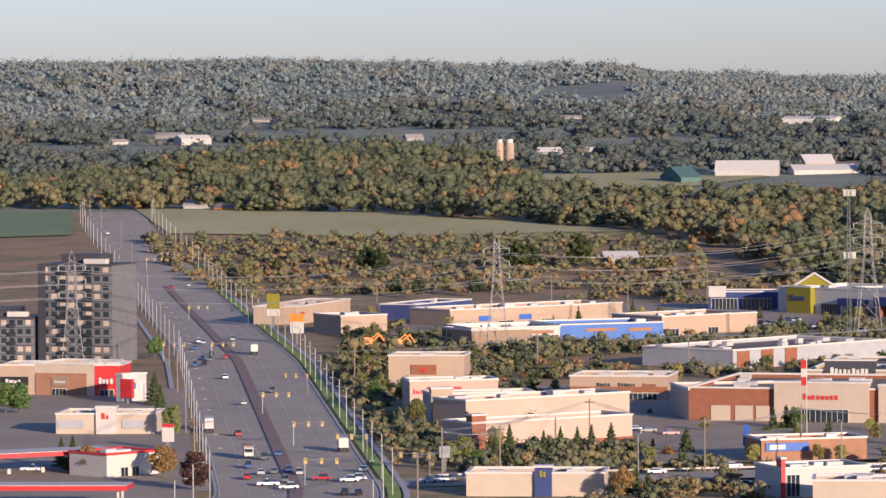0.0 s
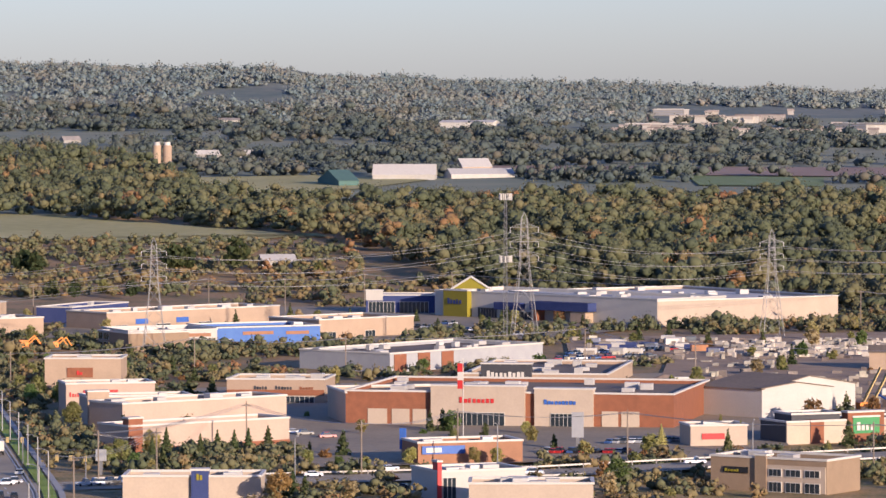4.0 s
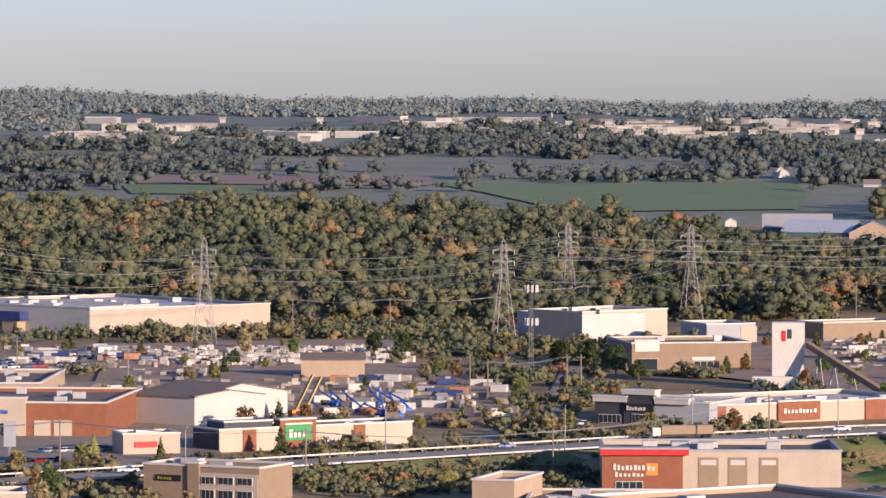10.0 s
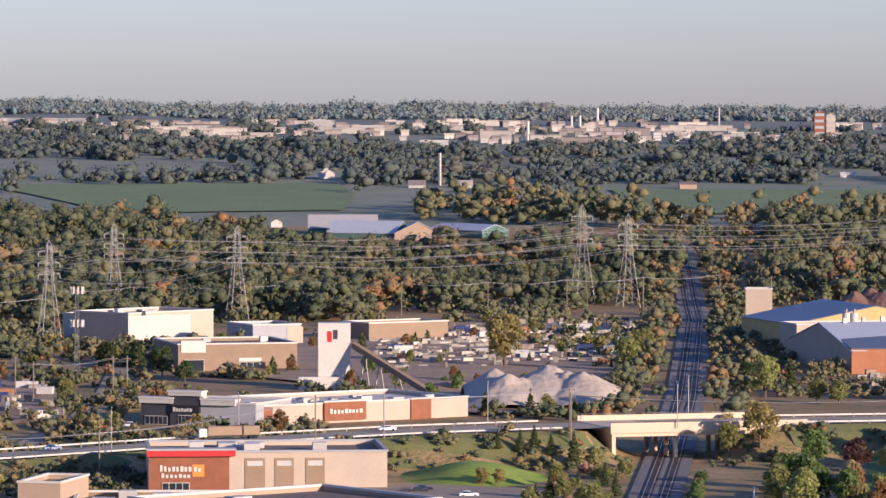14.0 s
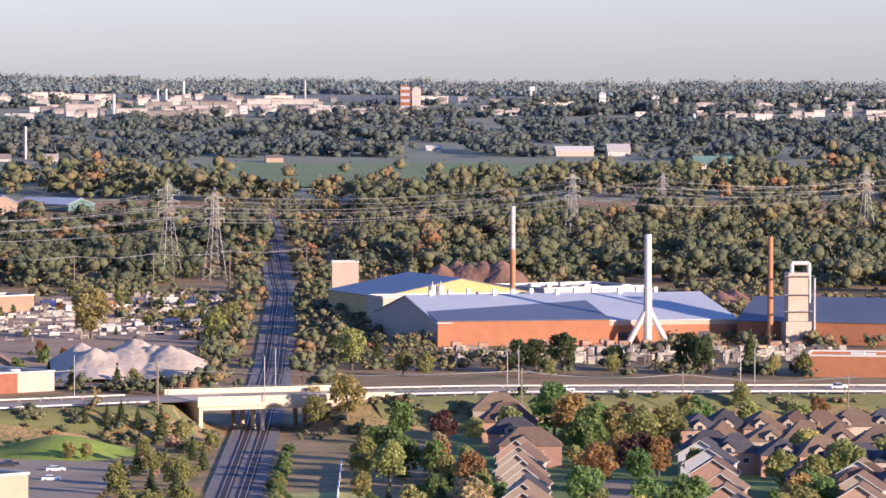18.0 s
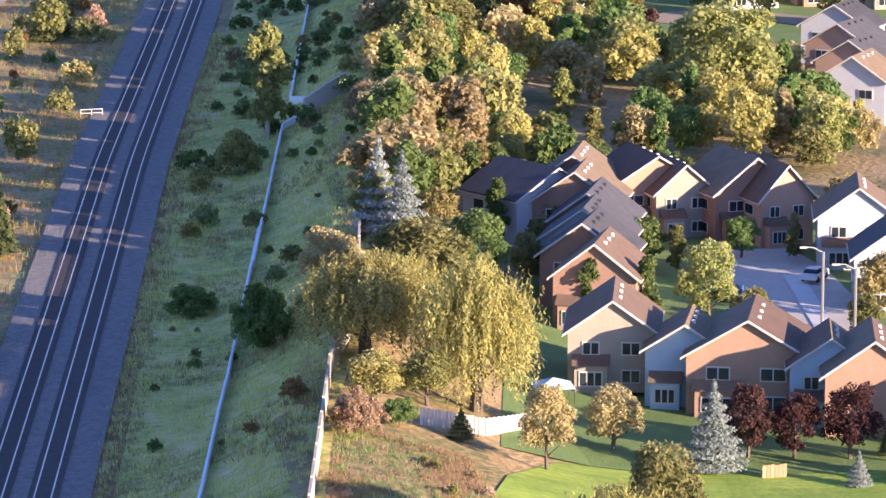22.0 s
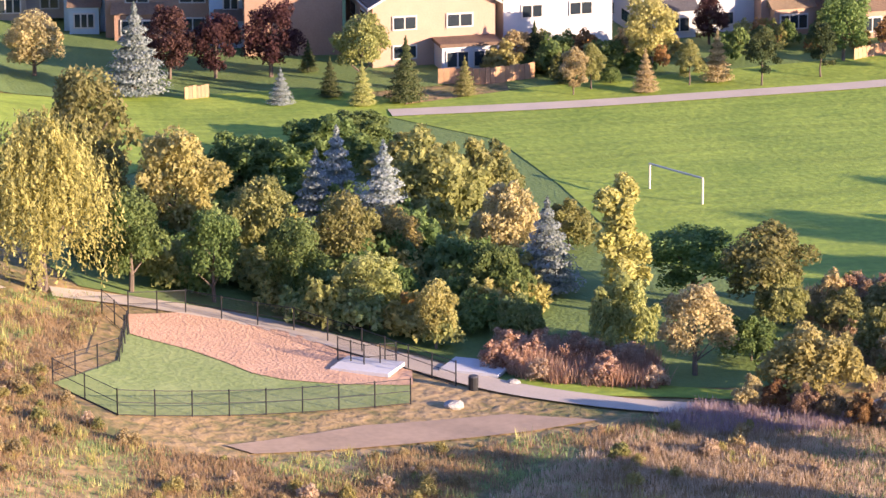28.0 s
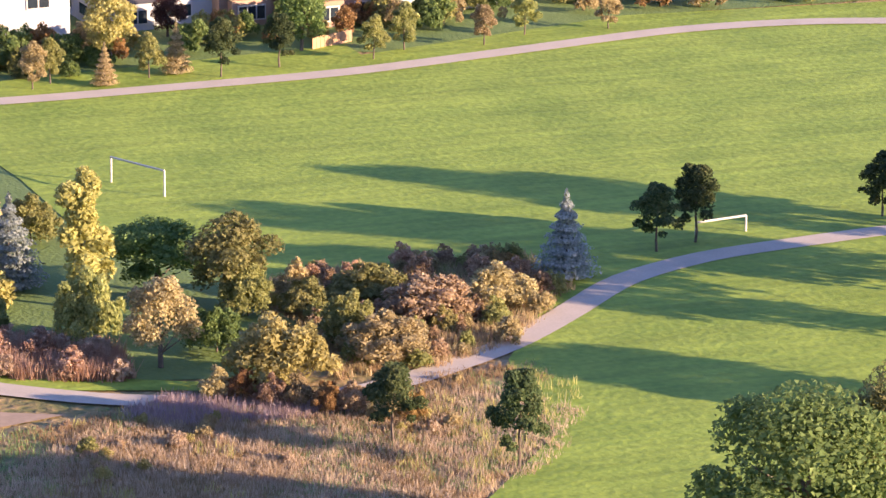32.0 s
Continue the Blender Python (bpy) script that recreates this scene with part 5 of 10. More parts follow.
tree("bush", "olive", 37.6, 549.8, 5.59, 5.94)
tree("round", "green", 83.4, 759.8, 15.4, 14.4)
tree("round", "olive", 104.9, 588.5, 17.4, 16.6)
tree("round", "gold", 140.8, 777.7, 9.95, 14.9)
tree("round", "olive", 68.7, 611.1, 11.6, 12.4)
tree("round", "olive", 82.6, 660.0, 14.3, 9.23)
tree("poplar", "tan", 63.5, 525.9, 12.8, 6.38)
tree("round", "gold", 70.1, 535.0, 9.58, 6.16)
tree("round", "gold", 64.4, 586.0, 10.4, 9.68)
tree("round", "tan", 53.2, 544.2, 6.92, 6.23)
tree("bush", "pink", 59.0, 524.6, 4.01, 5.35)
tree("round", "olive", 79.8, 452.9, 9.38, 6.74)
tree("round", "green", 89.7, 489.0, 5.06, 4.11)

gt = rng(31)


def mixed(k, x, y, kinds, tints, lo, hi, ratio=0.74):
    h = gt.uniform(lo, hi)
    kind = kinds[k % len(kinds)]
    r = {"bush": 1.15, "poplar": 0.42, "spruce": 0.55}.get(kind, ratio) * gt.uniform(0.85, 1.2)
    return kind, "pine" if kind == "spruce" else tints[k % len(tints)], x, y, h, h * r


# copses: between berm and houses, along the railway, before the bridge
near_wood, line_wood, low_wood = [], [], []
for k in range(52):
    y = gt.uniform(520, 1080)
    x = wall_x(min(y, 800)) + gt.uniform(2, 24) + max(0, y - 800) * 0.08
    line_wood.append(mixed(k, x, y, ("round", "round", "round", "spruce"), ("olive", "gold", "green", "olive", "rust", "green", "tan"), 6, 12))
for k in range(44):
    y = gt.uniform(440, 560)
    x = wall_x(y) + gt.uniform(4, 70)
    near_wood.append(mixed(k, x, y, ("round", "round", "poplar"), ("olive", "green", "gold", "olive", "green"), 5, 9))
for k in range(60):
    y = gt.uniform(470, 1100)
    x = rail_x(y) + gt.uniform(9, max(10, min(wall_x(min(y, 800)) - rail_x(y) + 1.5, 26)))
    low_wood.append(mixed(k, x, y, ("bush",), ("olive", "weed", "tan", "weed", "gold", "green"), 1.0, 3.0))
for k in range(46):
    y = gt.uniform(465, 800)
    line_wood.append(mixed(k, wall_x(y) + gt.uniform(1.5, 9), y, ("round", "round", "round", "poplar"), ("olive", "gold", "olive", "green", "tan", "green"), 7, 12))
for k in range(170):
    y = gt.uniform(540, 1080)
    x = rail_x(y) + gt.uniform(8.5, max(10, wall_x(min(y, 800)) - rail_x(y) - 0.5))
    low_wood.append(mixed(k, x, y, ("bush",), ("weed", "green", "olive", "weed", "tan", "green"), 1.2, 3.2))
for k in range(110):
    y = 330 + 700 * gt.random() ** 1.3
    x = rail_x(y) + gt.uniform(8.5, max(10, wall_x(min(y, 800)) - rail_x(y) - 0.5))
    low_wood.append(mixed(k, x, y, ("bush",), ("green", "weed", "olive", "weed", "green", "rust"), 0.5, 1.9))
CAR_PARK = [(52.1, 1074.5), (23.7, 836.4), (13.4, 687.1), (-14.0, 689.7), (-22.2, 1130.6), (55.4, 1141.0)]


def on_lot(x, y):
    c, j = False, len(CAR_PARK) - 1
    for i in range(len(CAR_PARK)):
        (xi, yi), (xj, yj) = CAR_PARK[i], CAR_PARK[j]
        if (yi > y) != (yj > y) and x < (xj - xi) * (y - yi) / (yj - yi) + xi:
            c = not c
        j = i
    return c


for k in range(190):
    y = gt.uniform(420, 1120)
    x = rail_x(y) - gt.uniform(9, 24 + 0.012 * y)
    if on_lot(x, y):
        continue
    if k % 4:
        low_wood.append(mixed(k, x, y, ("bush",), ("rust", "olive", "tan", "gold", "reed", "weed", "olive"), 1.6, 4.2))
    else:
        line_wood.append(mixed(k, x, y, ("round", "round", "spruce"), ("olive", "gold", "green", "tan"), 4.5, 9))
grove("copse", near_wood, "olive and golden copse behind the noise wall", 3000, 0.023)
grove("lineside_trees", line_wood, "mixed autumn trees along the railway", 1500, 0.034)
grove("lineside_bushes", low_wood, "rust, tan and olive bushes along the railway", 800, 0.040, "bushes")
# trees beyond the view whose long shadows cross the playing field
for x, y, h in ((170, 297, 14), (155, 290, 14), (154, 277, 14), (166, 284, 12)):
    tree("round", "olive", x, y, h)
# hedge and garden trees along the top of the field
hedge = []
for k in range(110):
    x = gt.uniform(100, 218)
    y = float(np.interp(x, [100, 140, 165, 190, 218], [384, 388, 391, 388, 378])) + gt.uniform(-1.5, 4.5)
    hedge.append(mixed(k, x, y, ("bush", "bush", "round"), ("olive", "tan", "green", "gold", "olive", "rust", "green"), 1.3, 3.6))
grove("garden_hedge", hedge, "olive, tan and green hedge below the gardens", 1200, 0.034, "bushes")
# undergrowth that fills the park wood
under = []
for k in range(150):
    u, v = gt.random(), gt.random()
    (xa, ya), (xb, yb), (xc, yc), (xd, yd) = (52.4, 323.7), (77.7, 299.8), (67.3, 351.8), (88.9, 315.8)
    x = (xa * (1 - u) + xb * u) * (1 - v) + (xc * (1 - u) + xd * u) * v
    y = (ya * (1 - u) + yb * u) * (1 - v) + (yc * (1 - u) + yd * u) * v
    under.append(mixed(k, x, y, ("bush",), ("green", "olive", "green", "weed", "olive", "gold"), 1.6, 4.4))
grove("undergrowth", under, "green and olive undergrowth below the park trees", 1500, 0.030, "bushes")

# ---- park ground ----
M_CHIP = mat("wood_chip", (0.6, 0.365, 0.235), (0.46, 0.275, 0.175), scale=0.6, fine=4, bump=0.4)
M_TURF = mat("worn_turf", (0.162, 0.230, 0.068), (0.115, 0.176, 0.047), scale=0.3, fine=3, bump=0.3)
M_SLAB = mat("concrete_slab", (0.60, 0.58, 0.56), (0.52, 0.50, 0.48), scale=0.5, fine=4)
M_DIRT = mat("bare_earth", (0.40, 0.285, 0.195), (0.28, 0.205, 0.14), scale=0.3, fine=2)


def draped(name, pts, material, label, category, dz=0.10, step=2.5):
    """A patch that follows the ground: grid cells whose centre lies inside the outline."""
    xs, ys = [p[0] for p in pts], [p[1] for p in pts]
    bm = bmesh.new()
    f = bm.faces.new([bm.verts.new((x, y, 0)) for x, y in pts])
    f.normal_update()
    if f.normal.z < 0:
        f.normal_flip()
    for axis, lo, hi in ((0, min(xs), max(xs)), (1, min(ys), max(ys))):
        for c in np.arange(lo + step, hi, step):
            co, no = [0, 0, 0], [0, 0, 0]
            co[axis], no[axis] = c, 1
            bmesh.ops.bisect_plane(bm, geom=bm.verts[:] + bm.edges[:] + bm.faces[:], plane_co=co, plane_no=no)
    bmesh.ops.triangulate(bm, faces=bm.faces[:])
    for v in bm.verts:
        v.co.z = gz(v.co.x, v.co.y) + dz
    return tagged(part(name, bm, material), label, category, kind="structure")


M_BANKG = mat("bank_grass", (0.185, 0.180, 0.068), (0.105, 0.118, 0.042), scale=0.1, fine=1.2)
draped("lawn", [(88.8, 371.7), (76.0, 377.4), (66.9, 379.7), (68.7, 384.3), (80.1, 377.6), (89.9, 376.2), (104.4, 380.3), (138.3, 384.3), (138.3, 379.6), (167.5, 387.3), (194.2, 384.8), (219.9, 371.7),
                (156.1, 261.2), (104.3, 194.8), (79.4, 203.9), (101.0, 255.0), (111.5, 267.7), (114.8, 284.7), (126.2, 302.7), (108.9, 308.8), (105.7, 309.6), (96.2, 322.1), (96.4, 345.6), (95.4, 361.9)],
       M_LAWN, "wide mown green playing field", "lawn", 0.12, 8.0)
draped("lawn", [(45.4, 360.3), (48.4, 372.0), (54.3, 383.0), (83.3, 384.8), (92.0, 378.0), (82.0, 366.0), (64.0, 356.0), (52.0, 342.0), (46.5, 340.0), (44.6, 349.0)], M_LAWN, "mown strip behind the gardens", "lawn", 0.15, 4.0)
draped("park_turf", [(67.0, 380.5), (91.5, 376.5), (99.0, 358.0), (101.5, 333.4), (109.4, 323.8), (97.1, 286.5), (78.3, 292.1), (72.7, 302.4), (62.5, 313.2), (51.9, 317.5), (47.4, 332.4), (49.6, 356.7), (58.9, 374.1)], M_TURF, "shaded grass under the park trees", "lawn", 0.07, 4.0)
draped("embankment_turf", [(x, overpass_y(x) - 14) for x in range(116, 450, 20)] + [(x, overpass_y(x) - 34) for x in range(440, 110, -20)], M_BANKG, "green grass bank of the overpass", "lawn", 0.15, 6.0)
M_BANK = mat("rough_green_bank", (0.33, 0.38, 0.15), (0.125, 0.175, 0.055), scale=0.16, fine=0.9, bump=1.0, stops=[(0.36, (0.170, 0.190, 0.052)), (0.46, (0.330, 0.340, 0.092)), (0.55, (0.460, 0.415, 0.140)), (0.66, (0.580, 0.440, 0.225))])
draped("embankment_turf", [(x, overpass_y(x) - 14) for x in range(-120, 74, 12)] + [(x, overpass_y(x) - 36) for x in range(68, -124, -12)], M_BANKG, "rough olive grass bank of the overpass", "lawn", 0.12, 6.0)
draped("lineside_bank", [(rail_x(y) + 8.2, y) for y in range(230, 1000, 40)] + [(wall_x(min(y, 800)) + 1.0 + max(0, y - 800) * 0.1, y) for y in range(990, 220, -40)], M_BANK, "rough green grass bank beside the railway", "grass", 0.10, 4.0)
draped("dog_run_turf", [(49.2, 285.9), (45.7, 291.7), (51.4, 298.7), (53.8, 308.3), (58.7, 311.5), (65.5, 305.9), (71.8, 295.9), (70.0, 289.3)], mat("worn_pale_turf", (0.27, 0.32, 0.125), (0.175, 0.235, 0.075), scale=0.25, fine=2.2, bump=0.3), "worn green turf of the dog run", "turf", 0.10, 3.0)
draped("dog_run_chips", [(54.3, 310.6), (58.8, 312.1), (65.7, 307.1), (68.0, 302.1), (72.0, 296.6), (71.2, 293.2), (66.0, 294.2), (62.6, 295.4), (60.6, 297.0), (59.2, 299.6), (57.2, 302.4), (54.8, 304.4), (53.5, 305.6)], M_CHIP, "orange-brown wood chips in the dog run", "wood chips", 0.16, 3.0)
draped("bare_earth", [(55.3, 280.3), (65.5, 284.6), (76.1, 285.5), (81.7, 282.8), (76.5, 281.4), (64.4, 279.7), (56.9, 278.6)], M_DIRT, "bare trodden earth", "earth", 0.10, 3.0)
draped("verge", [(78.8, 289.6), (87.0, 286.9), (95.8, 283.7), (96.3, 285.2), (85.6, 290.7), (78.2, 293.6)], M_LAWN, "mown verge beside the footpath", "lawn", 0.12, 4.0)
for x, y in ((66.3, 297.6), (73.9, 296.3)):
    ob = block("gate_slab", (0, 0, -0.1, 4.4, 3.2, 0.16), M_SLAB)
    ob.matrix_basis = pose(x, y, gz(x, y) + 0.14, 0, 0, -35)
    tagged(ob, "pale concrete slab at the dog run gate", "slab", kind="structure")
ribbon("footpath", [(45.0, 313.6), (41.6, 317.3), (40.4, 322.5), (41.0, 328.2), (44.6, 335.9), (49.6, 346.0)], 2.6, M_PATH, 0.14, 2, "winding grey footpath", "path")
ribbon("footpath", [(49.4, 314.9), (55.5, 314.6), (60.5, 312.5), (65.6, 308.4), (69.4, 303.1), (73.7, 296.9), (77.1, 291.2), (80.9, 288.4), (85.8, 284.5), (91.3, 282.6), (95.9, 281.2), (101.3, 280.2), (108.3, 283.4), (116.2, 288.0), (123.0, 294.0), (130.9, 301.8), (139.6, 305.6), (156.0, 307.7), (177.6, 307.4)], 2.6, M_PATH, 0.16, 2, "curving grey footpath through the park", "path")
ribbon("footpath", [(88.8, 373.5), (104.3, 372.4), (134.3, 373.0), (151.4, 376.2), (170.1, 379.9), (181.5, 379.3), (190.2, 376.7), (211.2, 367.3)], 2.6, M_PATH, 0.2, 3, "grey footpath along the top of the field", "path")

# ---- fences ----
M_FENCE = mat("black_chain_link", (0.02, 0.02, 0.022), (0.015, 0.015, 0.016), scale=1, rough=0.5)
M_MESH = bpy.data.materials.new("chain_link_mesh")
M_MESH.use_nodes = True
_t = M_MESH.node_tree
_b = _t.nodes["Principled BSDF"]
_b.inputs["Base Color"].default_value, _b.inputs["Roughness"].default_value, _b.inputs["Alpha"].default_value = (0.02, 0.02, 0.022, 1), 0.5, 0.14
M_WALL = mat("weathered_pale_boards", (0.50, 0.43, 0.33), (0.36, 0.31, 0.25), scale=0.8, fine=5, rough=0.9, spread=0.12)
M_PICKET = mat("grey_picket_boards", (0.50, 0.47, 0.44), (0.36, 0.34, 0.32), scale=1, fine=6, spread=0.12)
M_CEDAR = mat("cedar_boards", (0.42, 0.25, 0.14), (0.32, 0.19, 0.11), scale=1, fine=6, spread=0.12)


def along(pts, step):
    out = []
    for (x0, y0), (x1, y1) in zip(pts, pts[1:]):
        k = max(1, round(math.hypot(x1 - x0, y1 - y0) / step))
        out += [(x0 + (x1 - x0) * i / k, y0 + (y1 - y0) * i / k) for i in range(k)]
    return out + [pts[-1]]


def link_fence(pts, h, label, step=2.8):
    """Black chain-link fence: posts, two rails, mesh panels."""
    line = along(pts, step)
    x0, y0 = line[0]
    e = thing("chain_link_fence", pose(x0, y0, 0), label, "fence")
    for (x, y) in line:
        bm = bmesh.new()
        z = gz(x, y)
        tube(bm, (x - x0, y - y0, z - 0.1), (x - x0, y - y0, z + h + 0.1), 0.05, n=6)
        part("post", bm, M_FENCE, e)
    for (xa, ya), (xb, yb) in zip(line, line[1:]):
        za, zb = gz(xa, ya), gz(xb, yb)
        bm = bmesh.new()
        for q in (0.06, h * 0.52, h):
            tube(bm, (xa - x0, ya - y0, za + q), (xb - x0, yb - y0, zb + q), 0.028, n=5)
        part("rail", bm, M_FENCE, e)
        v = [(xa - x0, ya - y0, za + 0.05), (xb - x0, yb - y0, zb + 0.05), (xb - x0, yb - y0, zb + h), (xa - x0, ya - y0, za + h)]
        raw("mesh_panel", v, [(0, 1, 2, 3)], M_MESH, e)
    return e


link_fence([(49.1, 285.9), (70.1, 289.3)], 1.8, "black chain-link fence round the dog run")
link_fence([(49.1, 285.9), (45.7, 291.7), (51.5, 298.5), (53.3, 305.4), (52.4, 310.7)], 1.8, "black chain-link fence up the hillside")
link_fence([(54.3, 310.6), (58.8, 312.1), (65.9, 307.7), (69.6, 301.9), (74.2, 292.8)], 1.8, "black chain-link fence beside the footpath")
link_fence([(67.4, 300.0), (68.8, 297.8), (71.2, 298.1)], 1.8, "black chain-link gate pen of the dog run", 1.6)


def board_wall(pts, h, material, label, step, thick, gap=0.0, name="fence", post=True, category="fence"):
    """A fence of upright panels between posts, stepped with the ground."""
    line = along(pts, step)
    x0, y0 = line[0]
    e = thing(name, pose(x0, y0, 0), label, category)
    for i, ((xa, ya), (xb, yb)) in enumerate(zip(line, line[1:])):
        a = math.atan2(yb - ya, xb - xa)
        nx, ny = -math.sin(a) * thick / 2, math.cos(a) * thick / 2
        za, zb = gz(xa, ya), gz(xb, yb)
        k = gap / math.hypot(xb - xa, yb - ya)
        xb2, yb2 = xb - (xb - xa) * k, yb - (yb - ya) * k
        bm = bmesh.new()
        vs = []
        for (x, y, z) in ((xa, ya, za), (xb2, yb2, zb)):
            for s in (-1, 1):
                for t in (-0.3, h + 0.04 * ((i * 7) % 3 - 1)):
                    vs.append(bm.verts.new((x - x0 + s * nx, y - y0 + s * ny, z + t)))
        for q in ((0, 1, 3, 2), (4, 6, 7, 5), (0, 4, 5, 1), (2, 3, 7, 6), (1, 5, 7, 3), (0, 2, 6, 4)):
            bm.faces.new([vs[j] for j in q])
        bmesh.ops.recalc_face_normals(bm, faces=bm.faces[:])
        part("board" if step < 1 else "panel", bm, material, e)
        if post and step > 1:
            bm = bmesh.new()
            box(bm, xa - x0 - 0.12, ya - y0 - 0.12, za - 0.3, xa - x0 + 0.12, ya - y0 + 0.12, za + h + 0.15)
            part("post", bm, material, e)
    return e


board_wall([(wall_x(y), y) for y in range(215, 480, 6)], 2.2, M_WALL, "long weathered timber noise wall along the berm", 5.0, 0.25, 0.05, name="noise_wall")
board_wall([(wall_x(y), y) for y in range(492, 740, 8)], 2.0, M_WALL, "far stretch of the timber noise wall", 8.0, 0.25, 0.05, name="noise_wall")
M_BLUEF = mat("pale_grey_fence_fabric", (0.74, 0.78, 0.80), (0.64, 0.68, 0.71), scale=0.8, fine=4)
board_wall([(12.1, 280.5), (18.4, 338.5), (22.8, 377.4), (28.4, 427.3), (32.9, 467.3), (36.8, 501.8), (34.6, 481.1), (45.3, 575.2), (48.4, 577.8)], 1.1, M_BLUEF, "low pale grey fence below the berm", 4.0, 0.24, 0.0, name="lineside_fence", post=False)
board_wall([(50.1, 587.6), (48.2, 598.3), (59.9, 704.2), (76.2, 842.3), (99.0, 1062.5)], 1.1, M_BLUEF, "far pale grey lineside fence", 5.0, 0.24, 0.0, name="lineside_fence", post=False)
board_wall([(48.4, 578.4), (54.2, 581.8)], 2.6, M_CONC, "concrete retaining wall on the berm", 3.0, 0.4, name="retaining_wall", post=False, category="wall")
board_wall([(42.4, 386.0), (48.5, 388.1), (53.3, 396.2)], 1.6, M_PICKET, "grey picket fence behind the willows", 0.35, 0.06, 0.08, name="picket_fence", post=False)
board_wall([(95.7, 383.8), (99.8, 382.7), (104.6, 383.7), (106.5, 389.9)], 1.5, M_CEDAR, "cedar board garden fence", 0.5, 0.06, 0.03, name="garden_fence", post=False)
board_wall([(72.4, 382.8), (74.7, 383.3)], 1.3, M_CEDAR, "short brown board fence", 0.4, 0.06, 0.03, name="garden_fence", post=False)
board_wall([(134.8, 383.2), (139.5, 385.5)], 1.2, M_CEDAR, "low cedar fence by the park", 0.5, 0.06, 0.03, name="garden_fence", post=False)

# white railings at the ends of a culvert under the track
for x, y in ((20.2, 599.7), (35.2, 594.5)):
    cr = thing("culvert_railing", pose(x, y, gz(x, y), 0, 0, 12), "white tubular railing at a culvert under the railway", "railing")
    for q in (0.0, 1.5, 3.0):
        bars("post", [((q, 0, -0.1), (q, 0, 1.1))], 0.06, M_TRIM, cr)
    for z in (0.6, 1.1):
        bars("rail", [((0, 0, z), (3.0, 0, z))], 0.06, M_TRIM, cr)

# ---- goals, bin, rock, shed, gazebo ----


def goal(x, y, x2, y2, h):
    e = thing("football_goal", pose(x, y, gz(x, y)), "white painted steel football goal without net", "goal")
    dx, dy = x2 - x, y2 - y
    bars("post", [((0, 0, -0.1), (0, 0, h))], 0.09, M_TRIM, e, n=8)
    bars("post", [((dx, dy, -0.1), (dx, dy, h))], 0.09, M_TRIM, e, n=8)
    bars("crossbar", [((-0.05, 0, h), (dx, dy, h))], 0.09, M_TRIM, e, n=8)


goal(103.1, 342.4, 105.8, 336.6, 2.25)
goal(140.8, 310.4, 145.4, 311.1, 1.4)
bn = thing("litter_bin", pose(75.2, 291.8, 0), "black cylindrical litter bin by the path", "bin")
bm = bmesh.new()
tube(bm, (0, 0, 0), (0, 0, 1.05), 0.33, 0.36, 12)
part("drum", bm, M_BLACK, bn)
bm = bmesh.new()
tube(bm, (0, 0, 1.05), (0, 0, 1.15), 0.38, 0.30, 12)
part("lid", bm, M_DARK, bn)
for rx, ry, rs in [(72.9, 288.1, 0.75), (78.3, 292.5, 0.5)]:
    bm = bmesh.new()
    bmesh.ops.create_icosphere(bm, subdivisions=2, radius=rs)
    for v in bm.verts:
        v.co *= 1 + 0.18 * noise.noise(v.co * 2.1)
        v.co.z *= 0.45
    r_ = tagged(part("boulder", bm, mat("grey_boulder_stone", (0.40, 0.37, 0.33), (0.28, 0.26, 0.235), scale=1.5, fine=8, bump=0.4)), "pale grey boulder beside the path", "rock")
    r_.location = (rx, ry, gz(rx, ry) + 0.15)
M_SHED = mat("shed_boards", (0.55, 0.44, 0.34), (0.46, 0.36, 0.28), scale=1)

# ---- houses ----
M_SHINGLE = mat("brown_asphalt_shingle", (0.185, 0.122, 0.082), (0.125, 0.085, 0.060), scale=0.8, fine=5, bump=0.3, spread=0.3)
M_SLATE = mat("dark_grey_shingle", (0.075, 0.072, 0.078), (0.05, 0.048, 0.054), scale=0.8, fine=5, bump=0.3, spread=0.25)
M_HBRICK = mat("salmon_house_brick", (0.352, 0.216, 0.152), (0.288, 0.176, 0.124), scale=0.7, fine=6, bump=0.1, spread=0.12)
M_HBEIGE = mat("beige_house_brick", (0.368, 0.304, 0.240), (0.304, 0.252, 0.200), scale=0.7, fine=6, bump=0.1, spread=0.1)
M_HPEACH = mat("peach_house_brick", (0.440, 0.282, 0.200), (0.380, 0.245, 0.175), scale=0.7, fine=6, bump=0.1)
M_HWHITE = mat("white_siding", (0.476, 0.476, 0.476), (0.428, 0.428, 0.435), scale=0.7, fine=3, spread=0.06)
M_HBLUE = mat("pale_blue_siding", (0.42, 0.52, 0.58), (0.37, 0.47, 0.53), scale=0.7, fine=3)
M_DRIVE = mat("paved_drive", (0.30, 0.25, 0.21), (0.24, 0.20, 0.17), scale=0.5, fine=3)
WALLS = [M_HBRICK, M_HBEIGE, M_HPEACH, M_HWHITE]
WALL_WORDS = {M_HBRICK: "salmon brick", M_HBEIGE: "beige brick", M_HPEACH: "peach brick", M_HWHITE: "white-sided", M_HBLUE: "pale blue"}


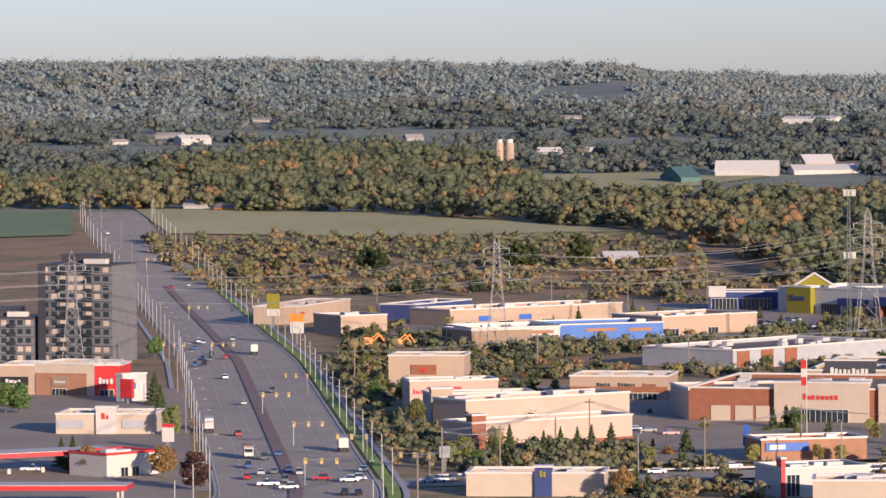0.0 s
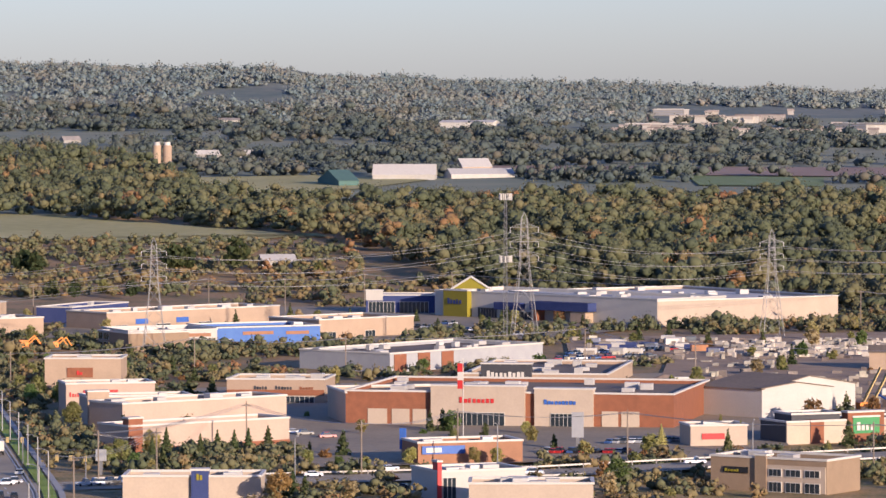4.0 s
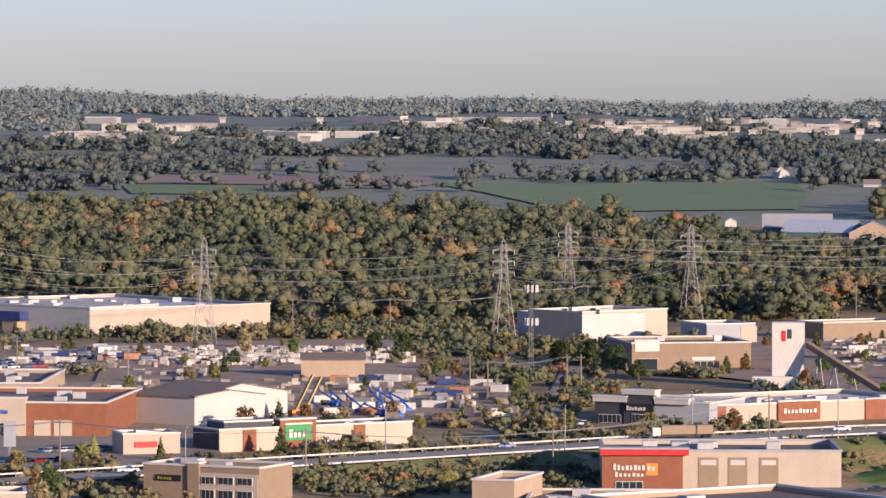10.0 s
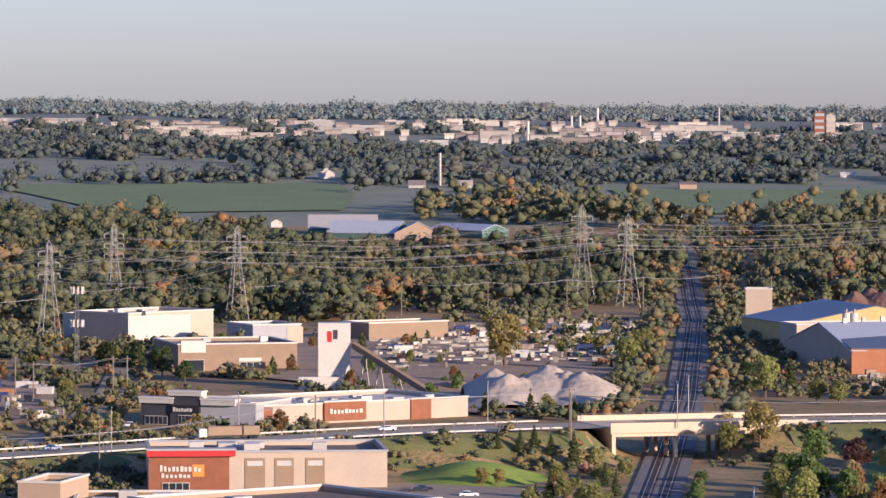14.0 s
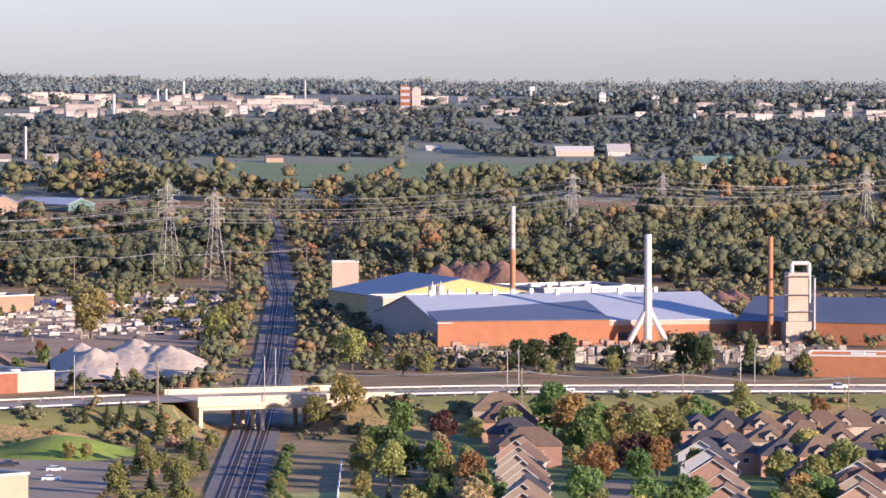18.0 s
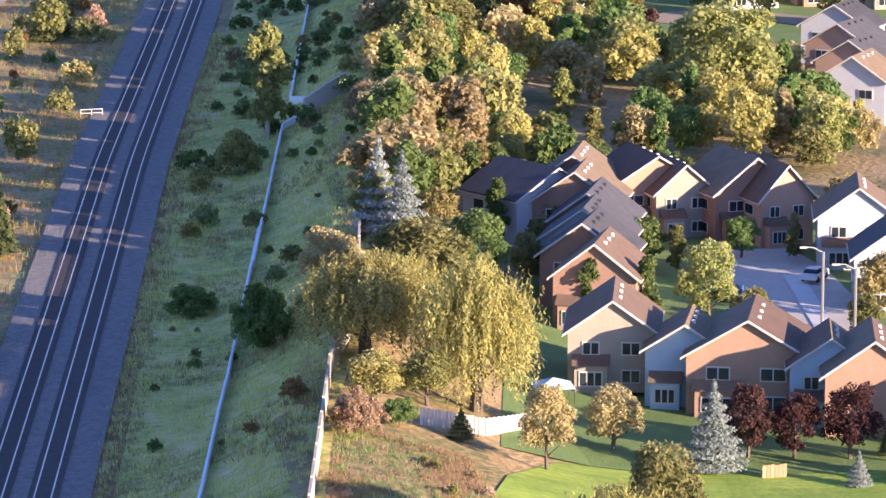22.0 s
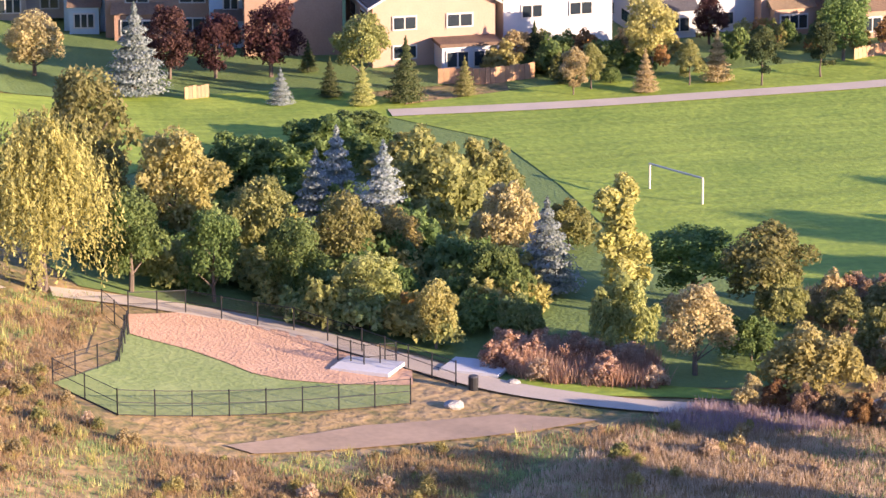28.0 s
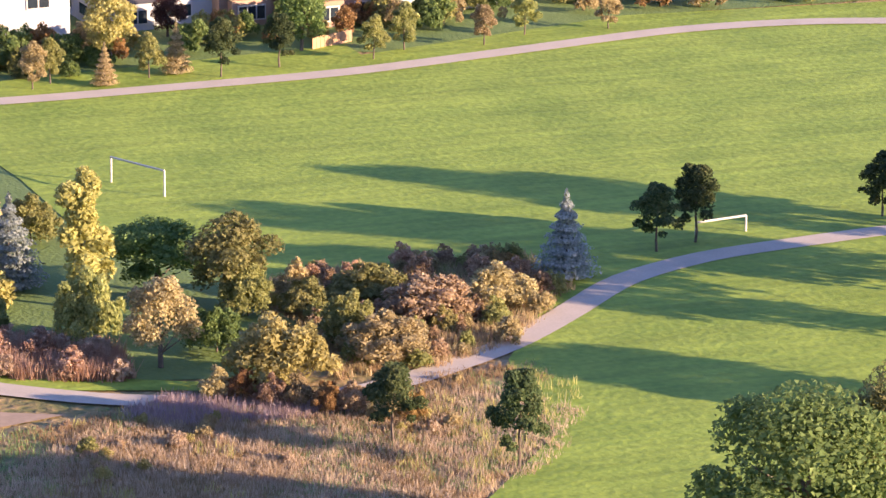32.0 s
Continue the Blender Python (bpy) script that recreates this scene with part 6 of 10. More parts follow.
def gable_mesh(w, d, hw, hr):
    """Walls with gables at both ends, ridge along y."""
    bm = bmesh.new()
    prof = [(0, 0), (w, 0), (w, hw), (w / 2, hw + hr), (0, hw)]
    a = [bm.verts.new((x, 0, z)) for x, z in prof]
    b = [bm.verts.new((x, d, z)) for x, z in prof]
    bm.faces.new(a)
    bm.faces.new(b[::-1])
    for i in range(5):
        bm.faces.new((a[i], b[i], b[(i + 1) % 5], a[(i + 1) % 5]))
    bmesh.ops.recalc_face_normals(bm, faces=bm.faces[:])
    return bm


def roof_slab(w, d, hw, hr, side, over=0.45, thick=0.22):
    """One sloping side of a gable roof."""
    bm = bmesh.new()
    k = hr / (w / 2)
    x0, z0 = -over, hw - over * k
    pts = [(x0, z0 + 0.03), (w / 2, hw + hr + 0.03), (w / 2, hw + hr + 0.03 + thick), (x0, z0 + 0.03 + thick)]
    if side:
        pts = [(w - x, z) for x, z in pts][::-1]
    a = [bm.verts.new((x, -over, z)) for x, z in pts]
    b = [bm.verts.new((x, d + over, z)) for x, z in pts]
    bm.faces.new(a)
    bm.faces.new(b[::-1])
    for i in range(4):
        bm.faces.new((a[i], b[i], b[(i + 1) % 4], a[(i + 1) % 4]))
    bmesh.ops.recalc_face_normals(bm, faces=bm.faces[:])
    return bm


HOMES = []


def house(x, y, yaw, w, d, hw, hr, wall, roof, bay=True, seed=0, porch=False, near=True, wins=True, flank=False):
    """A gabled house; local front is -y, ridge along y, left corner at the origin."""
    g = rng(900 + seed)
    cx, sx_ = math.cos(radians(yaw)), math.sin(radians(yaw))
    HOMES.append((x + cx * w / 2 - sx_ * d / 2, y + sx_ * w / 2 + cx * d / 2))
    e = thing("house", pose(x, y, gz(x, y) - 0.2, 0, 0, yaw), "two-storey %s house with a %s shingle gable roof" % (WALL_WORDS[wall], "brown" if roof == M_SHINGLE else "dark grey"), "house")
    part("wall", gable_mesh(w, d, hw, hr), wall, e)
    for s in (0, 1):
        part("roof", roof_slab(w, d, hw, hr, s), roof, e)
    k = hr / (w / 2)
    for gx in (-0.5, w + 0.5):
        bars("rake_board", [((gx, -0.5, hw - 0.45 * k + 0.1), (w / 2, -0.5, hw + hr + 0.12))], 0.13, M_TRIM, e, n=4)
    for gx in (-0.52, w + 0.52):
        bars("gutter", [((gx, -0.45, hw - 0.45 * k), (gx, d + 0.45, hw - 0.45 * k))], 0.09, M_TRIM, e, n=4)
    for q in range(3 if near else 0):
        vy = d * (0.25 + 0.25 * q)
        block("roof_vent", (w * 0.56, vy, hw + hr * 0.86, w * 0.56 + 0.35, vy + 0.35, hw + hr * 0.86 + 0.45), M_DARK if roof == M_SLATE else M_SLAB, e)
    if near and wins:
        for zz in (0.9, 3.6):
            for fx in ((0.16, 0.36), (0.60, 0.82)):
                if g.random() < 0.75:
                    window(e, w * fx[0], w * fx[1], zz, zz + 1.35, y=-0.05, mull=1)
        for zz in (0.9, 3.6):
            for fy in ((0.2, 0.42), (0.6, 0.8)):
                xw, s = (w, 1) if flank else (0, -1)
                win = block("side_window", (min(xw + s * 0.003, xw + s * 0.07), d * fy[0], zz, max(xw + s * 0.003, xw + s * 0.07), d * fy[1], zz + 1.3), M_TRIM, e)
                block("pane", (min(xw + s * 0.072, xw + s * 0.09), d * fy[0] + 0.12, zz + 0.12, max(xw + s * 0.072, xw + s * 0.09), d * fy[1] - 0.12, zz + 1.18), M_GLASS, win)
    if bay:
        block("bay", (w * 0.08, -1.3, 0, w * 0.45, -0.004, 2.9), wall, e)
        bm = bmesh.new()
        v = [bm.verts.new(q) for q in ((w * 0.05, -1.6, 2.85), (w * 0.48, -1.6, 2.85), (w * 0.48, -0.01, 3.7), (w * 0.05, -0.01, 3.7), (w * 0.05, -0.01, 2.85), (w * 0.48, -0.01, 2.85))]
        for q in ((0, 1, 2, 3), (0, 3, 4), (1, 5, 2), (0, 4, 5, 1)):
            bm.faces.new([v[j] for j in q])
        bmesh.ops.recalc_face_normals(bm, faces=bm.faces[:])
        part("bay_roof", bm, roof, e)
        if near:
            window(e, w * 0.13, w * 0.40, 0.8, 2.3, y=-1.35, mull=2)
    if porch:
        block("sunroom", (w * 0.5, -3.0, 0, w * 0.97, -0.004, 2.5), M_HWHITE, e)
        block("sunroom_roof", (w * 0.48, -3.3, 2.503, w * 0.99, -0.004, 2.8), M_SHINGLE, e)
        window(e, w * 0.53, w * 0.72, 0.5, 2.1, y=-3.05, mull=1)
        window(e, w * 0.75, w * 0.94, 0.5, 2.1, y=-3.05, mull=1)
    return e


def hip_house(x, y, yaw, w, d, hw, hr, wall, roof, seed=0):
    """A house under a hipped roof with a small lit dormer; local front is -y, left corner at the origin."""
    g = rng(700 + seed)
    cx, sx_ = math.cos(radians(yaw)), math.sin(radians(yaw))
    HOMES.append((x + cx * w / 2 - sx_ * d / 2, y + sx_ * w / 2 + cx * d / 2))
    e = thing("house", pose(x, y, gz(x, y) - 0.2, 0, 0, yaw), "two-storey %s house under a %s hipped roof" % (WALL_WORDS[wall], "brown" if roof == M_SHINGLE else "dark grey"), "house")
    block("wall", (0, 0, 0, w, d, hw), wall, e)
    bm = bmesh.new()
    o, r = 0.5, min(w, d) * 0.42
    lo = [bm.verts.new(q) for q in ((-o, -o, hw), (w + o, -o, hw), (w + o, d + o, hw), (-o, d + o, hw))]
    if w > d:
        a, b = bm.verts.new((r, d / 2, hw + hr)), bm.verts.new((w - r, d / 2, hw + hr))
        faces = ((lo[0], lo[1], b, a), (lo[1], lo[2], b), (lo[2], lo[3], a, b), (lo[3], lo[0], a))
    else:
        a, b = bm.verts.new((w / 2, r, hw + hr)), bm.verts.new((w / 2, d - r, hw + hr))
        faces = ((lo[0], lo[1], a), (lo[1], lo[2], b, a), (lo[2], lo[3], b), (lo[3], lo[0], a, b))
    for f in faces:
        bm.faces.new(f)
    bm.faces.new(lo[::-1])
    bmesh.ops.recalc_face_normals(bm, faces=bm.faces[:])
    part("roof", bm, roof, e)
    dx = w * g.uniform(0.1, 0.5)
    dm = part("dormer", gable_mesh(3.0, 2.6, 1.6, 1.2), M_HBEIGE, e)
    dm.matrix_basis = pose(dx, -0.15, hw - 0.4)
    for s in (0, 1):
        part("roof", roof_slab(3.0, 2.6, 1.6, 1.2, s, 0.25, 0.12), roof, dm)
    block("window", (0.9, -0.06, 0.5, 2.1, -0.004, 1.6), M_GLASS, dm)
    for fx in (0.15, 0.6):
        win = block("window", (w * fx, -0.07, 2.9, w * fx + 1.6, -0.004, 4.2), M_TRIM, e)
        block("pane", (w * fx + 0.12, -0.09, 3.02, w * fx + 1.48, -0.072, 4.08), M_GLASS, win)
    return e


def hip_row(x0, y0, x1, y1, n, yaw, w, d, hw, hr, seed):
    g = rng(seed)
    for i in range(n):
        f = i / max(1, n - 1)
        hip_house(x0 + (x1 - x0) * f + g.uniform(-1, 1), y0 + (y1 - y0) * f + g.uniform(-2, 2), yaw + g.uniform(-6, 6), w * g.uniform(0.85, 1.1), d * g.uniform(0.9, 1.1), hw, hr * g.uniform(0.85, 1.15), (M_HBEIGE, M_HBRICK, M_HPEACH)[int(g.integers(3))], M_SHINGLE if g.random() < 0.7 else M_SLATE, seed * 30 + i)


# close: the row beside the berm, nearest last
def row(x0, y0, x1, y1, n, yaw, w, d, hw, hr, near, seed, jog=0.8):
    g = rng(seed)
    for i in range(n):
        f = i / max(1, n - 1)
        wall = WALLS[int(g.integers(0, 3))] if g.random() < 0.8 else M_HWHITE
        house(x0 + (x1 - x0) * f + g.uniform(-jog, jog) + 0.5, y0 + (y1 - y0) * f + 4.0, yaw - 14 + g.uniform(-4, 4), d * g.uniform(0.98, 1.12), w * g.uniform(0.66, 0.78), hw * g.uniform(0.95, 1.06), hr, wall, M_SHINGLE if g.random() < 0.65 else M_SLATE, bay=i % 2 == 0, seed=seed * 20 + i, near=near, flank=True)


row(61.9, 444.5, 67.9, 498.5, 6, -4, 13.5, 8.6, 5.6, 3.3, True, 3)
house(60.2, 419.0, -10, 8.5, 12, 5.8, 3.0, M_HBEIGE, M_SHINGLE, bay=True, seed=50)
house(66.8, 413.5, -14, 7.5, 9, 5.7, 2.4, M_HBLUE, M_SHINGLE, bay=True, seed=51)
house(70.1, 409.8, -14, 11.5, 12, 5.9, 3.4, M_HBRICK, M_SHINGLE, bay=True, seed=52)
house(79.0, 404.5, -10, 7.5, 9, 5.8, 2.6, M_HBLUE, M_SHINGLE, bay=True, seed=53)
house(81.2, 399.1, -10, 9.0, 11, 6.0, 3.2, M_HBRICK, M_SHINGLE, bay=False, seed=54)
house(91.5, 391.5, 0, 11.5, 11, 6.0, 3.2, M_HPEACH, M_SHINGLE, bay=False, porch=True, seed=55)
house(104.3, 393.4, 2, 10.5, 12, 5.9, 3.2, M_HWHITE, M_SLATE, bay=False, seed=56)
house(118.5, 397.5, 2, 11.5, 12, 5.9, 3.2, M_HWHITE, M_SLATE, bay=True, seed=57)
house(130.0, 396.0, 2, 10.5, 12, 5.9, 3.2, M_HPEACH, M_SHINGLE, bay=True, seed=58)
house(136.2, 392.8, 4, 10.5, 12, 5.9, 3.2, M_HBRICK, M_SHINGLE, bay=True, seed=59)
house(143.6, 397.0, 4, 9.5, 12, 5.9, 3.2, M_HWHITE, M_SLATE, bay=True, seed=60)
house(152.4, 396.4, 4, 10.5, 12, 5.9, 3.2, M_HWHITE, M_SHINGLE, bay=True, seed=61)
house(162.5, 399.2, 4, 10.5, 12, 5.9, 3.2, M_HBEIGE, M_SHINGLE, bay=True, seed=62)
# houses at the end of the close
house(64.7, 490.7, 30, 11, 10, 5.6, 3.0, M_HWHITE, M_SLATE, bay=False, seed=63)
house(76.8, 503.3, 10, 12, 10, 5.6, 3.6, M_HBRICK, M_SHINGLE, bay=True, seed=64)
house(82.1, 501.4, 10, 7, 9, 5.6, 3.0, M_HBEIGE, M_SHINGLE, bay=True, seed=65)
house(88.5, 499.0, 14, 10, 10, 5.8, 3.8, M_HBRICK, M_SHINGLE, bay=True, seed=66)
house(93.0, 495.0, 14, 6.5, 10, 5.8, 3.6, M_HPEACH, M_SHINGLE, bay=True, seed=67)
house(97.0, 482.4, -10, 9.0, 10, 5.8, 3.3, M_HWHITE, M_SHINGLE, bay=True, seed=68)
house(96.1, 458.2, -10, 9.0, 10, 5.8, 3.3, M_HWHITE, M_SLATE, bay=True, seed=69)
# far rows
row(103.8, 799.6, 130.9, 1022.0, 13, -3, 13.5, 9.0, 5.0, 3.6, False, 4)
hip_row(135.2, 1047.0, 142.1, 1157.8, 4, -3, 14.0, 11, 5.4, 4.2, 8)
row(92.1, 696.8, 99.5, 757.0, 4, -3, 13.0, 8.5, 5.6, 3.0, True, 5)
row(149.7, 844.4, 172.9, 1018.3, 7, -3, 13.5, 9.5, 5.6, 3.2, False, 6)
row(167.7, 813.4, 196.0, 954.4, 6, -3, 14.0, 9.5, 5.6, 3.2, False, 7)
hip_row(175.3, 1032.9, 221.9, 992.5, 7, -4, 12.0, 11, 5.2, 4.0, 9)
hip_row(184.5, 1095.7, 250.2, 1107.3, 9, -3, 12.5, 12, 5.0, 4.4, 10)
hip_row(186.5, 1062.8, 236.8, 1047.4, 7, -4, 12.0, 12, 5.0, 4.2, 11)
hip_row(187.5, 961.7, 211.3, 934.0, 4, -4, 12.0, 11, 5.2, 3.8, 12)
house(104.3, 778.2, -6, 6.5, 9, 5.8, 2.6, M_HBEIGE, M_SLATE, bay=True, seed=70)
house(109.9, 782.6, -6, 6.5, 9, 5.8, 2.8, M_HBEIGE, M_SHINGLE, bay=False, seed=71)
house(114.6, 773.8, 20, 12, 8, 5.6, 3.2, M_HWHITE, M_SLATE, bay=False, seed=72)
house(114.5, 737.5, 0, 9, 9, 5.6, 3.0, M_HPEACH, M_SHINGLE, bay=True, seed=73)
house(127.4, 732.4, 12, 10, 9, 5.6, 3.2, M_HWHITE, M_SHINGLE, bay=True, seed=74)
house(125.5, 703.3, 0, 9, 9, 5.4, 3.0, M_HWHITE, M_SLATE, bay=True, seed=75)
house(137.9, 705.7, 0, 11, 9, 5.2, 3.0, M_HBRICK, M_SHINGLE, bay=True, seed=76)
house(148.4, 701.1, 0, 11, 9, 5.2, 3.0, M_HBEIGE, M_SLATE, bay=True, seed=77)
row(116.7, 582.4, 125.5, 637.6, 4, -18, 12.0, 9, 5.8, 3.0, True, 13)

# streets of the estate
ribbon("street", [(89.2, 432.7), (91.4, 455.6), (91.7, 474.6), (92.0, 484.6), (89.8, 493.5)], 12, mat("pale_street_asphalt", (0.50, 0.46, 0.41), (0.40, 0.37, 0.33), scale=0.2, fine=2.0, rough=0.9), 0.14, 4, "pale asphalt close between houses", "road")
ribbon("street_pavement", [(90.8, 443.8), (92.3, 463.3), (93.3, 477.7)], 2.2, M_SLAB, 0.22, 4, "concrete pavement along the close", "pavement")
ribbon("street", [(127.4, 807.9), (137.7, 876.9), (149.8, 958.6), (158.8, 1012.3)], 10, M_LOT, 0.14, 6, "residential street in evening shade", "road")
ribbon("street", [(112.0, 687.4), (122.0, 703.6), (129.4, 694.6), (146.5, 674.1)], 9, M_LOT, 0.14, 6, "residential street behind the copse", "road")

# shed and garden gazebo
sh = thing("garden_shed", pose(48.0, 373.8, 0, 0, 0, -8), "small cream garden shed with a gable roof", "shed")
part("wall", gable_mesh(2.4, 2.4, 1.5, 0.8), M_SHED, sh)
for s in (0, 1):
    part("roof", roof_slab(2.4, 2.4, 1.5, 0.8, s, 0.15, 0.08), M_SHINGLE, sh)
gaz = thing("gazebo", pose(58.1, 413.8, 0), "garden gazebo with a pale blue canopy", "gazebo")
bm = bmesh.new()
apex = bm.verts.new((0, 0, 3.1))
cs = [bm.verts.new((sx * 1.9, sy * 1.9, 2.3)) for sx, sy in ((-1, -1), (1, -1), (1, 1), (-1, 1))]
for i in range(4):
    bm.faces.new((cs[i], cs[(i + 1) % 4], apex))
part("canopy", bm, mat("pale_blue_canvas", (0.50, 0.66, 0.72), (0.44, 0.60, 0.66), scale=1), gaz)
for sx, sy in ((-1, -1), (1, -1), (1, 1), (-1, 1)):
    bars("pole", [((sx * 1.8, sy * 1.8, 0), (sx * 1.8, sy * 1.8, 2.3))], 0.05, M_DARK, gaz)

# ---- railway bridge ----
def road_pose(x, dy=0.0, z=None):
    """A pose on the overpass road at x, dy metres to its far side, local x along the road."""
    a = math.degrees(math.atan2(overpass_y(x + 4) - overpass_y(x - 4), 8.0))
    m = pose(x, overpass_y(x), overpass_z(x) if z is None else z, 0, 0, a)
    return m @ pose(0, dy, 0)


M_BRIDGE = mat("cream_bridge_concrete", (0.62, 0.49, 0.35), (0.50, 0.40, 0.29), scale=0.2, fine=1.6)
bridge = thing("railway_bridge", road_pose(93), "pale concrete road bridge on round piers over the railway", "bridge")
block("deck", (-27, -13, -1.5, 27, 13, 0.1), M_BRIDGE, bridge)
block("parapet", (-27, -13.4, -1.3, 27, -13.003, 1.25), M_BRIDGE, bridge)
block("parapet", (-27, 13.003, -1.3, 27, 13.4, 1.5), M_BRIDGE, bridge)
block("girder", (-26.5, -12.7, -2.3, 26.5, -11.9, -1.503), M_BRIDGE, bridge)
block("girder", (-26.5, 11.9, -2.3, 26.5, 12.7, -1.503), M_BRIDGE, bridge)
for px_ in (-8.6, 8.6):
    for py_ in (-11, -4, 4, 11):
        bars("pier", [((px_, py_, -9.5), (px_, py_, -1.52))], 0.65, M_BRIDGE, bridge, n=12)
    block("pier_cap", (px_ - 0.8, -12, -2.2, px_ + 0.8, 12, -1.51), M_BRIDGE, bridge)
for px_ in (-26.5, 25.5):
    block("abutment", (px_, -12.9, -9, px_ + 1.0, 12.9, -1.51), M_BRIDGE, bridge)
bars("hand_rail", [((-27, -13.2, 1.6), (27, -13.2, 1.6))], 0.05, M_STEEL, bridge)
bars("hand_rail", [((-27, 13.2, 1.85), (27, 13.2, 1.85))], 0.05, M_STEEL, bridge)
M_GUARD = mat("galvanised_guard_rail", (0.46, 0.43, 0.39), (0.36, 0.335, 0.305), scale=1, rough=0.5, metal=0.2)


def guard(xa, xb, dy, label):
    xs = np.arange(xa, xb, 5.5)
    e = thing("guard_rail", pose(0, 0, 0), label, "guard rail")
    for x0, x1 in zip(xs, xs[1:]):
        p, q = road_pose(x0, dy).translation, road_pose(x1, dy).translation
        bm = bmesh.new()
        vs = [bm.verts.new((c.x, c.y + s * 0.06, c.z + h)) for c in (p, q) for s in (-1, 1) for h in (0.55, 0.95)]
        for f in ((0, 1, 3, 2), (4, 6, 7, 5), (0, 4, 5, 1), (2, 3, 7, 6), (1, 5, 7, 3), (0, 2, 6, 4)):
            bm.faces.new([vs[j] for j in f])
        bmesh.ops.recalc_face_normals(bm, faces=bm.faces[:])
        part("beam", bm, M_GUARD, e)
        bm = bmesh.new()
        box(bm, p.x - 0.12, p.y - 0.2, p.z - 0.4, p.x + 0.12, p.y - 0.08, p.z + 0.95)
        part("post", bm, M_GUARD, e)


guard(-215, 58, -12.3, "steel guard rail along the near edge of the overpass")
guard(-290, 58, 12.3, "steel guard rail along the far edge of the overpass")
guard(114, 430, -12.3, "steel guard rail on the approach embankment")
guard(114, 430, 12.3, "steel guard rail on the far side of the embankment")
for dy in (-3.6, 0.0, 3.6):
    bm = bmesh.new()
    for x in np.arange(-300, 430, 9.0 if dy else 4.5):
        p, q = road_pose(x, dy).translation, road_pose(x + (3.5 if dy else 4.45), dy).translation
        vs = [bm.verts.new((c.x, c.y + s * 0.1, c.z + 0.19)) for c, s in ((p, -1), (q, -1), (q, 1), (p, 1))]
        bm.faces.new(vs)
    tagged(part("lane_marking", bm, M_PAINT), "white and worn lane lines on the overpass road", "road marking", kind="structure")


# ---- poles ----
def lamp(x, y, z, h, turn, arm=2.4, wood=False):
    e = thing("street_lamp", pose(x, y, z, 0, 0, turn), "tall galvanised street lamp with a single arm", "street lamp", "street lamps")
    bars("pole", [((0, 0, -0.3), (0, 0, h))], 0.16, M_STEEL, e, n=6)
    bars("arm", [((0, 0, h - 0.1), (arm * 0.6, 0, h + 0.45)), ((arm * 0.6, 0, h + 0.45), (arm, 0, h + 0.5))], 0.08, M_STEEL, e)
    block("lamp_head", (arm - 0.15, -0.16, h + 0.38, arm + 0.65, 0.16, h + 0.56), M_UNIT, e)
    return e


for x, y in ((91.0, 449.5), (92.4, 439.8)):
    lamp(x, y, gz(x, y), 8.0, 180, 1.8)
LAMP0 = lamp(-2000, -2000, 0, 11.0, 0)
POSTS = [(-150, -14, 90), (-95, 14, -90), (-60, -14, 90), (-20, 14, -90), (8, -14, 90), (44, 14.5, -90), (84, -14, 90), (97, 14, -90), (150, -14, 90), (163, 14, -90), (215, -14, 90), (230, 14, -90), (280, -14, 90), (296, 14, -90), (345, -14, 90), (-200, 14, -90), (-250, -14, 90)]
for x, dy, turn in POSTS:
    p = road_pose(x, dy).translation
    copy_thing(LAMP0, pose(p.x, p.y, min(p.z, gz(p.x, p.y) + 9), 0, 0, turn))


def along_highway(side, step, start=0, n=99):
    """Points beside the highway."""
    line = along(HW, step)
    out = []
    for (x0, y0), (x1, y1) in list(zip(line, line[1:]))[start:start + n]:
        dx, dy = x1 - x0, y1 - y0
        k = math.hypot(dx, dy)
        out.append((x0 + dy / k * side, y0 - dx / k * side))
    return out


half = HIGHWAY_W / 2
for x, y in along_highway(half + 2, 38, 1):
    copy_thing(LAMP0, pose(x, y, gz(x, y), 0, 0, 170))
for x, y in along_highway(-half - 2, 42, 1):
    copy_thing(LAMP0, pose(x, y, gz(x, y), 0, 0, -10))
lamp0_gone = [LAMP0, *LAMP0.children]
for o in lamp0_gone:
    bpy.data.objects.remove(o)


def utility_pole(x, y, h, name="utility_pole"):
    e = thing(name, pose(x, y, gz(x, y)), "weathered timber utility pole with a crossarm", "utility pole", "utility poles")
    bars("pole", [((0, 0, -0.3), (0, 0, h))], 0.2, M_WOODPOLE, e, n=6)
    block("crossarm", (-1.3, -0.12, h - 1.1, 1.3, 0.12, h - 0.9), M_WOODPOLE, e)
    return e


def sag(p, q, drop, n=10):
    p, q = Vector(p), Vector(q)
    return [p.lerp(q, i / n) - Vector((0, 0, drop * 4 * (i / n) * (1 - i / n))) for i in range(n + 1)]


def wires(name, runs, r, label):
    """Each run is a cable through its points."""
    for run in runs:
        cu = bpy.data.curves.new(name, "CURVE")
        cu.dimensions, cu.bevel_depth, cu.bevel_resolution = "3D", r, 0
        sp = cu.splines.new("POLY")
        sp.points.add(len(run) - 1)
        for pt, c in zip(sp.points, run):
            pt.co = (*c, 1)
        ob = new(name, cu)
        cu.materials.append(M_WIRE)
        tagged(ob, label, "cable", "overhead cables")


def pole_line(spots, h, r=0.045):
    tops = []
    for x, y in spots:
        utility_pole(x, y, h)
        tops.append(Vector((x, y, gz(x, y) + h - 0.6)))
    for off in (-1.2, 0.0, 1.2):
        run = []
        for a, b in zip(tops, tops[1:]):
            run += sag(a + Vector((off, 0, 0)), b + Vector((off, 0, 0)), 1.4)
        wires("power_cable", [run], r, "thin overhead cable between utility poles")


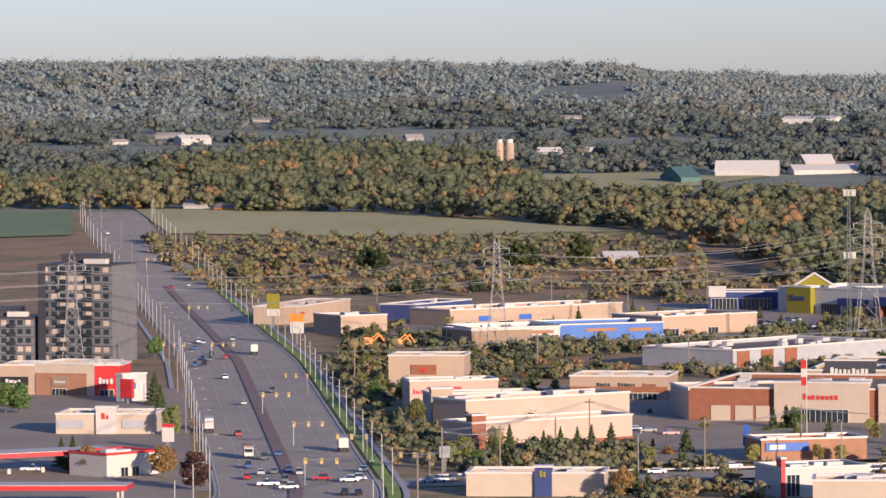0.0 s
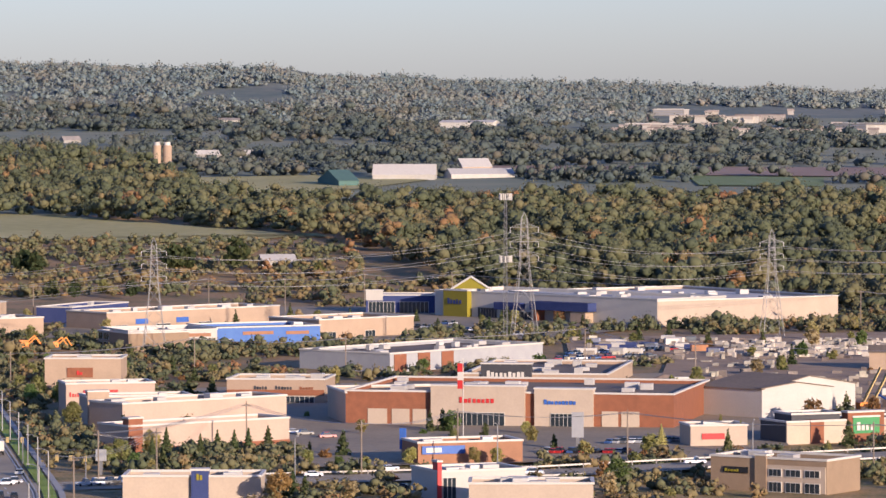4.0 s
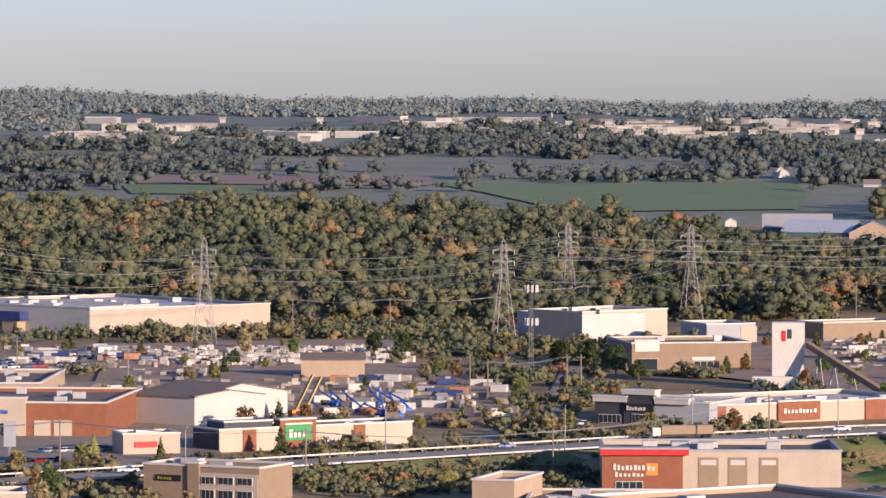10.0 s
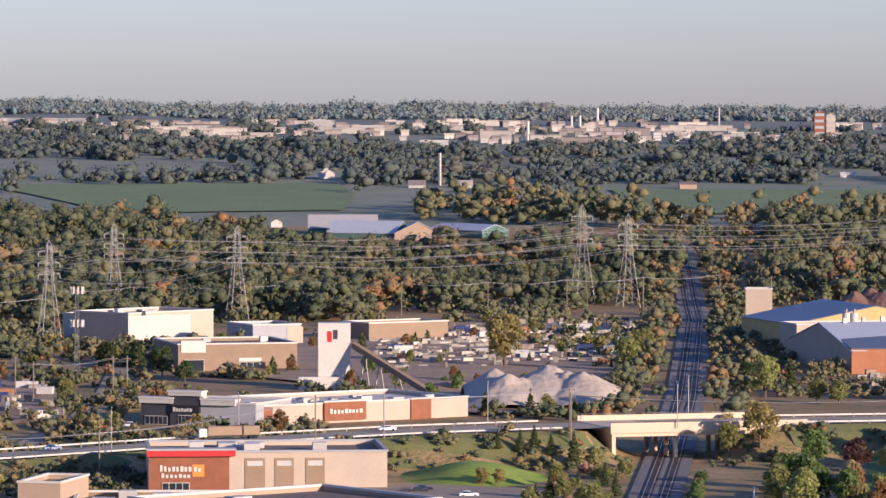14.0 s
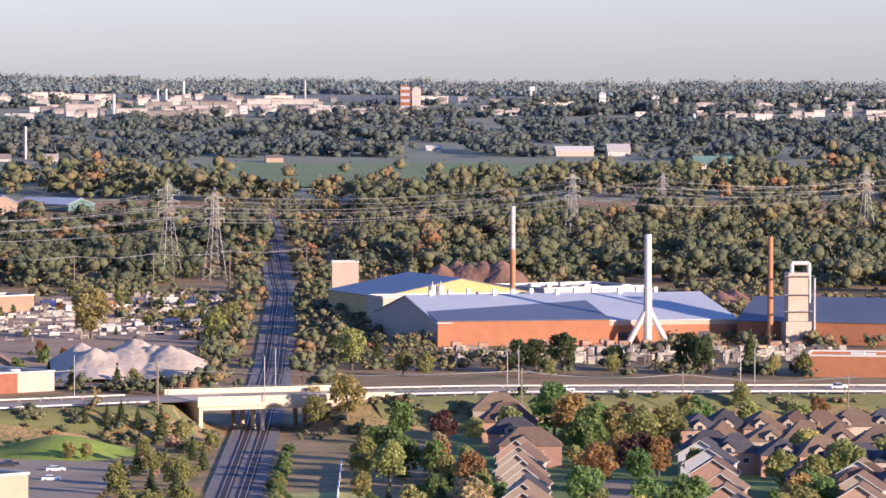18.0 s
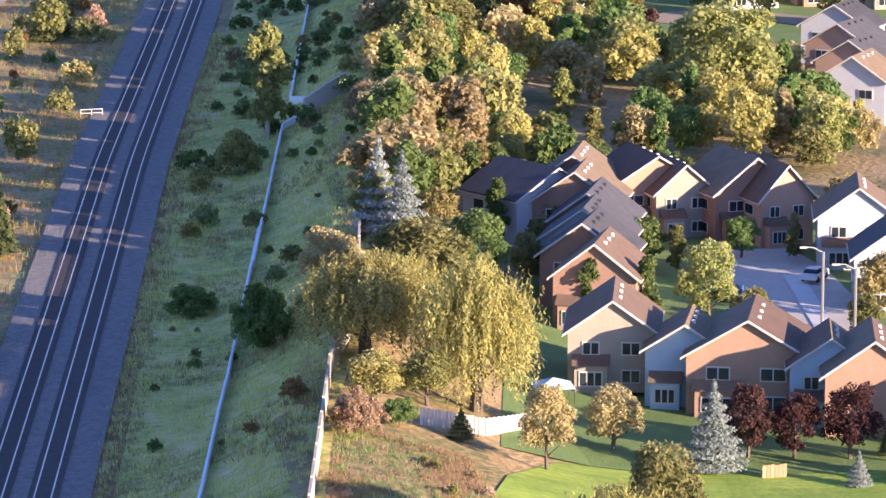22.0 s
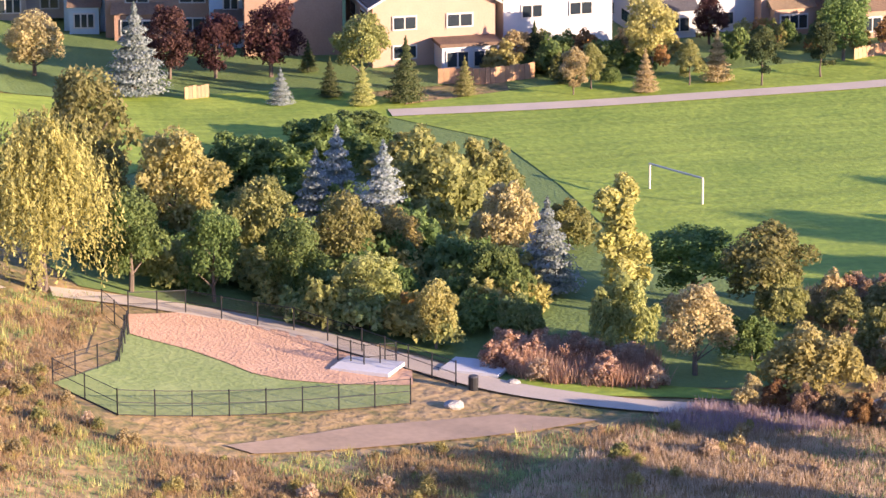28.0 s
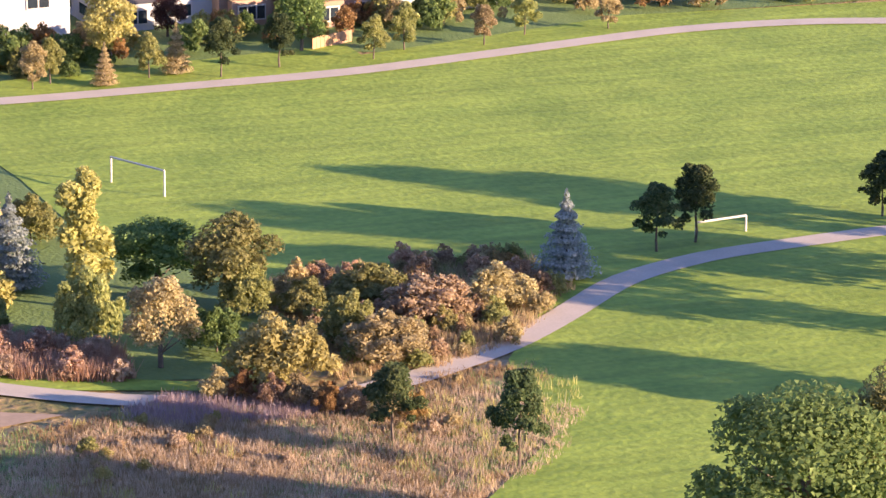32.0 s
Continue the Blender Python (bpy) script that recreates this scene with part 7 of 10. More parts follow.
pole_line([(-276.0, 947.9), (-278.4, 1025.7), (-290.4, 1018.0), (-280.7, 1121.8), (-235.6, 1054.7), (-222.2, 1105.0), (-179.7, 1107.3), (-115.4, 1077.8), (-56.3, 1083.3), (-4.76, 1126.0), (59.7, 1145.5), (59.8, 1142.4), (155.6, 1165.4), (199.3, 1172.6), (243.9, 1174.1), (291.2, 1160.6)], 13)
pole_line([(-355.5, 1029.0), (-398.9, 1147.8), (-453.6, 1297.8), (-503.1, 1431.3), (-564.1, 1595.5), (-660.0, 1850.3), (-761.2, 2111.9), (-819.5, 2256.6), (-895.9, 2434.2), (-956.5, 2579.4)], 14)
pole_line([(-524.7, 1745.4), (-472.4, 1824.1), (-440.9, 1829.0), (-419.0, 1882.3), (-382.0, 1888.1), (-192.4, 1749.9), (-154.7, 1753.3), (-114.9, 1778.3), (-119.7, 1860.6), (-83.5, 1885.0), (-6.52, 1935.1), (28.5, 1925.8), (65.7, 1936.0), (100.8, 1960.2), (135.5, 1983.1), (171.3, 2007.2), (192.0, 1985.1)], 15)
pole_line([(-411.7, 1344.8), (-376.9, 1436.4), (-327.9, 1444.6), (-261.1, 1518.8), (-206.7, 1406.9), (-210.7, 1434.4), (-99.8, 1416.5), (-92.4, 1390.1), (-69.4, 1419.2), (-65.0, 1419.7)], 12)


# ---- pylons ----
def pylon(x, y, h, turn=20, base=0.2):
    """Lattice tower with three pairs of arms."""
    e = thing("electricity_pylon", pose(x, y, gz(x, y), 0, 0, turn), "grey steel lattice pylon with three pairs of arms", "pylon", "pylons")
    w0, w1, w2 = h * base / 2, h * 0.035, h * 0.02
    lv = [0, 0.16, 0.30, 0.43, 0.54, 0.63, 0.71, 0.79, 0.87, 0.95]

    def half_w(f):
        return w0 + (w1 - w0) * f / 0.6 if f < 0.6 else w1 + (w2 - w1) * (f - 0.6) / 0.4
    for sx, sy in ((-1, -1), (1, -1), (1, 1), (-1, 1)):
        pts = [(sx * half_w(f), sy * half_w(f), h * f) for f in (0, 0.6, 0.95)]
        bars("leg", list(zip(pts, pts[1:])), 0.11, M_STEEL, e, n=4)
    for side in range(4):
        pr = []
        for a, b in zip(lv, lv[1:]):
            for f0, f1 in ((a, b), (b, a)):
                s0, s1 = ((-1, -1), (1, -1), (1, 1), (-1, 1))[side], ((1, -1), (1, 1), (-1, 1), (-1, -1))[side]
                pr.append(((s0[0] * half_w(f0), s0[1] * half_w(f0), h * f0), (s1[0] * half_w(f1), s1[1] * half_w(f1), h * f1)))
        bars("bracing", pr, 0.05, M_STEEL, e, n=3)
    bars("peak", [((w2, w2, h * 0.95), (0, 0, h)), ((-w2, w2, h * 0.95), (0, 0, h)), ((w2, -w2, h * 0.95), (0, 0, h)), ((-w2, -w2, h * 0.95), (0, 0, h))], 0.1, M_STEEL, e, n=4)
    for f in (0.66, 0.77, 0.88):
        for s in (-1, 1):
            bars("arm", [((0, 0, h * f), (s * h * 0.11, 0, h * f)), ((0, 0, h * f + h * 0.035), (s * h * 0.11, 0, h * f))], 0.09, M_STEEL, e, n=4)
            bars("insulator", [((s * h * 0.11, 0, h * f), (s * h * 0.11, 0, h * f - h * 0.04))], 0.1, M_SLAB, e, n=4)
    return e


def line_of(pyl):
    """Towers in a row and the cables between them."""
    tops = []
    for x, y, h in pyl:
        pylon(x, y, h)
        tops.append((x, y, gz(x, y), h))
    runs = []
    for f in (0.66, 0.77, 0.88):
        for s in (-1, 1):
            run = []
            for a, b in zip(tops, tops[1:]):
                c = math.cos(radians(20)) * s * 0.11
                n = math.sin(radians(20)) * s * 0.11
                run += sag((a[0] + c * a[3], a[1] + n * a[3], a[2] + a[3] * (f - 0.04)), (b[0] + c * b[3], b[1] + n * b[3], b[2] + b[3] * (f - 0.04)), 5.0, 14)
            runs.append(run)
    wires("transmission_cable", runs, 0.06, "sagging transmission cable between pylons")


line_of([(-900, 1180, 44), (-524.7, 1397.4, 40.2), (-421.2, 1549.3, 40.6), (-303.8, 1635.6, 47.9), (-217.6, 1676.8, 40.6), (-94.6, 1943.7, 39.4), (109.8, 2003.9, 45.7), (319.7, 2206.0, 37.6), (474.1, 2239.7, 37.2)])
line_of([(-108.7, 1726.4, 39.0), (-40.4, 1875.9, 40.4), (130.2, 2004.1, 41.5), (394.1, 2383.8, 27.2), (546.1, 2431.5, 28.0)])


def cell_tower(x, y, h):
    e = thing("mobile_phone_mast", pose(x, y, gz(x, y)), "slim lattice mast with clusters of white antennas", "mast")
    for sx, sy in ((-0.8, -0.5), (0.8, -0.5), (0, 0.9)):
        bars("leg", [((sx, sy, 0), (sx * 0.5, sy * 0.5, h))], 0.1, M_STEEL, e, n=4)
    pr = []
    for k in range(int(h / 2.2)):
        z = k * 2.2
        pr += [((-0.75, -0.48, z), (0.75, -0.48, z + 2.2)), ((0.75, -0.48, z), (0, 0.85, z + 2.2)), ((0, 0.85, z), (-0.75, -0.48, z + 2.2))]
    bars("bracing", pr, 0.05, M_STEEL, e, n=3)
    for z in (h - 2.2, h * 0.55):
        for k in range(9):
            a = 6.283 * k / 9
            block("antenna", (2.2 * math.cos(a) - 0.22, 2.2 * math.sin(a) - 0.15, z, 2.2 * math.cos(a) + 0.22, 2.2 * math.sin(a) + 0.15, z + 2.4), M_TRIM, e)
        bars("platform", [((2.2 * math.cos(6.283 * k / 9), 2.2 * math.sin(6.283 * k / 9), z + 0.6), (2.2 * math.cos(6.283 * (k + 1) / 9), 2.2 * math.sin(6.283 * (k + 1) / 9), z + 0.6)) for k in range(9)], 0.06, M_STEEL, e, n=4)


cell_tower(-305.7, 1609.0, 55.0)
cell_tower(-86.1, 1515.1, 29.5)

# ---- highway furniture ----
ISL = along_highway(-0.5, 12, 4)
ribbon("median", ISL, 3.2, M_ISLAND, 0.42, 12, "raised paved median of the highway", "median")
for off in (-half * 0.62, -half * 0.33, half * 0.36, half * 0.66):
    pts = along_highway(off, 12)
    bm = bmesh.new()
    for (x0, y0), (x1, y1) in list(zip(pts, pts[1:])):
        f = 0.45
        xb, yb = x0 + (x1 - x0) * f, y0 + (y1 - y0) * f
        vs = [bm.verts.new((cx + s * 0.14, cy, gz(cx, cy) + 0.27)) for cx, cy, s in ((x0, y0, -1), (x0, y0, 1), (xb, yb, 1), (xb, yb, -1))]
        bm.faces.new(vs)
    tagged(part("lane_marking", bm, M_PAINT), "dashed white lane line on the highway", "road marking", kind="structure")
for side in (-half + 0.6, half - 0.6):
    ribbon("edge_line", along_highway(side, 12), 0.25, M_PAINT, 0.27, 12, "white edge line of the highway", "road marking")
    ribbon("kerb", along_highway(side * 1.02 + (0.5 if side > 0 else -0.5), 12), 0.5, M_KERB, 0.4, 12, "concrete kerb of the highway", "kerb")
ribbon("pavement", along_highway(half + 6, 14), 1.5, M_KERB, 0.25, 12, "concrete pavement beside the highway", "pavement")
ribbon("pavement", along_highway(-half - 6, 14), 1.5, M_KERB, 0.25, 12, "concrete pavement on the shop side", "pavement")
ribbon("verge", along_highway(half + 3.2, 14), 3.0, M_LAWN, 0.22, 12, "mown grass verge", "lawn")


def signal(x, y, turn):
    e = thing("traffic_signal", pose(x, y, gz(x, y), 0, 0, turn), "yellow traffic signals on a steel mast arm", "traffic light", "traffic lights")
    bars("pole", [((0, 0, -0.2), (0, 0, 6.5))], 0.14, M_STEEL, e)
    bars("mast_arm", [((0, 0, 6.0), (8.0, 0, 6.4))], 0.1, M_STEEL, e)
    for q in (0.2, 4.0, 7.6):
        hd = block("signal_head", (q - 0.35, -0.3, 5.2, q + 0.35, 0.05, 6.6), M_MUSTARD, e)
        block("lens", (q - 0.18, -0.34, 6.05, q + 0.18, -0.303, 6.4), M_BLACK, hd)


for x, y, turn in [(-326.5, 1076.5, 180), (-319.8, 1004.2, 10), (-295.2, 1024.0, 170), (-401.6, 1222.1, 10), (-358.4, 1116.0, 10), (-414.2, 1304.2, 170), (-499.1, 1463.6, 10), (-594.4, 1715.2, 10), (-563.4, 1697.4, 170), (-753.8, 2112.2, 10), (-750.9, 2146.0, 170), (-515.7, 1461.1, 0)]:
    signal(x, y, turn)


def pylon_sign(x, y, w, h, turn, panels, label):
    e = thing("pylon_sign", pose(x, y, gz(x, y), 0, 0, turn), label, "sign")
    block("post", (-0.35, -0.35, 0, 0.35, 0.35, h * 0.45), M_STEEL, e)
    z = h * 0.35
    for m, f in panels:
        block("sign_panel", (-w / 2, -0.4, z, w / 2, 0.4, z + h * f - 0.06), m, e)
        z += h * f


pylon_sign(-546.8, 1678.3, 5, 13.3, 0, [(M_TRIM, 0.2), (M_YELLOW, 0.45)], "tall yellow and white roadside sign board")
pylon_sign(-501.4, 1566.7, 5, 11.9, 0, [(M_TRIM, 0.35), (M_ORANGES, 0.25)], "tall white and orange roadside sign board")
pylon_sign(-384.6, 1092.7, 3, 7.55, 0, [(M_TRIM, 0.5), (M_RED, 0.12)], "white petrol price sign with a red cap")
pylon_sign(-235.7, 1102.7, 1.6, 8.20, 0, [(M_SIGNBLUE, 0.65)], "slim blue sign pillar")
pylon_sign(-298.6, 1049.1, 2.5, 9.58, 0, [(M_GREY, 0.3)], "grey sign board on a post")
pylon_sign(-197.3, 1136.4, 3, 10.8, 0, [(M_GREY, 0.6)], "tall grey sign board on posts")

# ---- vehicles ----
M_TYRE = mat("tyre_rubber", (0.025, 0.025, 0.027), (0.018, 0.018, 0.019), scale=2)
PAINTS = [(mat("car_paint_" + n, c, [v * 0.9 for v in c], scale=0.5, rough=0.3), n) for n, c in (("white", (0.68, 0.68, 0.68)), ("black", (0.02, 0.02, 0.024)), ("silver", (0.38, 0.39, 0.40)), ("red", (0.38, 0.03, 0.03)), ("blue", (0.05, 0.10, 0.24)), ("grey", (0.12, 0.125, 0.13)))]


def taper(bm, x0, x1, w, z0, z1, dx0, dx1, dw):
    vs = [bm.verts.new(v) for v in ((x0, -w, z0), (x1, -w, z0), (x1, w, z0), (x0, w, z0), (x0 + dx0, -w + dw, z1), (x1 - dx1, -w + dw, z1), (x1 - dx1, w - dw, z1), (x0 + dx0, w - dw, z1))]
    for f in ((0, 3, 2, 1), (4, 5, 6, 7), (0, 1, 5, 4), (1, 2, 6, 5), (2, 3, 7, 6), (3, 0, 4, 7)):
        bm.faces.new([vs[i] for i in f])


def car(paint, word, kind):
    e = thing("car", pose(0, 0, 0), "%s %s parked or waiting on asphalt" % (word, kind), "car", "cars")
    bm = bmesh.new()
    L, roofz = (2.3, 1.45) if kind == "saloon" else (2.35, 1.75) if kind == "estate car" else (2.7, 1.85)
    taper(bm, -L, L, 0.9, 0.35, 0.95, 0.08, 0.1, 0.05)
    part("body", bm, paint, e)
    bm = bmesh.new()
    x0, x1 = (-1.6, 1.0) if kind != "pickup truck" else (-0.4, 1.2)
    taper(bm, x0, x1, 0.82, 0.953, roofz - 0.1, 0.45, 0.6, 0.14)
    part("glasshouse", bm, M_GLASS, e)
    bm = bmesh.new()
    taper(bm, x0 + 0.42, x1 - 0.56, 0.70, roofz - 0.097, roofz, 0.06, 0.06, 0.05)
    part("roof", bm, paint, e)
    for sx in (-1.4, 1.4):
        for sy in (-0.92, 0.72):
            w = bars("wheel", [((sx, sy, 0.33), (sx, sy + 0.2, 0.33))], 0.33, M_TYRE, e, n=10)
    return e


FLEET = [car(m, n, k) for k in ("saloon", "estate car", "pickup truck") for m, n in PAINTS]


def park(x, y, turn, which):
    c = copy_thing(FLEET[which % len(FLEET)], pose(x, y, gz(x, y) + 0.3, 0, 0, turn))
    return c


gc = rng(63)
# highway traffic
hw_dir = math.degrees(math.atan2(HW[2][1] - HW[1][1], HW[2][0] - HW[1][0]))
for k, (x, y) in enumerate([(-347.8, 1046.9), (-351.9, 1071.8), (-352.3, 1084.1), (-338.0, 1016.3), (-338.7, 1028.9), (-336.6, 1032.5), (-334.2, 1036.2), (-329.6, 1030.6), (-327.3, 999.7), (-319.8, 992.1), (-326.7, 1010.6), (-319.5, 1016.6), (-311.8, 1013.4), (-311.3, 1018.2), (-383.1, 1144.6), (-419.4, 1258.7), (-428.1, 1312.3), (-463.5, 1371.9), (-498.5, 1476.8), (-535.8, 1561.8), (-539.9, 1568.6), (-532.2, 1584.7), (-523.2, 1549.0), (-499.7, 1463.5), (-504.6, 1469.3), (-494.4, 1432.6), (-509.9, 1495.1), (-696.3, 2009.8), (-698.9, 1991.7), (-850.6, 2365.3), (-870.3, 2375.4), (-846.3, 2381.2), (-302.8, 980.6), (-299.7, 981.2), (-527.1, 1527.0), (-493.4, 1439.0)]):
    park(x, y, hw_dir + (90 if k in (8, 9, 11, 12, 13, 29) else 0) + gc.uniform(-4, 4), int(gc.integers(18)))


def lot(x0, y0, x1, y1, n, turn, keep=0.7):
    for i in range(n):
        if gc.random() < keep:
            f = i / max(1, n - 1)
            park(x0 + (x1 - x0) * f, y0 + (y1 - y0) * f, turn + gc.uniform(-3, 3), int(gc.integers(18)))


lot(-361.3, 1719.0, -324.7, 1691.5, 14, 80, 0.6)
lot(-363.0, 1749.0, -304.2, 1723.9, 18, 80, 0.55)
lot(-341.7, 1688.8, -302.0, 1663.1, 12, 80, 0.5)
lot(-203.1, 1126.3, -183.4, 1129.7, 14, 75, 0.8)
lot(-192.7, 1159.8, -176.2, 1168.4, 10, 75, 0.8)
lot(-282.1, 1179.6, -265.8, 1162.5, 5, 30, 0.5)
lot(-254.3, 1145.2, -203.6, 1154.0, 16, 70, 0.35)
lot(-75.4, 1252.9, -57.4, 1272.0, 9, 80, 0.9)
lot(-129.0, 1714.3, -108.1, 1724.3, 10, 60, 0.6)
lot(-273.5, 1550.2, -238.8, 1583.8, 20, 60, 0.7)
lot(-269.7, 1517.4, -242.3, 1541.8, 14, 40, 0.7)
lot(-399.4, 1024.0, -392.0, 1035.3, 4, 10, 0.7)
lot(-292.9, 1014.7, -281.1, 1026.6, 8, 40, 0.9)
for x, y, t_, w in [(-244.9, 1044.1, 20, 0), (-231.8, 1069.2, 20, 0), (-193.7, 1055.2, 20, 6), (-217.7, 1019.5, 90, 1), (-159.4, 1032.9, 60, 1), (-158.9, 1081.0, 20, 12), (-317.1, 1042.6, 100, 2), (19.6, 1057.1, 10, 1), (31.1, 1045.5, 5, 0), (29.4, 1020.9, 5, 0), (24.9, 950.8, 80, 13), (20.8, 1061.8, 5, 1), (83.7, 455.8, 60, 5), (84.2, 465.7, 60, 4), (95.1, 474.2, 60, 0), (147.6, 952.4, 60, 1), (120.3, 718.2, 60, 1)]:
    park(x, y, t_, w)
for x, dy, w in [(-140, 3, 1), (-68, 6, 4), (15, 5, 0), (170, -4, 0), (250, 4, 6), (330, -4, 2)]:
    p = road_pose(x, dy)
    c = copy_thing(FLEET[w], p @ pose(0, 0, 0.16))
for e_ in FLEET:
    for o in [*e_.children, e_]:
        bpy.data.objects.remove(o)


def truck(m, label, colour, L=11.0, h=3.8, cab=True):
    e = thing("lorry", m, label, "lorry")
    block("cargo_box", (-L / 2, -1.25, 1.1, L / 2 - 2.4, 1.25, h), colour, e, bevel=0.06)
    if cab:
        block("cab", (L / 2 - 2.2, -1.2, 0.7, L / 2, 1.2, 2.9), M_TRIM, e, bevel=0.15)
        block("windscreen", (L / 2 + 0.003, -1.0, 1.7, L / 2 + 0.03, 1.0, 2.6), M_GLASS, e)
    block("chassis", (-L / 2, -0.6, 0.6, L / 2 - 2.4, 0.6, 1.097), M_BLACK, e)
    for sx in (-L / 2 + 1, -L / 2 + 2.2, L / 2 - 1.2):
        for sy in (-1.2, 0.9):
            bars("wheel", [((sx, sy, 0.5), (sx, sy + 0.3, 0.5))], 0.5, M_TYRE, e, n=10)


truck(road_pose(-25, 6) @ pose(0, 0, 0.16, 0, 0, 180), "dump lorry with a long tan trailer on the overpass", M_TAUPE, 16, 3.4)
truck(pose(-340.3, 1100.8, 0.3, 0, 0, hw_dir), "white box lorry on the highway", M_TRIM, 8, 3.6)
truck(pose(-497.1, 1503.7, 0.3, 0, 0, hw_dir), "white delivery lorry on the highway", M_TRIM, 9, 3.6)
truck(pose(-396.1, 1158.5, 0.3, 0, 0, hw_dir), "pale box lorry beside the shops", M_UNIT, 12, 4.0)
truck(pose(-357.5, 1076.0, 0.3, 0, 0, hw_dir + 180), "tan dump lorry waiting at the signals", M_TAUPE, 9, 3.2)
truck(pose(-189.9, 1248.6, 0.3, 0, 0, 10), "white trailer behind the toy store", M_TRIM, 10, 3.8, False)
truck(pose(20.2, 887.7, 0.3, 0, 0, 70), "white box lorry in the warehouse yard", M_TRIM, 8, 3.6)

# ---- brick works beside the railway ----
M_BLUEROOF = mat("blue_grey_metal_roof", (0.5, 0.525, 0.545), (0.42, 0.45, 0.475), scale=0.03, fine=0.4, rough=0.55, metal=0.1)
M_DKROOF = mat("dark_blue_metal_roof", (0.12, 0.135, 0.165), (0.09, 0.1, 0.13), scale=0.03, fine=0.4, rough=0.4)
M_RUST = mat("rusty_steel", (0.42, 0.20, 0.10), (0.30, 0.14, 0.075), scale=0.6, fine=3)
M_WORKS = mat("works_orange_brick", (0.37, 0.155, 0.078), (0.29, 0.122, 0.062), scale=0.3, fine=3)
M_SPOIL = mat("red_brown_clay", (0.26, 0.14, 0.09), (0.19, 0.105, 0.07), scale=0.1, fine=0.8)
M_PILE = mat("pale_crushed_stone", (0.56, 0.46, 0.35), (0.43, 0.35, 0.265), scale=0.08, fine=0.9, bump=0.6)


def shed_hall(x, y, yaw, w, d, hw, hr, wall, roof, label, ridge="x", base=None, name="works_hall"):
    """A long hall with a low pitched roof; ridge along x or y."""
    e = thing(name, pose(x, y, gz(x, y) - 0.3, 0, 0, yaw), label, "building")
    if ridge == "y":
        part("wall", gable_mesh(w, d, hw, hr), wall, e)
        for s in (0, 1):
            part("roof", roof_slab(w, d, hw, hr, s, 0.4, 0.25), roof, e)
    else:
        bm = gable_mesh(d, w, hw, hr)
        bmesh.ops.transform(bm, matrix=pose(0, d, 0, 0, 0, -90), verts=bm.verts[:])
        part("wall", bm, wall, e)
        for s in (0, 1):
            bm = roof_slab(d, w, hw, hr, s, 0.4, 0.25)
            bmesh.ops.transform(bm, matrix=pose(0, d, 0, 0, 0, -90), verts=bm.verts[:])
            part("roof", bm, roof, e)
    if base:
        block("brick_base", (-0.1, -0.15, 0, w + 0.1, -0.004, base[0]), base[1], e)
    return e


ww = 102.3
hall = shed_hall(174.5, 1521.3, 9.7, 107.8, 80, 8.10, 7.5, M_CREAM, M_BLUEROOF, "wide brick works hall with a blue-grey metal roof", "x", (6.56, M_WORKS))
for k in range(10):
    block("loading_door", (6 + k * ww * 0.095, -0.22, 0, 10.5 + k * ww * 0.095, -0.16, 4.2), M_WORKS if k % 3 else M_DARK, hall)
for k in range(12):
    block("roof_vent", (8 + k * ww * 0.075, 38 + (k % 3) * 3, 8.10 + 6.6, 9.4 + k * ww * 0.075, 39.4 + (k % 3) * 3, 8.10 + 9.4), M_UNIT, hall)
shed_hall(164.9, 1609.9, -83.8, 89.2, 60, 8.76, 6.5, M_WORKS, M_DKROOF, "side gable of the brick works", "y", (5.79, M_WORKS))
shed_hall(169.8, 1672.7, 13.2, 65.8, 60, 9.58, 6.39, M_MUSTARD, M_DKROOF, "mustard-clad hall with a wide low gable", "y")
store(161.5, 1635.6, -77.5, 19.0, 60, 12.1, M_CREAM, "cream end block of the works", units=2, seed=70)
shed_hall(279.6, 1532.9, -22.2, 83.6, 60, 7.81, 7, M_WORKS, M_DKROOF, "dark-roofed extension of the works", "x", (4.5, M_WORKS))
store(268.5, 1358.5, -15.6, 53.2, 25, 6.59, M_WORKS, "low brick office of the works", units=5, seed=71, roof=M_WROOF)
store(248.3, 1791.6, 23.8, 48.4, 40, 6.79, M_GREY, "flat-roofed rear hall of the works", units=10, seed=72)


def stack(x, y, h, r, m1, m2, split, label, legs=False):
    e = thing("chimney_stack", pose(x, y, gz(x, y)), label, "chimney")
    bars("lower_shaft", [((0, 0, -0.2), (0, 0, h * split))], r * 1.15, m1, e, n=14)
    bars("upper_shaft", [((0, 0, h * split), (0, 0, h))], r, m2, e, n=14)
    for f in (0.25, 0.5, 0.75):
        bars("collar", [((0, 0, h * f), (0, 0, h * f + 0.4))], r * 1.3, m1, e, n=14)
    if legs:
        for s in (-1, 1):
            bars("brace_duct", [((s * r * 5.5, 0, 0), (s * 0.2, 0, h * 0.33))], r * 0.8, m2, e, n=10)


stack(247.1, 1525.5, 37.7, 1.26, M_TRIM, M_TRIM, 0.5, "tall white steel chimney with two sloping ducts", True)
stack(222.0, 1688.5, 42.6, 0.90, M_RUST, M_TRIM, 0.62, "white chimney above a rusty braced base")
stack(289.0, 1522.4, 36.9, 0.89, M_RUST, M_RUST, 0.5, "rust-streaked ringed steel chimney")


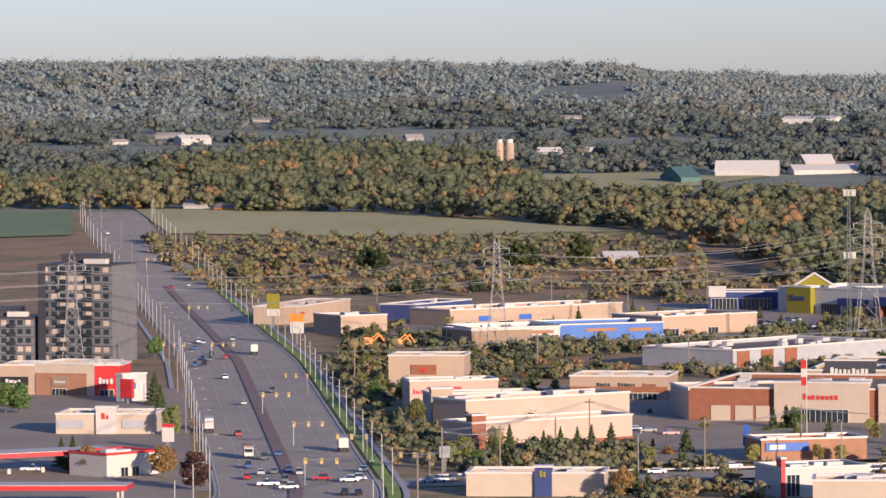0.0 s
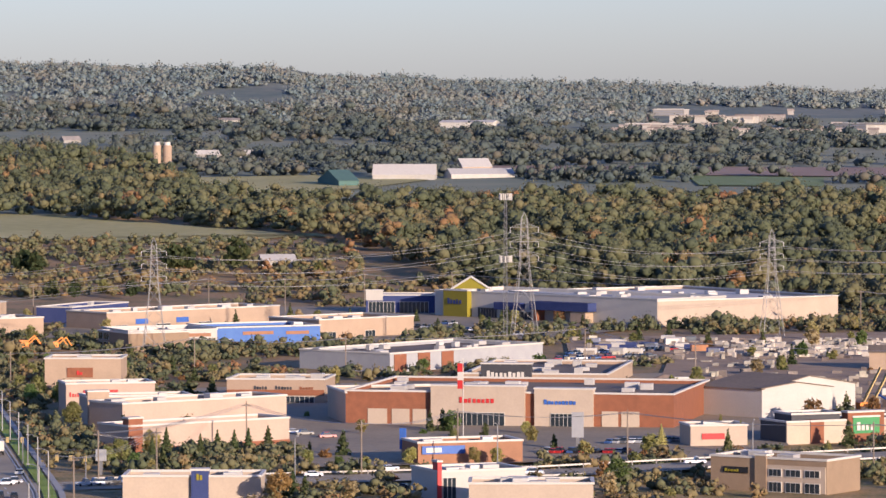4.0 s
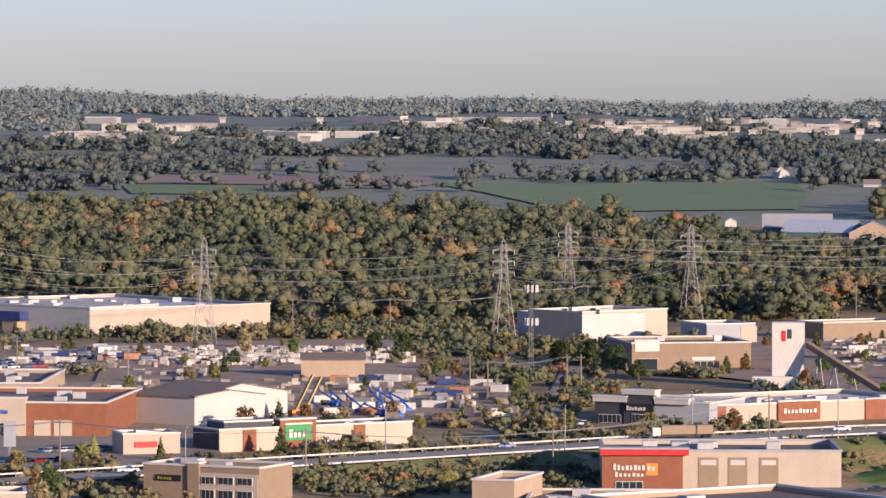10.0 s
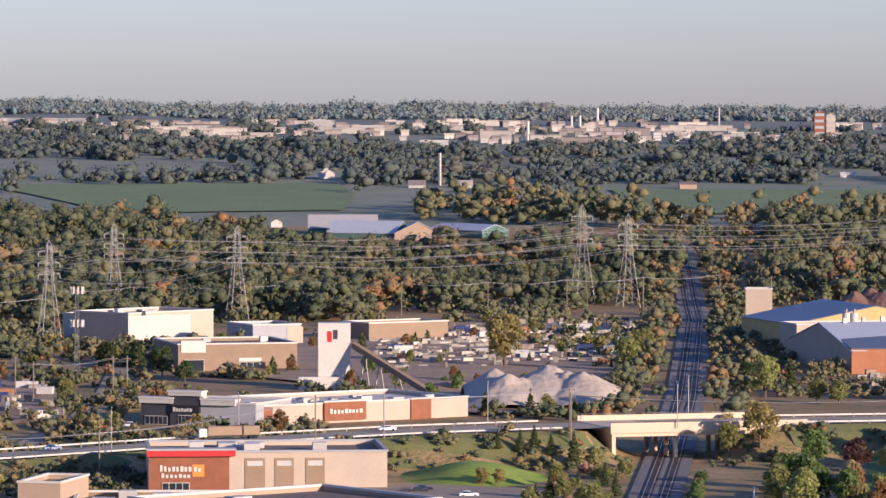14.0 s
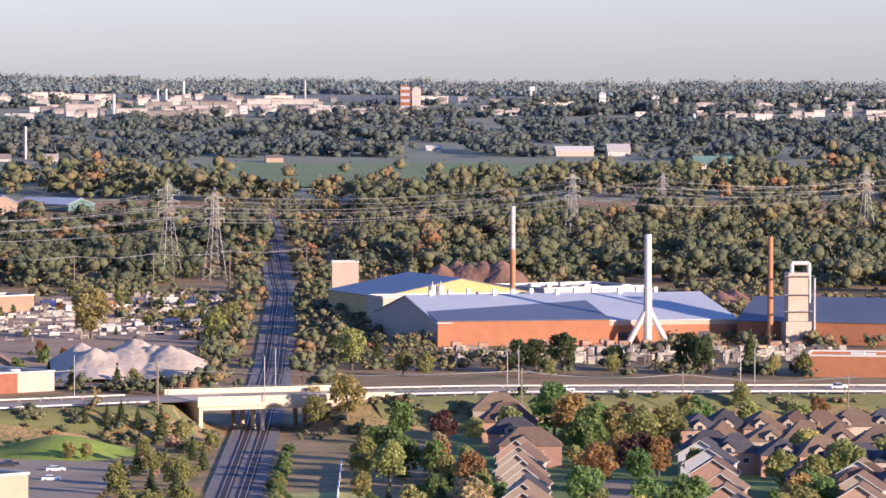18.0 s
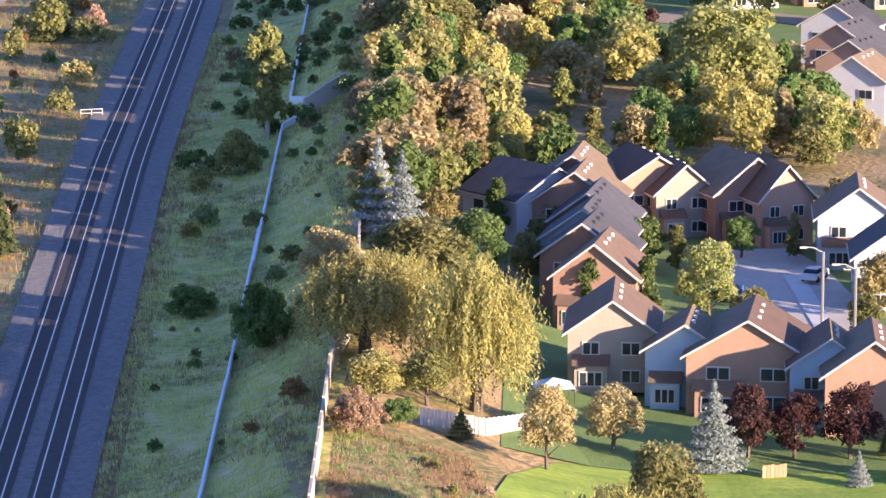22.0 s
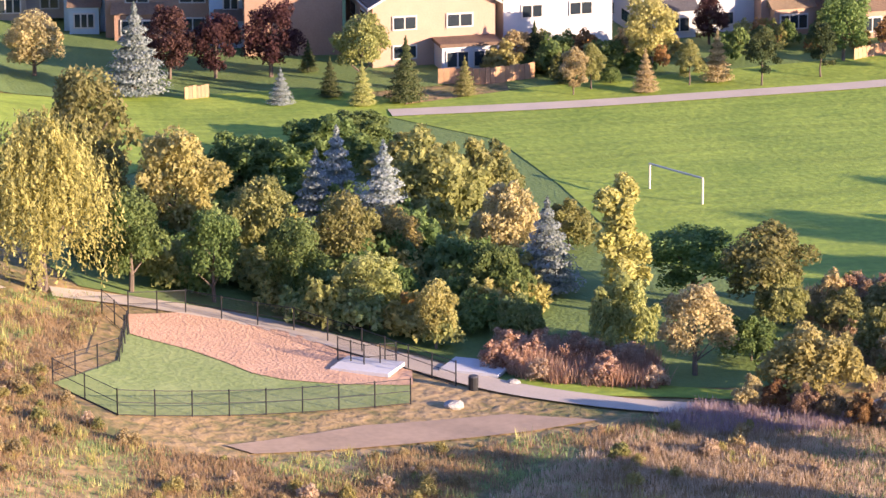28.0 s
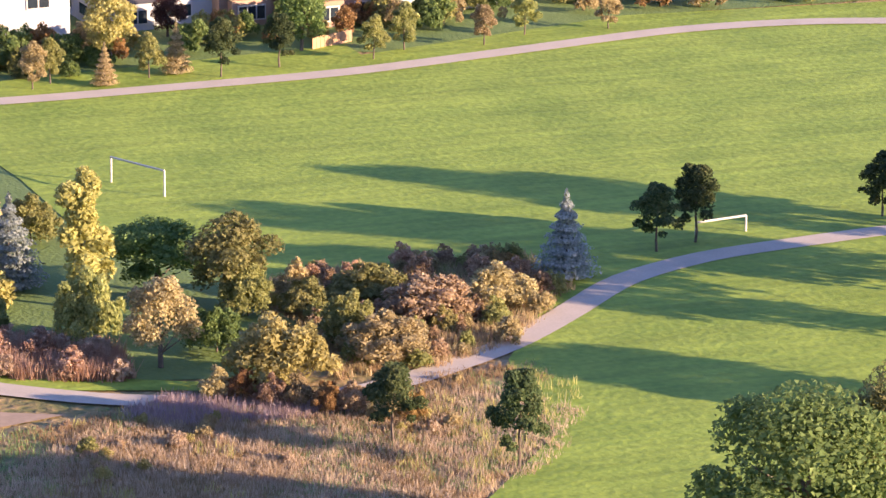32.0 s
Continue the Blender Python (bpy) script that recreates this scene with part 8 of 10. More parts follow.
def scrubber(x, y, h):
    e = thing("gas_scrubber", pose(x, y, gz(x, y)), "cream filter tower with pipes and platforms", "plant")
    w = h * 0.16
    block("base_hopper", (-w, -w, 0, w, w, h * 0.28), M_CREAM, e)
    block("tower", (-w * 0.8, -w * 0.8, h * 0.283, w * 0.8, w * 0.8, h * 0.86), M_CREAM, e)
    bars("top_pipe", [((-w * 0.4, 0, h * 0.86), (-w * 0.4, 0, h * 0.97)), ((-w * 0.4, 0, h * 0.97), (w * 0.9, 0, h * 0.97)), ((w * 0.9, 0, h * 0.97), (w * 0.9, 0, h * 0.5))], w * 0.16, M_UNIT, e, n=8)
    for f in (0.4, 0.6, 0.82):
        block("platform", (-w * 1.15, -w * 1.15, h * f, w * 1.15, -w * 0.81, h * f + 0.2), M_STEEL, e)
    bars("pipe", [((w * 1.1, -w, 0), (w * 1.1, -w, h * 0.8))], w * 0.12, M_STEEL, e, n=8)


scrubber(298.1, 1521.7, 28.7)
for x, y in [(179.3, 1580.8), (182.1, 1580.6)]:
    e_ = thing("silo", pose(x, y, gz(x, y)), "white steel silo with a domed top", "silo")
    bars("shell", [((0, 0, 0), (0, 0, 17.9))], 1.39, M_TRIM, e_, n=14)
    bars("cap", [((0, 0, 17.9), (0, 0, 19.3))], 0.40, M_STEEL, e_, n=8)
store(169.9, 1866.2, -3.8, 11.0, 12, 14.5, M_CREAM, "old batching house beside the track", units=0, seed=73, name="batching_house", side=M_RUST)
gy = rng(99)
M_CRATE = mat("brick_pallets", (0.36, 0.22, 0.15), (0.26, 0.17, 0.12), scale=0.5, spread=0.35)
M_BAG = mat("white_bagged_stone", (0.33, 0.3, 0.26), (0.24, 0.22, 0.19), scale=0.5, spread=0.2)
M_COIL = mat("coloured_yard_goods", (0.20, 0.22, 0.25), (0.14, 0.15, 0.17), scale=0.5, spread=0.6)


def stack_proto(m, label, w, d, h, tiers):
    e = thing("pallet_stack", pose(0, 0, 0), label, "pallets", "stacks in the yards")
    for k in range(tiers):
        o = 0.08 * ((k * 5) % 3 - 1)
        block("pallet", (-w / 2 + o, -d / 2, h * k / tiers, w / 2 + o, d / 2, h * (k + 1) / tiers - 0.07), m, e)
    return e


def yard_of(protos, spots, names):
    for x, y in spots:
        p = protos[int(gy.integers(len(protos)))]
        copy_thing(p, pose(x, y, gz(x, y) + 0.2, 0, 0, gy.uniform(-20, 20)))


P_BRICK = [stack_proto(M_CRATE, "stack of brick pallets in the works yard", 3.2, 3, h, 2) for h in (1.8, 2.8)]
P_BAG = [stack_proto(M_BAG, "stack of white bagged stone on pallets", 2.0, 1.8, h, 2) for h in (1.4, 2.3)]
P_JUNK = [stack_proto(m, lab, w, d, h, 1) for m, lab, w, d, h in ((M_COIL, "dark crate of yard goods on gravel", 4, 2.4, 2.2), (M_BAG, "pale tarpaulin-covered load on gravel", 6, 2.4, 1.5), (M_RUST, "rusty steel container on gravel", 6, 2.4, 2.5), (M_NAVY, "dark blue container in the yard", 6, 2.4, 2.3), (M_TRIM, "white trailer parked in the yard", 7, 2.4, 2.4), (M_UNIT, "grey cabin in the yard", 5, 3, 2.6))]


def quad_spots(n, a, b, c, d):
    out = []
    for _ in range(n):
        u, v = gy.random(), gy.random()
        out.append(tuple((a[i] * (1 - u) + b[i] * u) * (1 - v) + (d[i] * (1 - u) + c[i] * u) * v for i in (0, 1)))
    return out


yard_of(P_BRICK, quad_spots(40, (172.4, 1490.1), (290.8, 1481.2), (296.8, 1512.1), (174.6, 1508.6)), "")
yard_of(P_BAG, quad_spots(36, (-218.5, 1548.2), (-168.9, 1562.8), (-177.3, 1640.1), (-226.6, 1620.8)), "")
yard_of(P_BAG, quad_spots(14, (-212.9, 1481.6), (-192.3, 1483.5), (-194.7, 1501.9), (-215.5, 1500.0)), "")
yard_of(P_JUNK, quad_spots(32, (-135.9, 1287.4), (-81.7, 1303.9), (-92.4, 1445.3), (-148.3, 1475.4)), "")
yard_of(P_JUNK, quad_spots(24, (-266.9, 1553.9), (-221.8, 1558.0), (-236.0, 1657.4), (-277.9, 1642.2)), "")
yard_of(P_JUNK, quad_spots(28, (16.7, 1548.2), (99.3, 1599.7), (127.4, 1863.8), (17.1, 1794.1)), "")
yard_of(P_BAG, quad_spots(16, (67.1, 1752.0), (122.7, 1795.4), (123.5, 1912.2), (42.1, 1911.1)), "")
yard_of(P_JUNK, quad_spots(12, (-199.0, 1293.1), (-176.3, 1272.3), (-191.4, 1381.0), (-212.8, 1406.1)), "")
for e_ in P_BRICK + P_BAG + P_JUNK:
    for o in [*e_.children, e_]:
        bpy.data.objects.remove(o)


def heap(name, x, y, rx, ry, h, m, label, seed, peaks=5):
    """A heap of loose stone or earth: tipped cones that run into one another along a crest."""
    g = rng(seed)
    n = 64
    cr = [(-0.62 + 1.24 * (i + g.uniform(-0.2, 0.2)) / max(1, peaks - 1), g.uniform(-0.25, 0.25), g.uniform(0.72, 1.0)) for i in range(peaks)]
    V, F = [], []
    for j in range(n + 1):
        for i in range(n + 1):
            u, v = i / n * 2 - 1, j / n * 2 - 1
            uu, vv = u + 0.05 * noise.noise((u * 4, v * 4, seed)), v + 0.05 * noise.noise((u * 4, v * 4, seed + 9))
            top = max(c[2] - 1.05 * math.hypot(uu - c[0], (vv - c[1]) * 0.8) for c in cr)
            skirt = 0.78 * (1 - (u * u + v * v) ** 0.8)
            z = h * max(0.0, top, skirt) * (1 + 0.05 * noise.noise((u * 15, v * 15, seed)))
            V.append((x + u * rx, y + v * ry, gz(x + u * rx, y + v * ry) - 0.3 + z))
    for j in range(n):
        for i in range(n):
            a = j * (n + 1) + i
            F.append((a, a + 1, a + n + 2, a + n + 1))
    ob = raw(name, V, F, m)
    tagged(ob, label, "heap")


heap("gravel_heap", 63.8, 1374.4, 24.6, 34, 12.2, M_PILE, "big pale heap of crushed stone", 5, 8)
heap("clay_heap", 233.2, 1911.1, 21.7, 30, 14.9, M_SPOIL, "red-brown clay heap behind the works", 6, 4)
heap("clay_heap", 314.6, 1765.0, 13.5, 30, 8.08, M_SPOIL, "low bank of red clay", 7, 3)
heap("earth_heap", -207.5, 1406.6, 14, 9, 4, M_DIRT, "brown earth heap in the yard", 8, 3)
heap("earth_heap", 49.9, 1442.1, 22, 12, 3.5, M_GRAVEL, "low bank of gravel beside the plant", 9, 4)

# ---- concrete plant and nearby sheds ----
pl = thing("batching_tower", pose(-5.20, 1441.5, -0.2, 0, 0, 0), "tall white concrete batching tower with a small red mark", "plant")
tw = 10.3
th = 21.3
block("tower", (0, 0, 0, tw, tw * 0.9, th), M_TRIM, pl)
block("mark", (tw * 0.28, -0.1, th * 0.72, tw * 0.42, -0.004, th * 0.88), M_RED, pl)
block("mark", (tw * 0.46, -0.1, th * 0.76, tw * 0.6, -0.004, th * 0.9), M_DARK, pl)
block("low_house", (-tw * 0.6, -3, 0, tw * 0.9, -0.15, th * 0.2), M_TRIM, pl)
cvx, cvy = 6.17, 1441.7
cwx, cwy = 29.3, 1408.7
cv = thing("conveyor", pose(cvx, cvy, 0), "long inclined conveyor gallery on trestles", "conveyor")
ctop = 14.1
bars("gallery", [((0, 0, ctop), (cwx - cvx, cwy - cvy, 1.2))], 1.3, M_TAUPE, cv, n=4)
for f in (0.15, 0.35, 0.6):
    px_, py_, pz_ = (cwx - cvx) * f, (cwy - cvy) * f, ctop + (1.2 - ctop) * f
    bars("trestle", [((px_ - 1.5, py_ - 1, 0), (px_, py_, pz_)), ((px_ + 1.5, py_ + 1, 0), (px_, py_, pz_))], 0.22, M_STEEL, cv, n=5)
store(-105.4, 1758.2, -50.7, 42.3, 30, 9.56, M_WHITE, "white two-storey office with strip windows", units=2, seed=80, roof=M_WROOF, glass=[(4, 13, 6.5, 7.6, 4), (16, 24, 6.5, 7.6, 3)])
store(-78.6, 1725.5, 46.7, 46.0, 30, 10.9, M_CREAM, "cream showroom beside the white office", units=4, seed=81, roof=M_WROOF, glass=[(2, 6, 0.4, 9, 1), (11, 13, 1, 8, 0), (16, 20, 0.4, 6, 1)], panels=[(7, 9, 0, 12, M_DARK, 0.3)])
store(-53.1, 1537.7, 14.1, 41.6, 40, 9.25, M_TAUPE, "brown workshop with a white sign and roller doors", units=2, seed=82, panels=[(1, 9.5, 6.6, 10.2, M_TRIM, 0.3), (21, 29, 3.4, 4.6, M_TRIM, 0.3)], glass=[(2, 9, 0.2, 4.2, 0), (21.5, 28.5, 0.2, 3.2, 2)])
store(-30.7, 1702.0, 24.3, 19.8, 25, 7.67, M_GREY, "grey shed with pale end wall", units=1, seed=83, panels=[(14, 20.5, 0, 7, M_CREAM, 0.2)])
shed_hall(-160.3, 1483.4, 5.2, 20.9, 14, 6.35, 1.87, M_BEIGE, M_ROOF, "cream yard shed with a grey pitched roof", "x")
shed_hall(-175.8, 1272.3, -56.1, 17.7, 22, 8.93, 1.5, M_WHITE, M_ROOF, "gable side of the big white shed", "x", name="big_shed")
shed_hall(-166.0, 1257.6, 56.3, 40.5, 24, 8.61, 3.0, M_WHITE, M_ROOF, "big white steel shed with a shallow roof", "y", name="big_shed")
store(13.2, 1730.7, 34.3, 37.3, 18, 6.95, M_TAUPE, "grey arched storage shelter", units=0, seed=84)
store(-228.5, 1086.6, 28.3, 27.0, 14, 5.87, M_ORANGE, "low brick restaurant with a blue sign band", units=4, seed=85, panels=[(1, 12, 3.2, 5.2, M_SIGNBLUE, 0.4), (2, 6, 3.6, 4.8, M_TRIM, 0.5)])
store(-17.6, 880.5, 36.7, 48.9, 40, 12.0, M_BEIGE, "tan warehouse beside the railway", units=3, seed=86)
store(-58.8, 1012.8, 0.4, 68.5, 30, 2.04, M_TAUPE, "low flat roof of a shopping block with vents", units=12, seed=87)
store(-61.8, 1019.8, 76.6, 22.4, 10, 5.94, M_BEIGE, "stepped beige parapet of a shopping block", units=0, seed=88)
store(-170.9, 1154.5, 22.0, 15.1, 12, 5.85, M_CREAM, "coffee shop with a red sign", units=3, seed=89, panels=[(3, 9, 2.5, 4, M_RED, 0.3)])

# lifting booms parked in the yard
for k, (x, y) in enumerate(quad_spots(14, (-141.2, 1291.5), (-107.2, 1294.6), (-111.8, 1349.6), (-145.5, 1346.5))):
    e_ = thing("boom_lift", pose(x, y, gz(x, y) + 0.25, 0, 0, 100 + 12 * (k % 5)), "blue boom lift parked in the yard", "machine", "boom lifts")
    block("base", (-1.6, -1.1, 0.4, 1.6, 1.1, 1.4), M_SIGNBLUE, e_)
    bars("boom", [((-1.2, 0, 1.5), (7.5, 0, 5.6 - k % 3))], 0.3, M_SIGNBLUE, e_, n=4)
    for sx in (-1.1, 1.1):
        for sy in (-1.15, 0.85):
            bars("wheel", [((sx, sy, 0.45), (sx, sy + 0.3, 0.45))], 0.45, M_TYRE, e_, n=8)
for x, y in [(-142.0, 1298.4), (-138.8, 1291.7)]:
    e_ = thing("crane", pose(x, y, gz(x, y) + 0.25, 0, 0, 40), "orange lattice crane boom in the yard", "machine")
    block("body", (-2, -1.3, 0.4, 2, 1.3, 2.2), M_ORANGES, e_)
    bars("boom", [((0, -0.5, 2.2), (6, -0.3, 12)), ((0, 0.5, 2.2), (6, 0.3, 12))], 0.25, M_MUSTARD, e_, n=4)
for x, y in [(-470.0, 1552.9), (-461.0, 1554.4), (-459.4, 1554.5), (-473.8, 1563.3)]:
    e_ = thing("excavator", pose(x, y, gz(x, y) + 0.2, 0, 0, 30), "orange excavator on bare ground", "machine")
    block("track_unit", (-2, -1.4, 0, 2, 1.4, 0.9), M_BLACK, e_)
    block("cab", (-1.6, -1.2, 0.91, 1.2, 1.2, 2.9), M_ORANGES, e_, bevel=0.1)
    bars("arm", [((1.0, 0, 1.8), (4.2, 0, 4.4)), ((4.2, 0, 4.4), (6.2, 0, 1.4))], 0.28, M_ORANGES, e_, n=4)
fl = thing("flag_pole", pose(-226.1, 1131.4, 0), "white flag pole with a red and white flag", "flag")
bars("pole", [((0, 0, 0), (0, 0, 23.9))], 0.12, M_TRIM, fl)
zt = 23.9
for k, (m_, a_, b_) in enumerate(((M_RED, 0, 0.33), (M_TRIM, 0.335, 0.66), (M_RED, 0.665, 1.0))):
    block("flag_stripe", (0.15 - 1.6, -0.05, zt - 1.2 - 6.5 * b_, 0.15, 0.05, zt - 1.2 - 6.5 * a_), m_, fl)

# ---- farms and town on the plain ----
M_FARWALL = mat("far_pale_walls", (0.409, 0.384, 0.347), (0.322, 0.304, 0.273), scale=0.05, spread=0.2)
M_FARROOF = mat("far_roofs", (0.30, 0.25, 0.22), (0.20, 0.18, 0.17), scale=0.05, spread=0.3)


BARNS = [(-859, 3169, 16), (-14, 4232, 20), (440, 4102, 14)]


def barn(x, y, yaw, w, d, hw, hr, wall, roof, label, ridge="x"):
    BARNS.append((x, y, w))
    return shed_hall(x, y, yaw, w, d, hw, hr, wall, roof, label, ridge, name="barn")


for x, y in [(-859.0, 3169.3), (-851.2, 3168.9)]:
    e_ = thing("grain_silo", pose(x, y, gz(x, y) - 0.5), "tall tan grain silo with a domed cap", "silo")
    r_ = 3.28
    bars("shell", [((0, 0, 0), (0, 0, 19.7))], r_, M_BEIGE, e_, n=16)
    bars("dome", [((0, 0, 19.7), (0, 0, 22.2))], r_ * 0.75, M_UNIT, e_, n=16)
barn(-857.2, 3125.2, -3.1, 22.2, 10, 4.86, 2, M_DARK, M_ROOF, "dark farm building below the silos")
barn(-672.6, 3048.5, 8.2, 43.2, 22, 3.91, 7.04, M_FARWALL, M_TRIM, "long white barn with a bright roof")
barn(-621.6, 3070.7, 29.5, 46.4, 16, 3.15, 3.93, M_FARWALL, M_UNIT, "grey farm sheds in a row")
barn(-637.8, 3191.6, 42.6, 24.7, 12, 3.27, 5.72, M_BEIGE, M_UNIT, "tall tan barn with a grey roof")
barn(-698.4, 2993.3, -59.4, 46.5, 14, 3.07, 6.91, M_TEAL, M_TEAL, "green metal barn with white trim", "y")
for k in range(6):
    barn(-896.9, 3421.0, 2, 9.73, 8, 2.65, 3.09, M_FARWALL, M_TRIM, "row of low white poultry sheds").location.x += k * 9.95
barn(-1263.0, 3630.1, 47.8, 29.0, 14, 5.76, 3, M_FARWALL, M_TRIM, "white farm shed in the trees")
barn(-1341.5, 3784.5, -6.5, 25.0, 10, 3.51, 2, M_FARWALL, M_FARROOF, "low farm shed in the trees")
barn(-1331.9, 3648.9, 45.8, 15.0, 8, 2.91, 2, M_FARWALL, M_FARROOF, "small pale farm shed")
barn(-1086.4, 3706.5, 42.0, 16.1, 8, 2.90, 3, M_FARWALL, M_FARROOF, "small white farmhouse in the trees")
barn(-530.8, 2154.1, 24.7, 17.0, 10, 3.88, 3, M_FARWALL, M_UNIT, "white site office in the scrub")
barn(-1045.5, 2695.7, -39.0, 32.2, 10, 4.33, 4.33, M_FARWALL, M_FARROOF, "white farmhouse beside the highway", "y")
barn(-893.9, 2629.3, -0.2, 11.7, 8, 1.73, 2, M_ORANGES, M_FARROOF, "orange-brown cottage at the wood's edge")
barn(-918.5, 2642.1, -0.3, 14.8, 8, 2.80, 3, M_FARWALL, M_FARROOF, "small cottage at the wood's edge")
# riding halls and houses in the middle distance
barn(-14.5, 2522.7, 0.6, 38.5, 26, 4.42, 6.94, M_TEAL, M_UNIT, "big hall with a pale metal roof", "x")
barn(-4.38, 2500.9, -23.0, 40.5, 24, 3.14, 6.28, M_TEAL, M_BLUEROOF, "long low riding hall with a blue-grey roof", "x")
barn(32.9, 2479.7, 0.6, 25.4, 26, 3.72, 6.20, M_BEIGE, M_UNIT, "tan gable end of the riding hall", "y")
barn(52.4, 2523.5, -48.3, 43.5, 20, 3.77, 3.14, M_TEAL, M_BLUEROOF, "lower green-grey hall beside it", "x")
barn(-36.5, 2602.5, 0.7, 6.51, 8, 3.25, 1.95, M_TRIM, M_FARROOF, "small white house in the trees", "y")
barn(-11.8, 3232.6, 0.8, 12.1, 12, 4.04, 4.04, M_TRIM, M_UNIT, "white gabled barn on the field edge", "y")
barn(194.5, 2678.0, 0.7, 11.7, 9, 3.36, 2.01, M_TRIM, M_FARROOF, "white farmhouse with a brown roof", "x")
barn(235.2, 3080.2, 0.8, 11.6, 9, 3.48, 1.54, M_BEIGE, M_FARROOF, "tan farm shed at the tree line", "x")
barn(50.6, 3094.3, 0.8, 11.6, 8, 2.32, 3, M_FARWALL, M_FARROOF, "low farmhouse among trees", "x")
barn(83.5, 3094.7, 0.8, 10.8, 8, 2.32, 3, M_FARWALL, M_FARROOF, "low farm cottage among trees", "x")
barn(447.5, 3169.8, -0.1, 27.0, 14, 4.00, 3.20, M_CREAM, M_TRIM, "long pale barn beyond the field", "x")
barn(484.6, 3169.8, -0.1, 16.1, 12, 4.01, 4.81, M_FARWALL, M_UNIT, "grey barn beyond the field", "x")
barn(512.2, 2954.5, 27.9, 32.7, 14, 4.53, 5.28, M_TRIM, M_TEAL, "white farm building with a green roof", "x")
barn(365.3, 3260.4, 0.0, 11.1, 8, 2.05, 2, M_TRIM, M_TRIM, "pair of small white sheds", "x")
barn(-79.4, 2405.7, 0.6, 24.1, 10, 1.51, 1.5, M_FARWALL, M_UNIT, "row of parked trailers at the wood's edge", "x")
barn(-834.4, 4066.2, -8.5, 51.9, 20, 5.18, 2, M_TRIM, M_TRIM, "long white distribution shed far off", "x")
barn(-1361.9, 4121.0, 8.7, 17.0, 14, 2.71, 2, M_FARWALL, M_FARROOF, "far pale farm shed on the slope", "x")
barn(-1078.7, 4185.5, 21.1, 25.6, 14, 2.16, 2, M_FARWALL, M_FARROOF, "far pale greenhouse on the plain", "x")


def far_tower(x, y, w, h, label, m=None):
    e = thing("far_tower", pose(x, y, gz(x, y) - 1), label, "building")
    block("wall", (-w / 2, -w / 3, 0, w / 2, w / 3, h), m or M_FARWALL, e)
    for k in range(max(3, int(h / 5))):
        block("window_band", (-w * 0.44, -w / 3 - 0.25, 2.5 + k * h / max(3, int(h / 5)), w * 0.44, -w / 3 - 0.01, 2.5 + (k + 0.45) * h / max(3, int(h / 5))), M_GREY, e)
    block("roof_plant", (-w * 0.2, -w * 0.15, h, w * 0.2, w * 0.15, h + h * 0.06), m or M_FARWALL, e)


far_tower(-14.3, 4232.1, 24.3, 11.6, "broad cream hotel block in the far town")
far_tower(439.8, 4102.3, 9.28, 22.7, "brown twin tower block far off", M_BRICK)
far_tower(450.2, 4102.6, 8.25, 20.6, "pale twin tower block far off", M_CREAM)
far_tower(182.8, 3840.1, 14.4, 7.69, "tan apartment block in the far town", M_BEIGE)
far_tower(285.5, 4002.1, 7.02, 7.52, "white apartment block in the far town", M_TRIM)
far_tower(252.2, 4029.5, 22.2, 6.06, "wide pale block in the far town", M_CREAM)
far_tower(691.7, 4230.0, 6.43, 9.64, "white slab block far off", M_TRIM)
far_tower(640.8, 4228.3, 6.41, 12.8, "grey elevator tower far off", M_UNIT)
for x, y, h, m_ in [(256.5, 4415.2, 17.7, M_TRIM), (228.9, 4372.5, 10.9, M_UNIT), (237.2, 4374.3, 11.0, M_UNIT), (170.9, 4000.1, 17.0, M_TRIM), (365.6, 4303.5, 20.5, M_STEEL), (-226.3, 4320.4, 13.0, M_STEEL), (72.7, 3128.2, 22.7, M_STEEL)]:
    e_ = thing("far_chimney", pose(x, y, gz(x, y)), "slim pale chimney or mast far off", "chimney")
    bars("shaft", [((0, 0, -1), (0, 0, h))], 1.3, m_, e_, n=8)
wt = thing("water_tower", pose(597.0, 4408.2, gz(597.0, 4408.2)), "white water tower with a wide tank", "water tower")
bars("column", [((0, 0, -1), (0, 0, 9))], 1.3, M_TRIM, wt, n=10)
bars("tank", [((0, 0, 9), (0, 0, 13))], 4.0, M_TRIM, wt, n=14)
# the town itself, small blocks past counting
gf = rng(17)
bm = bmesh.new()
bmr = bmesh.new()
for k in range(900):
    a = math.radians(gf.uniform(-9.5, 18))
    r = gf.uniform(3900, 4420)
    x, y = r * math.sin(a), r * math.cos(a)
    if noise.noise((x * 0.003, y * 0.012, 9.0)) < -0.05:
        continue
    big = gf.random() < 0.16
    w, d, h = (gf.uniform(20, 60), gf.uniform(10, 20), gf.uniform(3, 7)) if big else (gf.uniform(5, 10), gf.uniform(5, 9), gf.uniform(2.5, 5))
    z = gz(x, y) - 1
    box(bm, x, y, z, x + w, y + d, z + 1 + h)
    box(bmr, x - 0.5, y - 0.5, z + 1 + h + 0.01, x + w + 0.5, y + d + 0.5, z + 1 + h + (0.6 if big else 1.8))
tagged(part("far_town", bm, mat("far_town_walls", (0.434, 0.397, 0.353), (0.310, 0.279, 0.248), scale=0.02, island=0.45)), "scattered pale houses and sheds of the far town", "town", kind="stuff")
tagged(part("far_town_roofs", bmr, mat("far_town_roofs", (0.34, 0.28, 0.25), (0.24, 0.21, 0.20), scale=0.02, island=0.5)), "roofs of the far town", "town", kind="stuff")
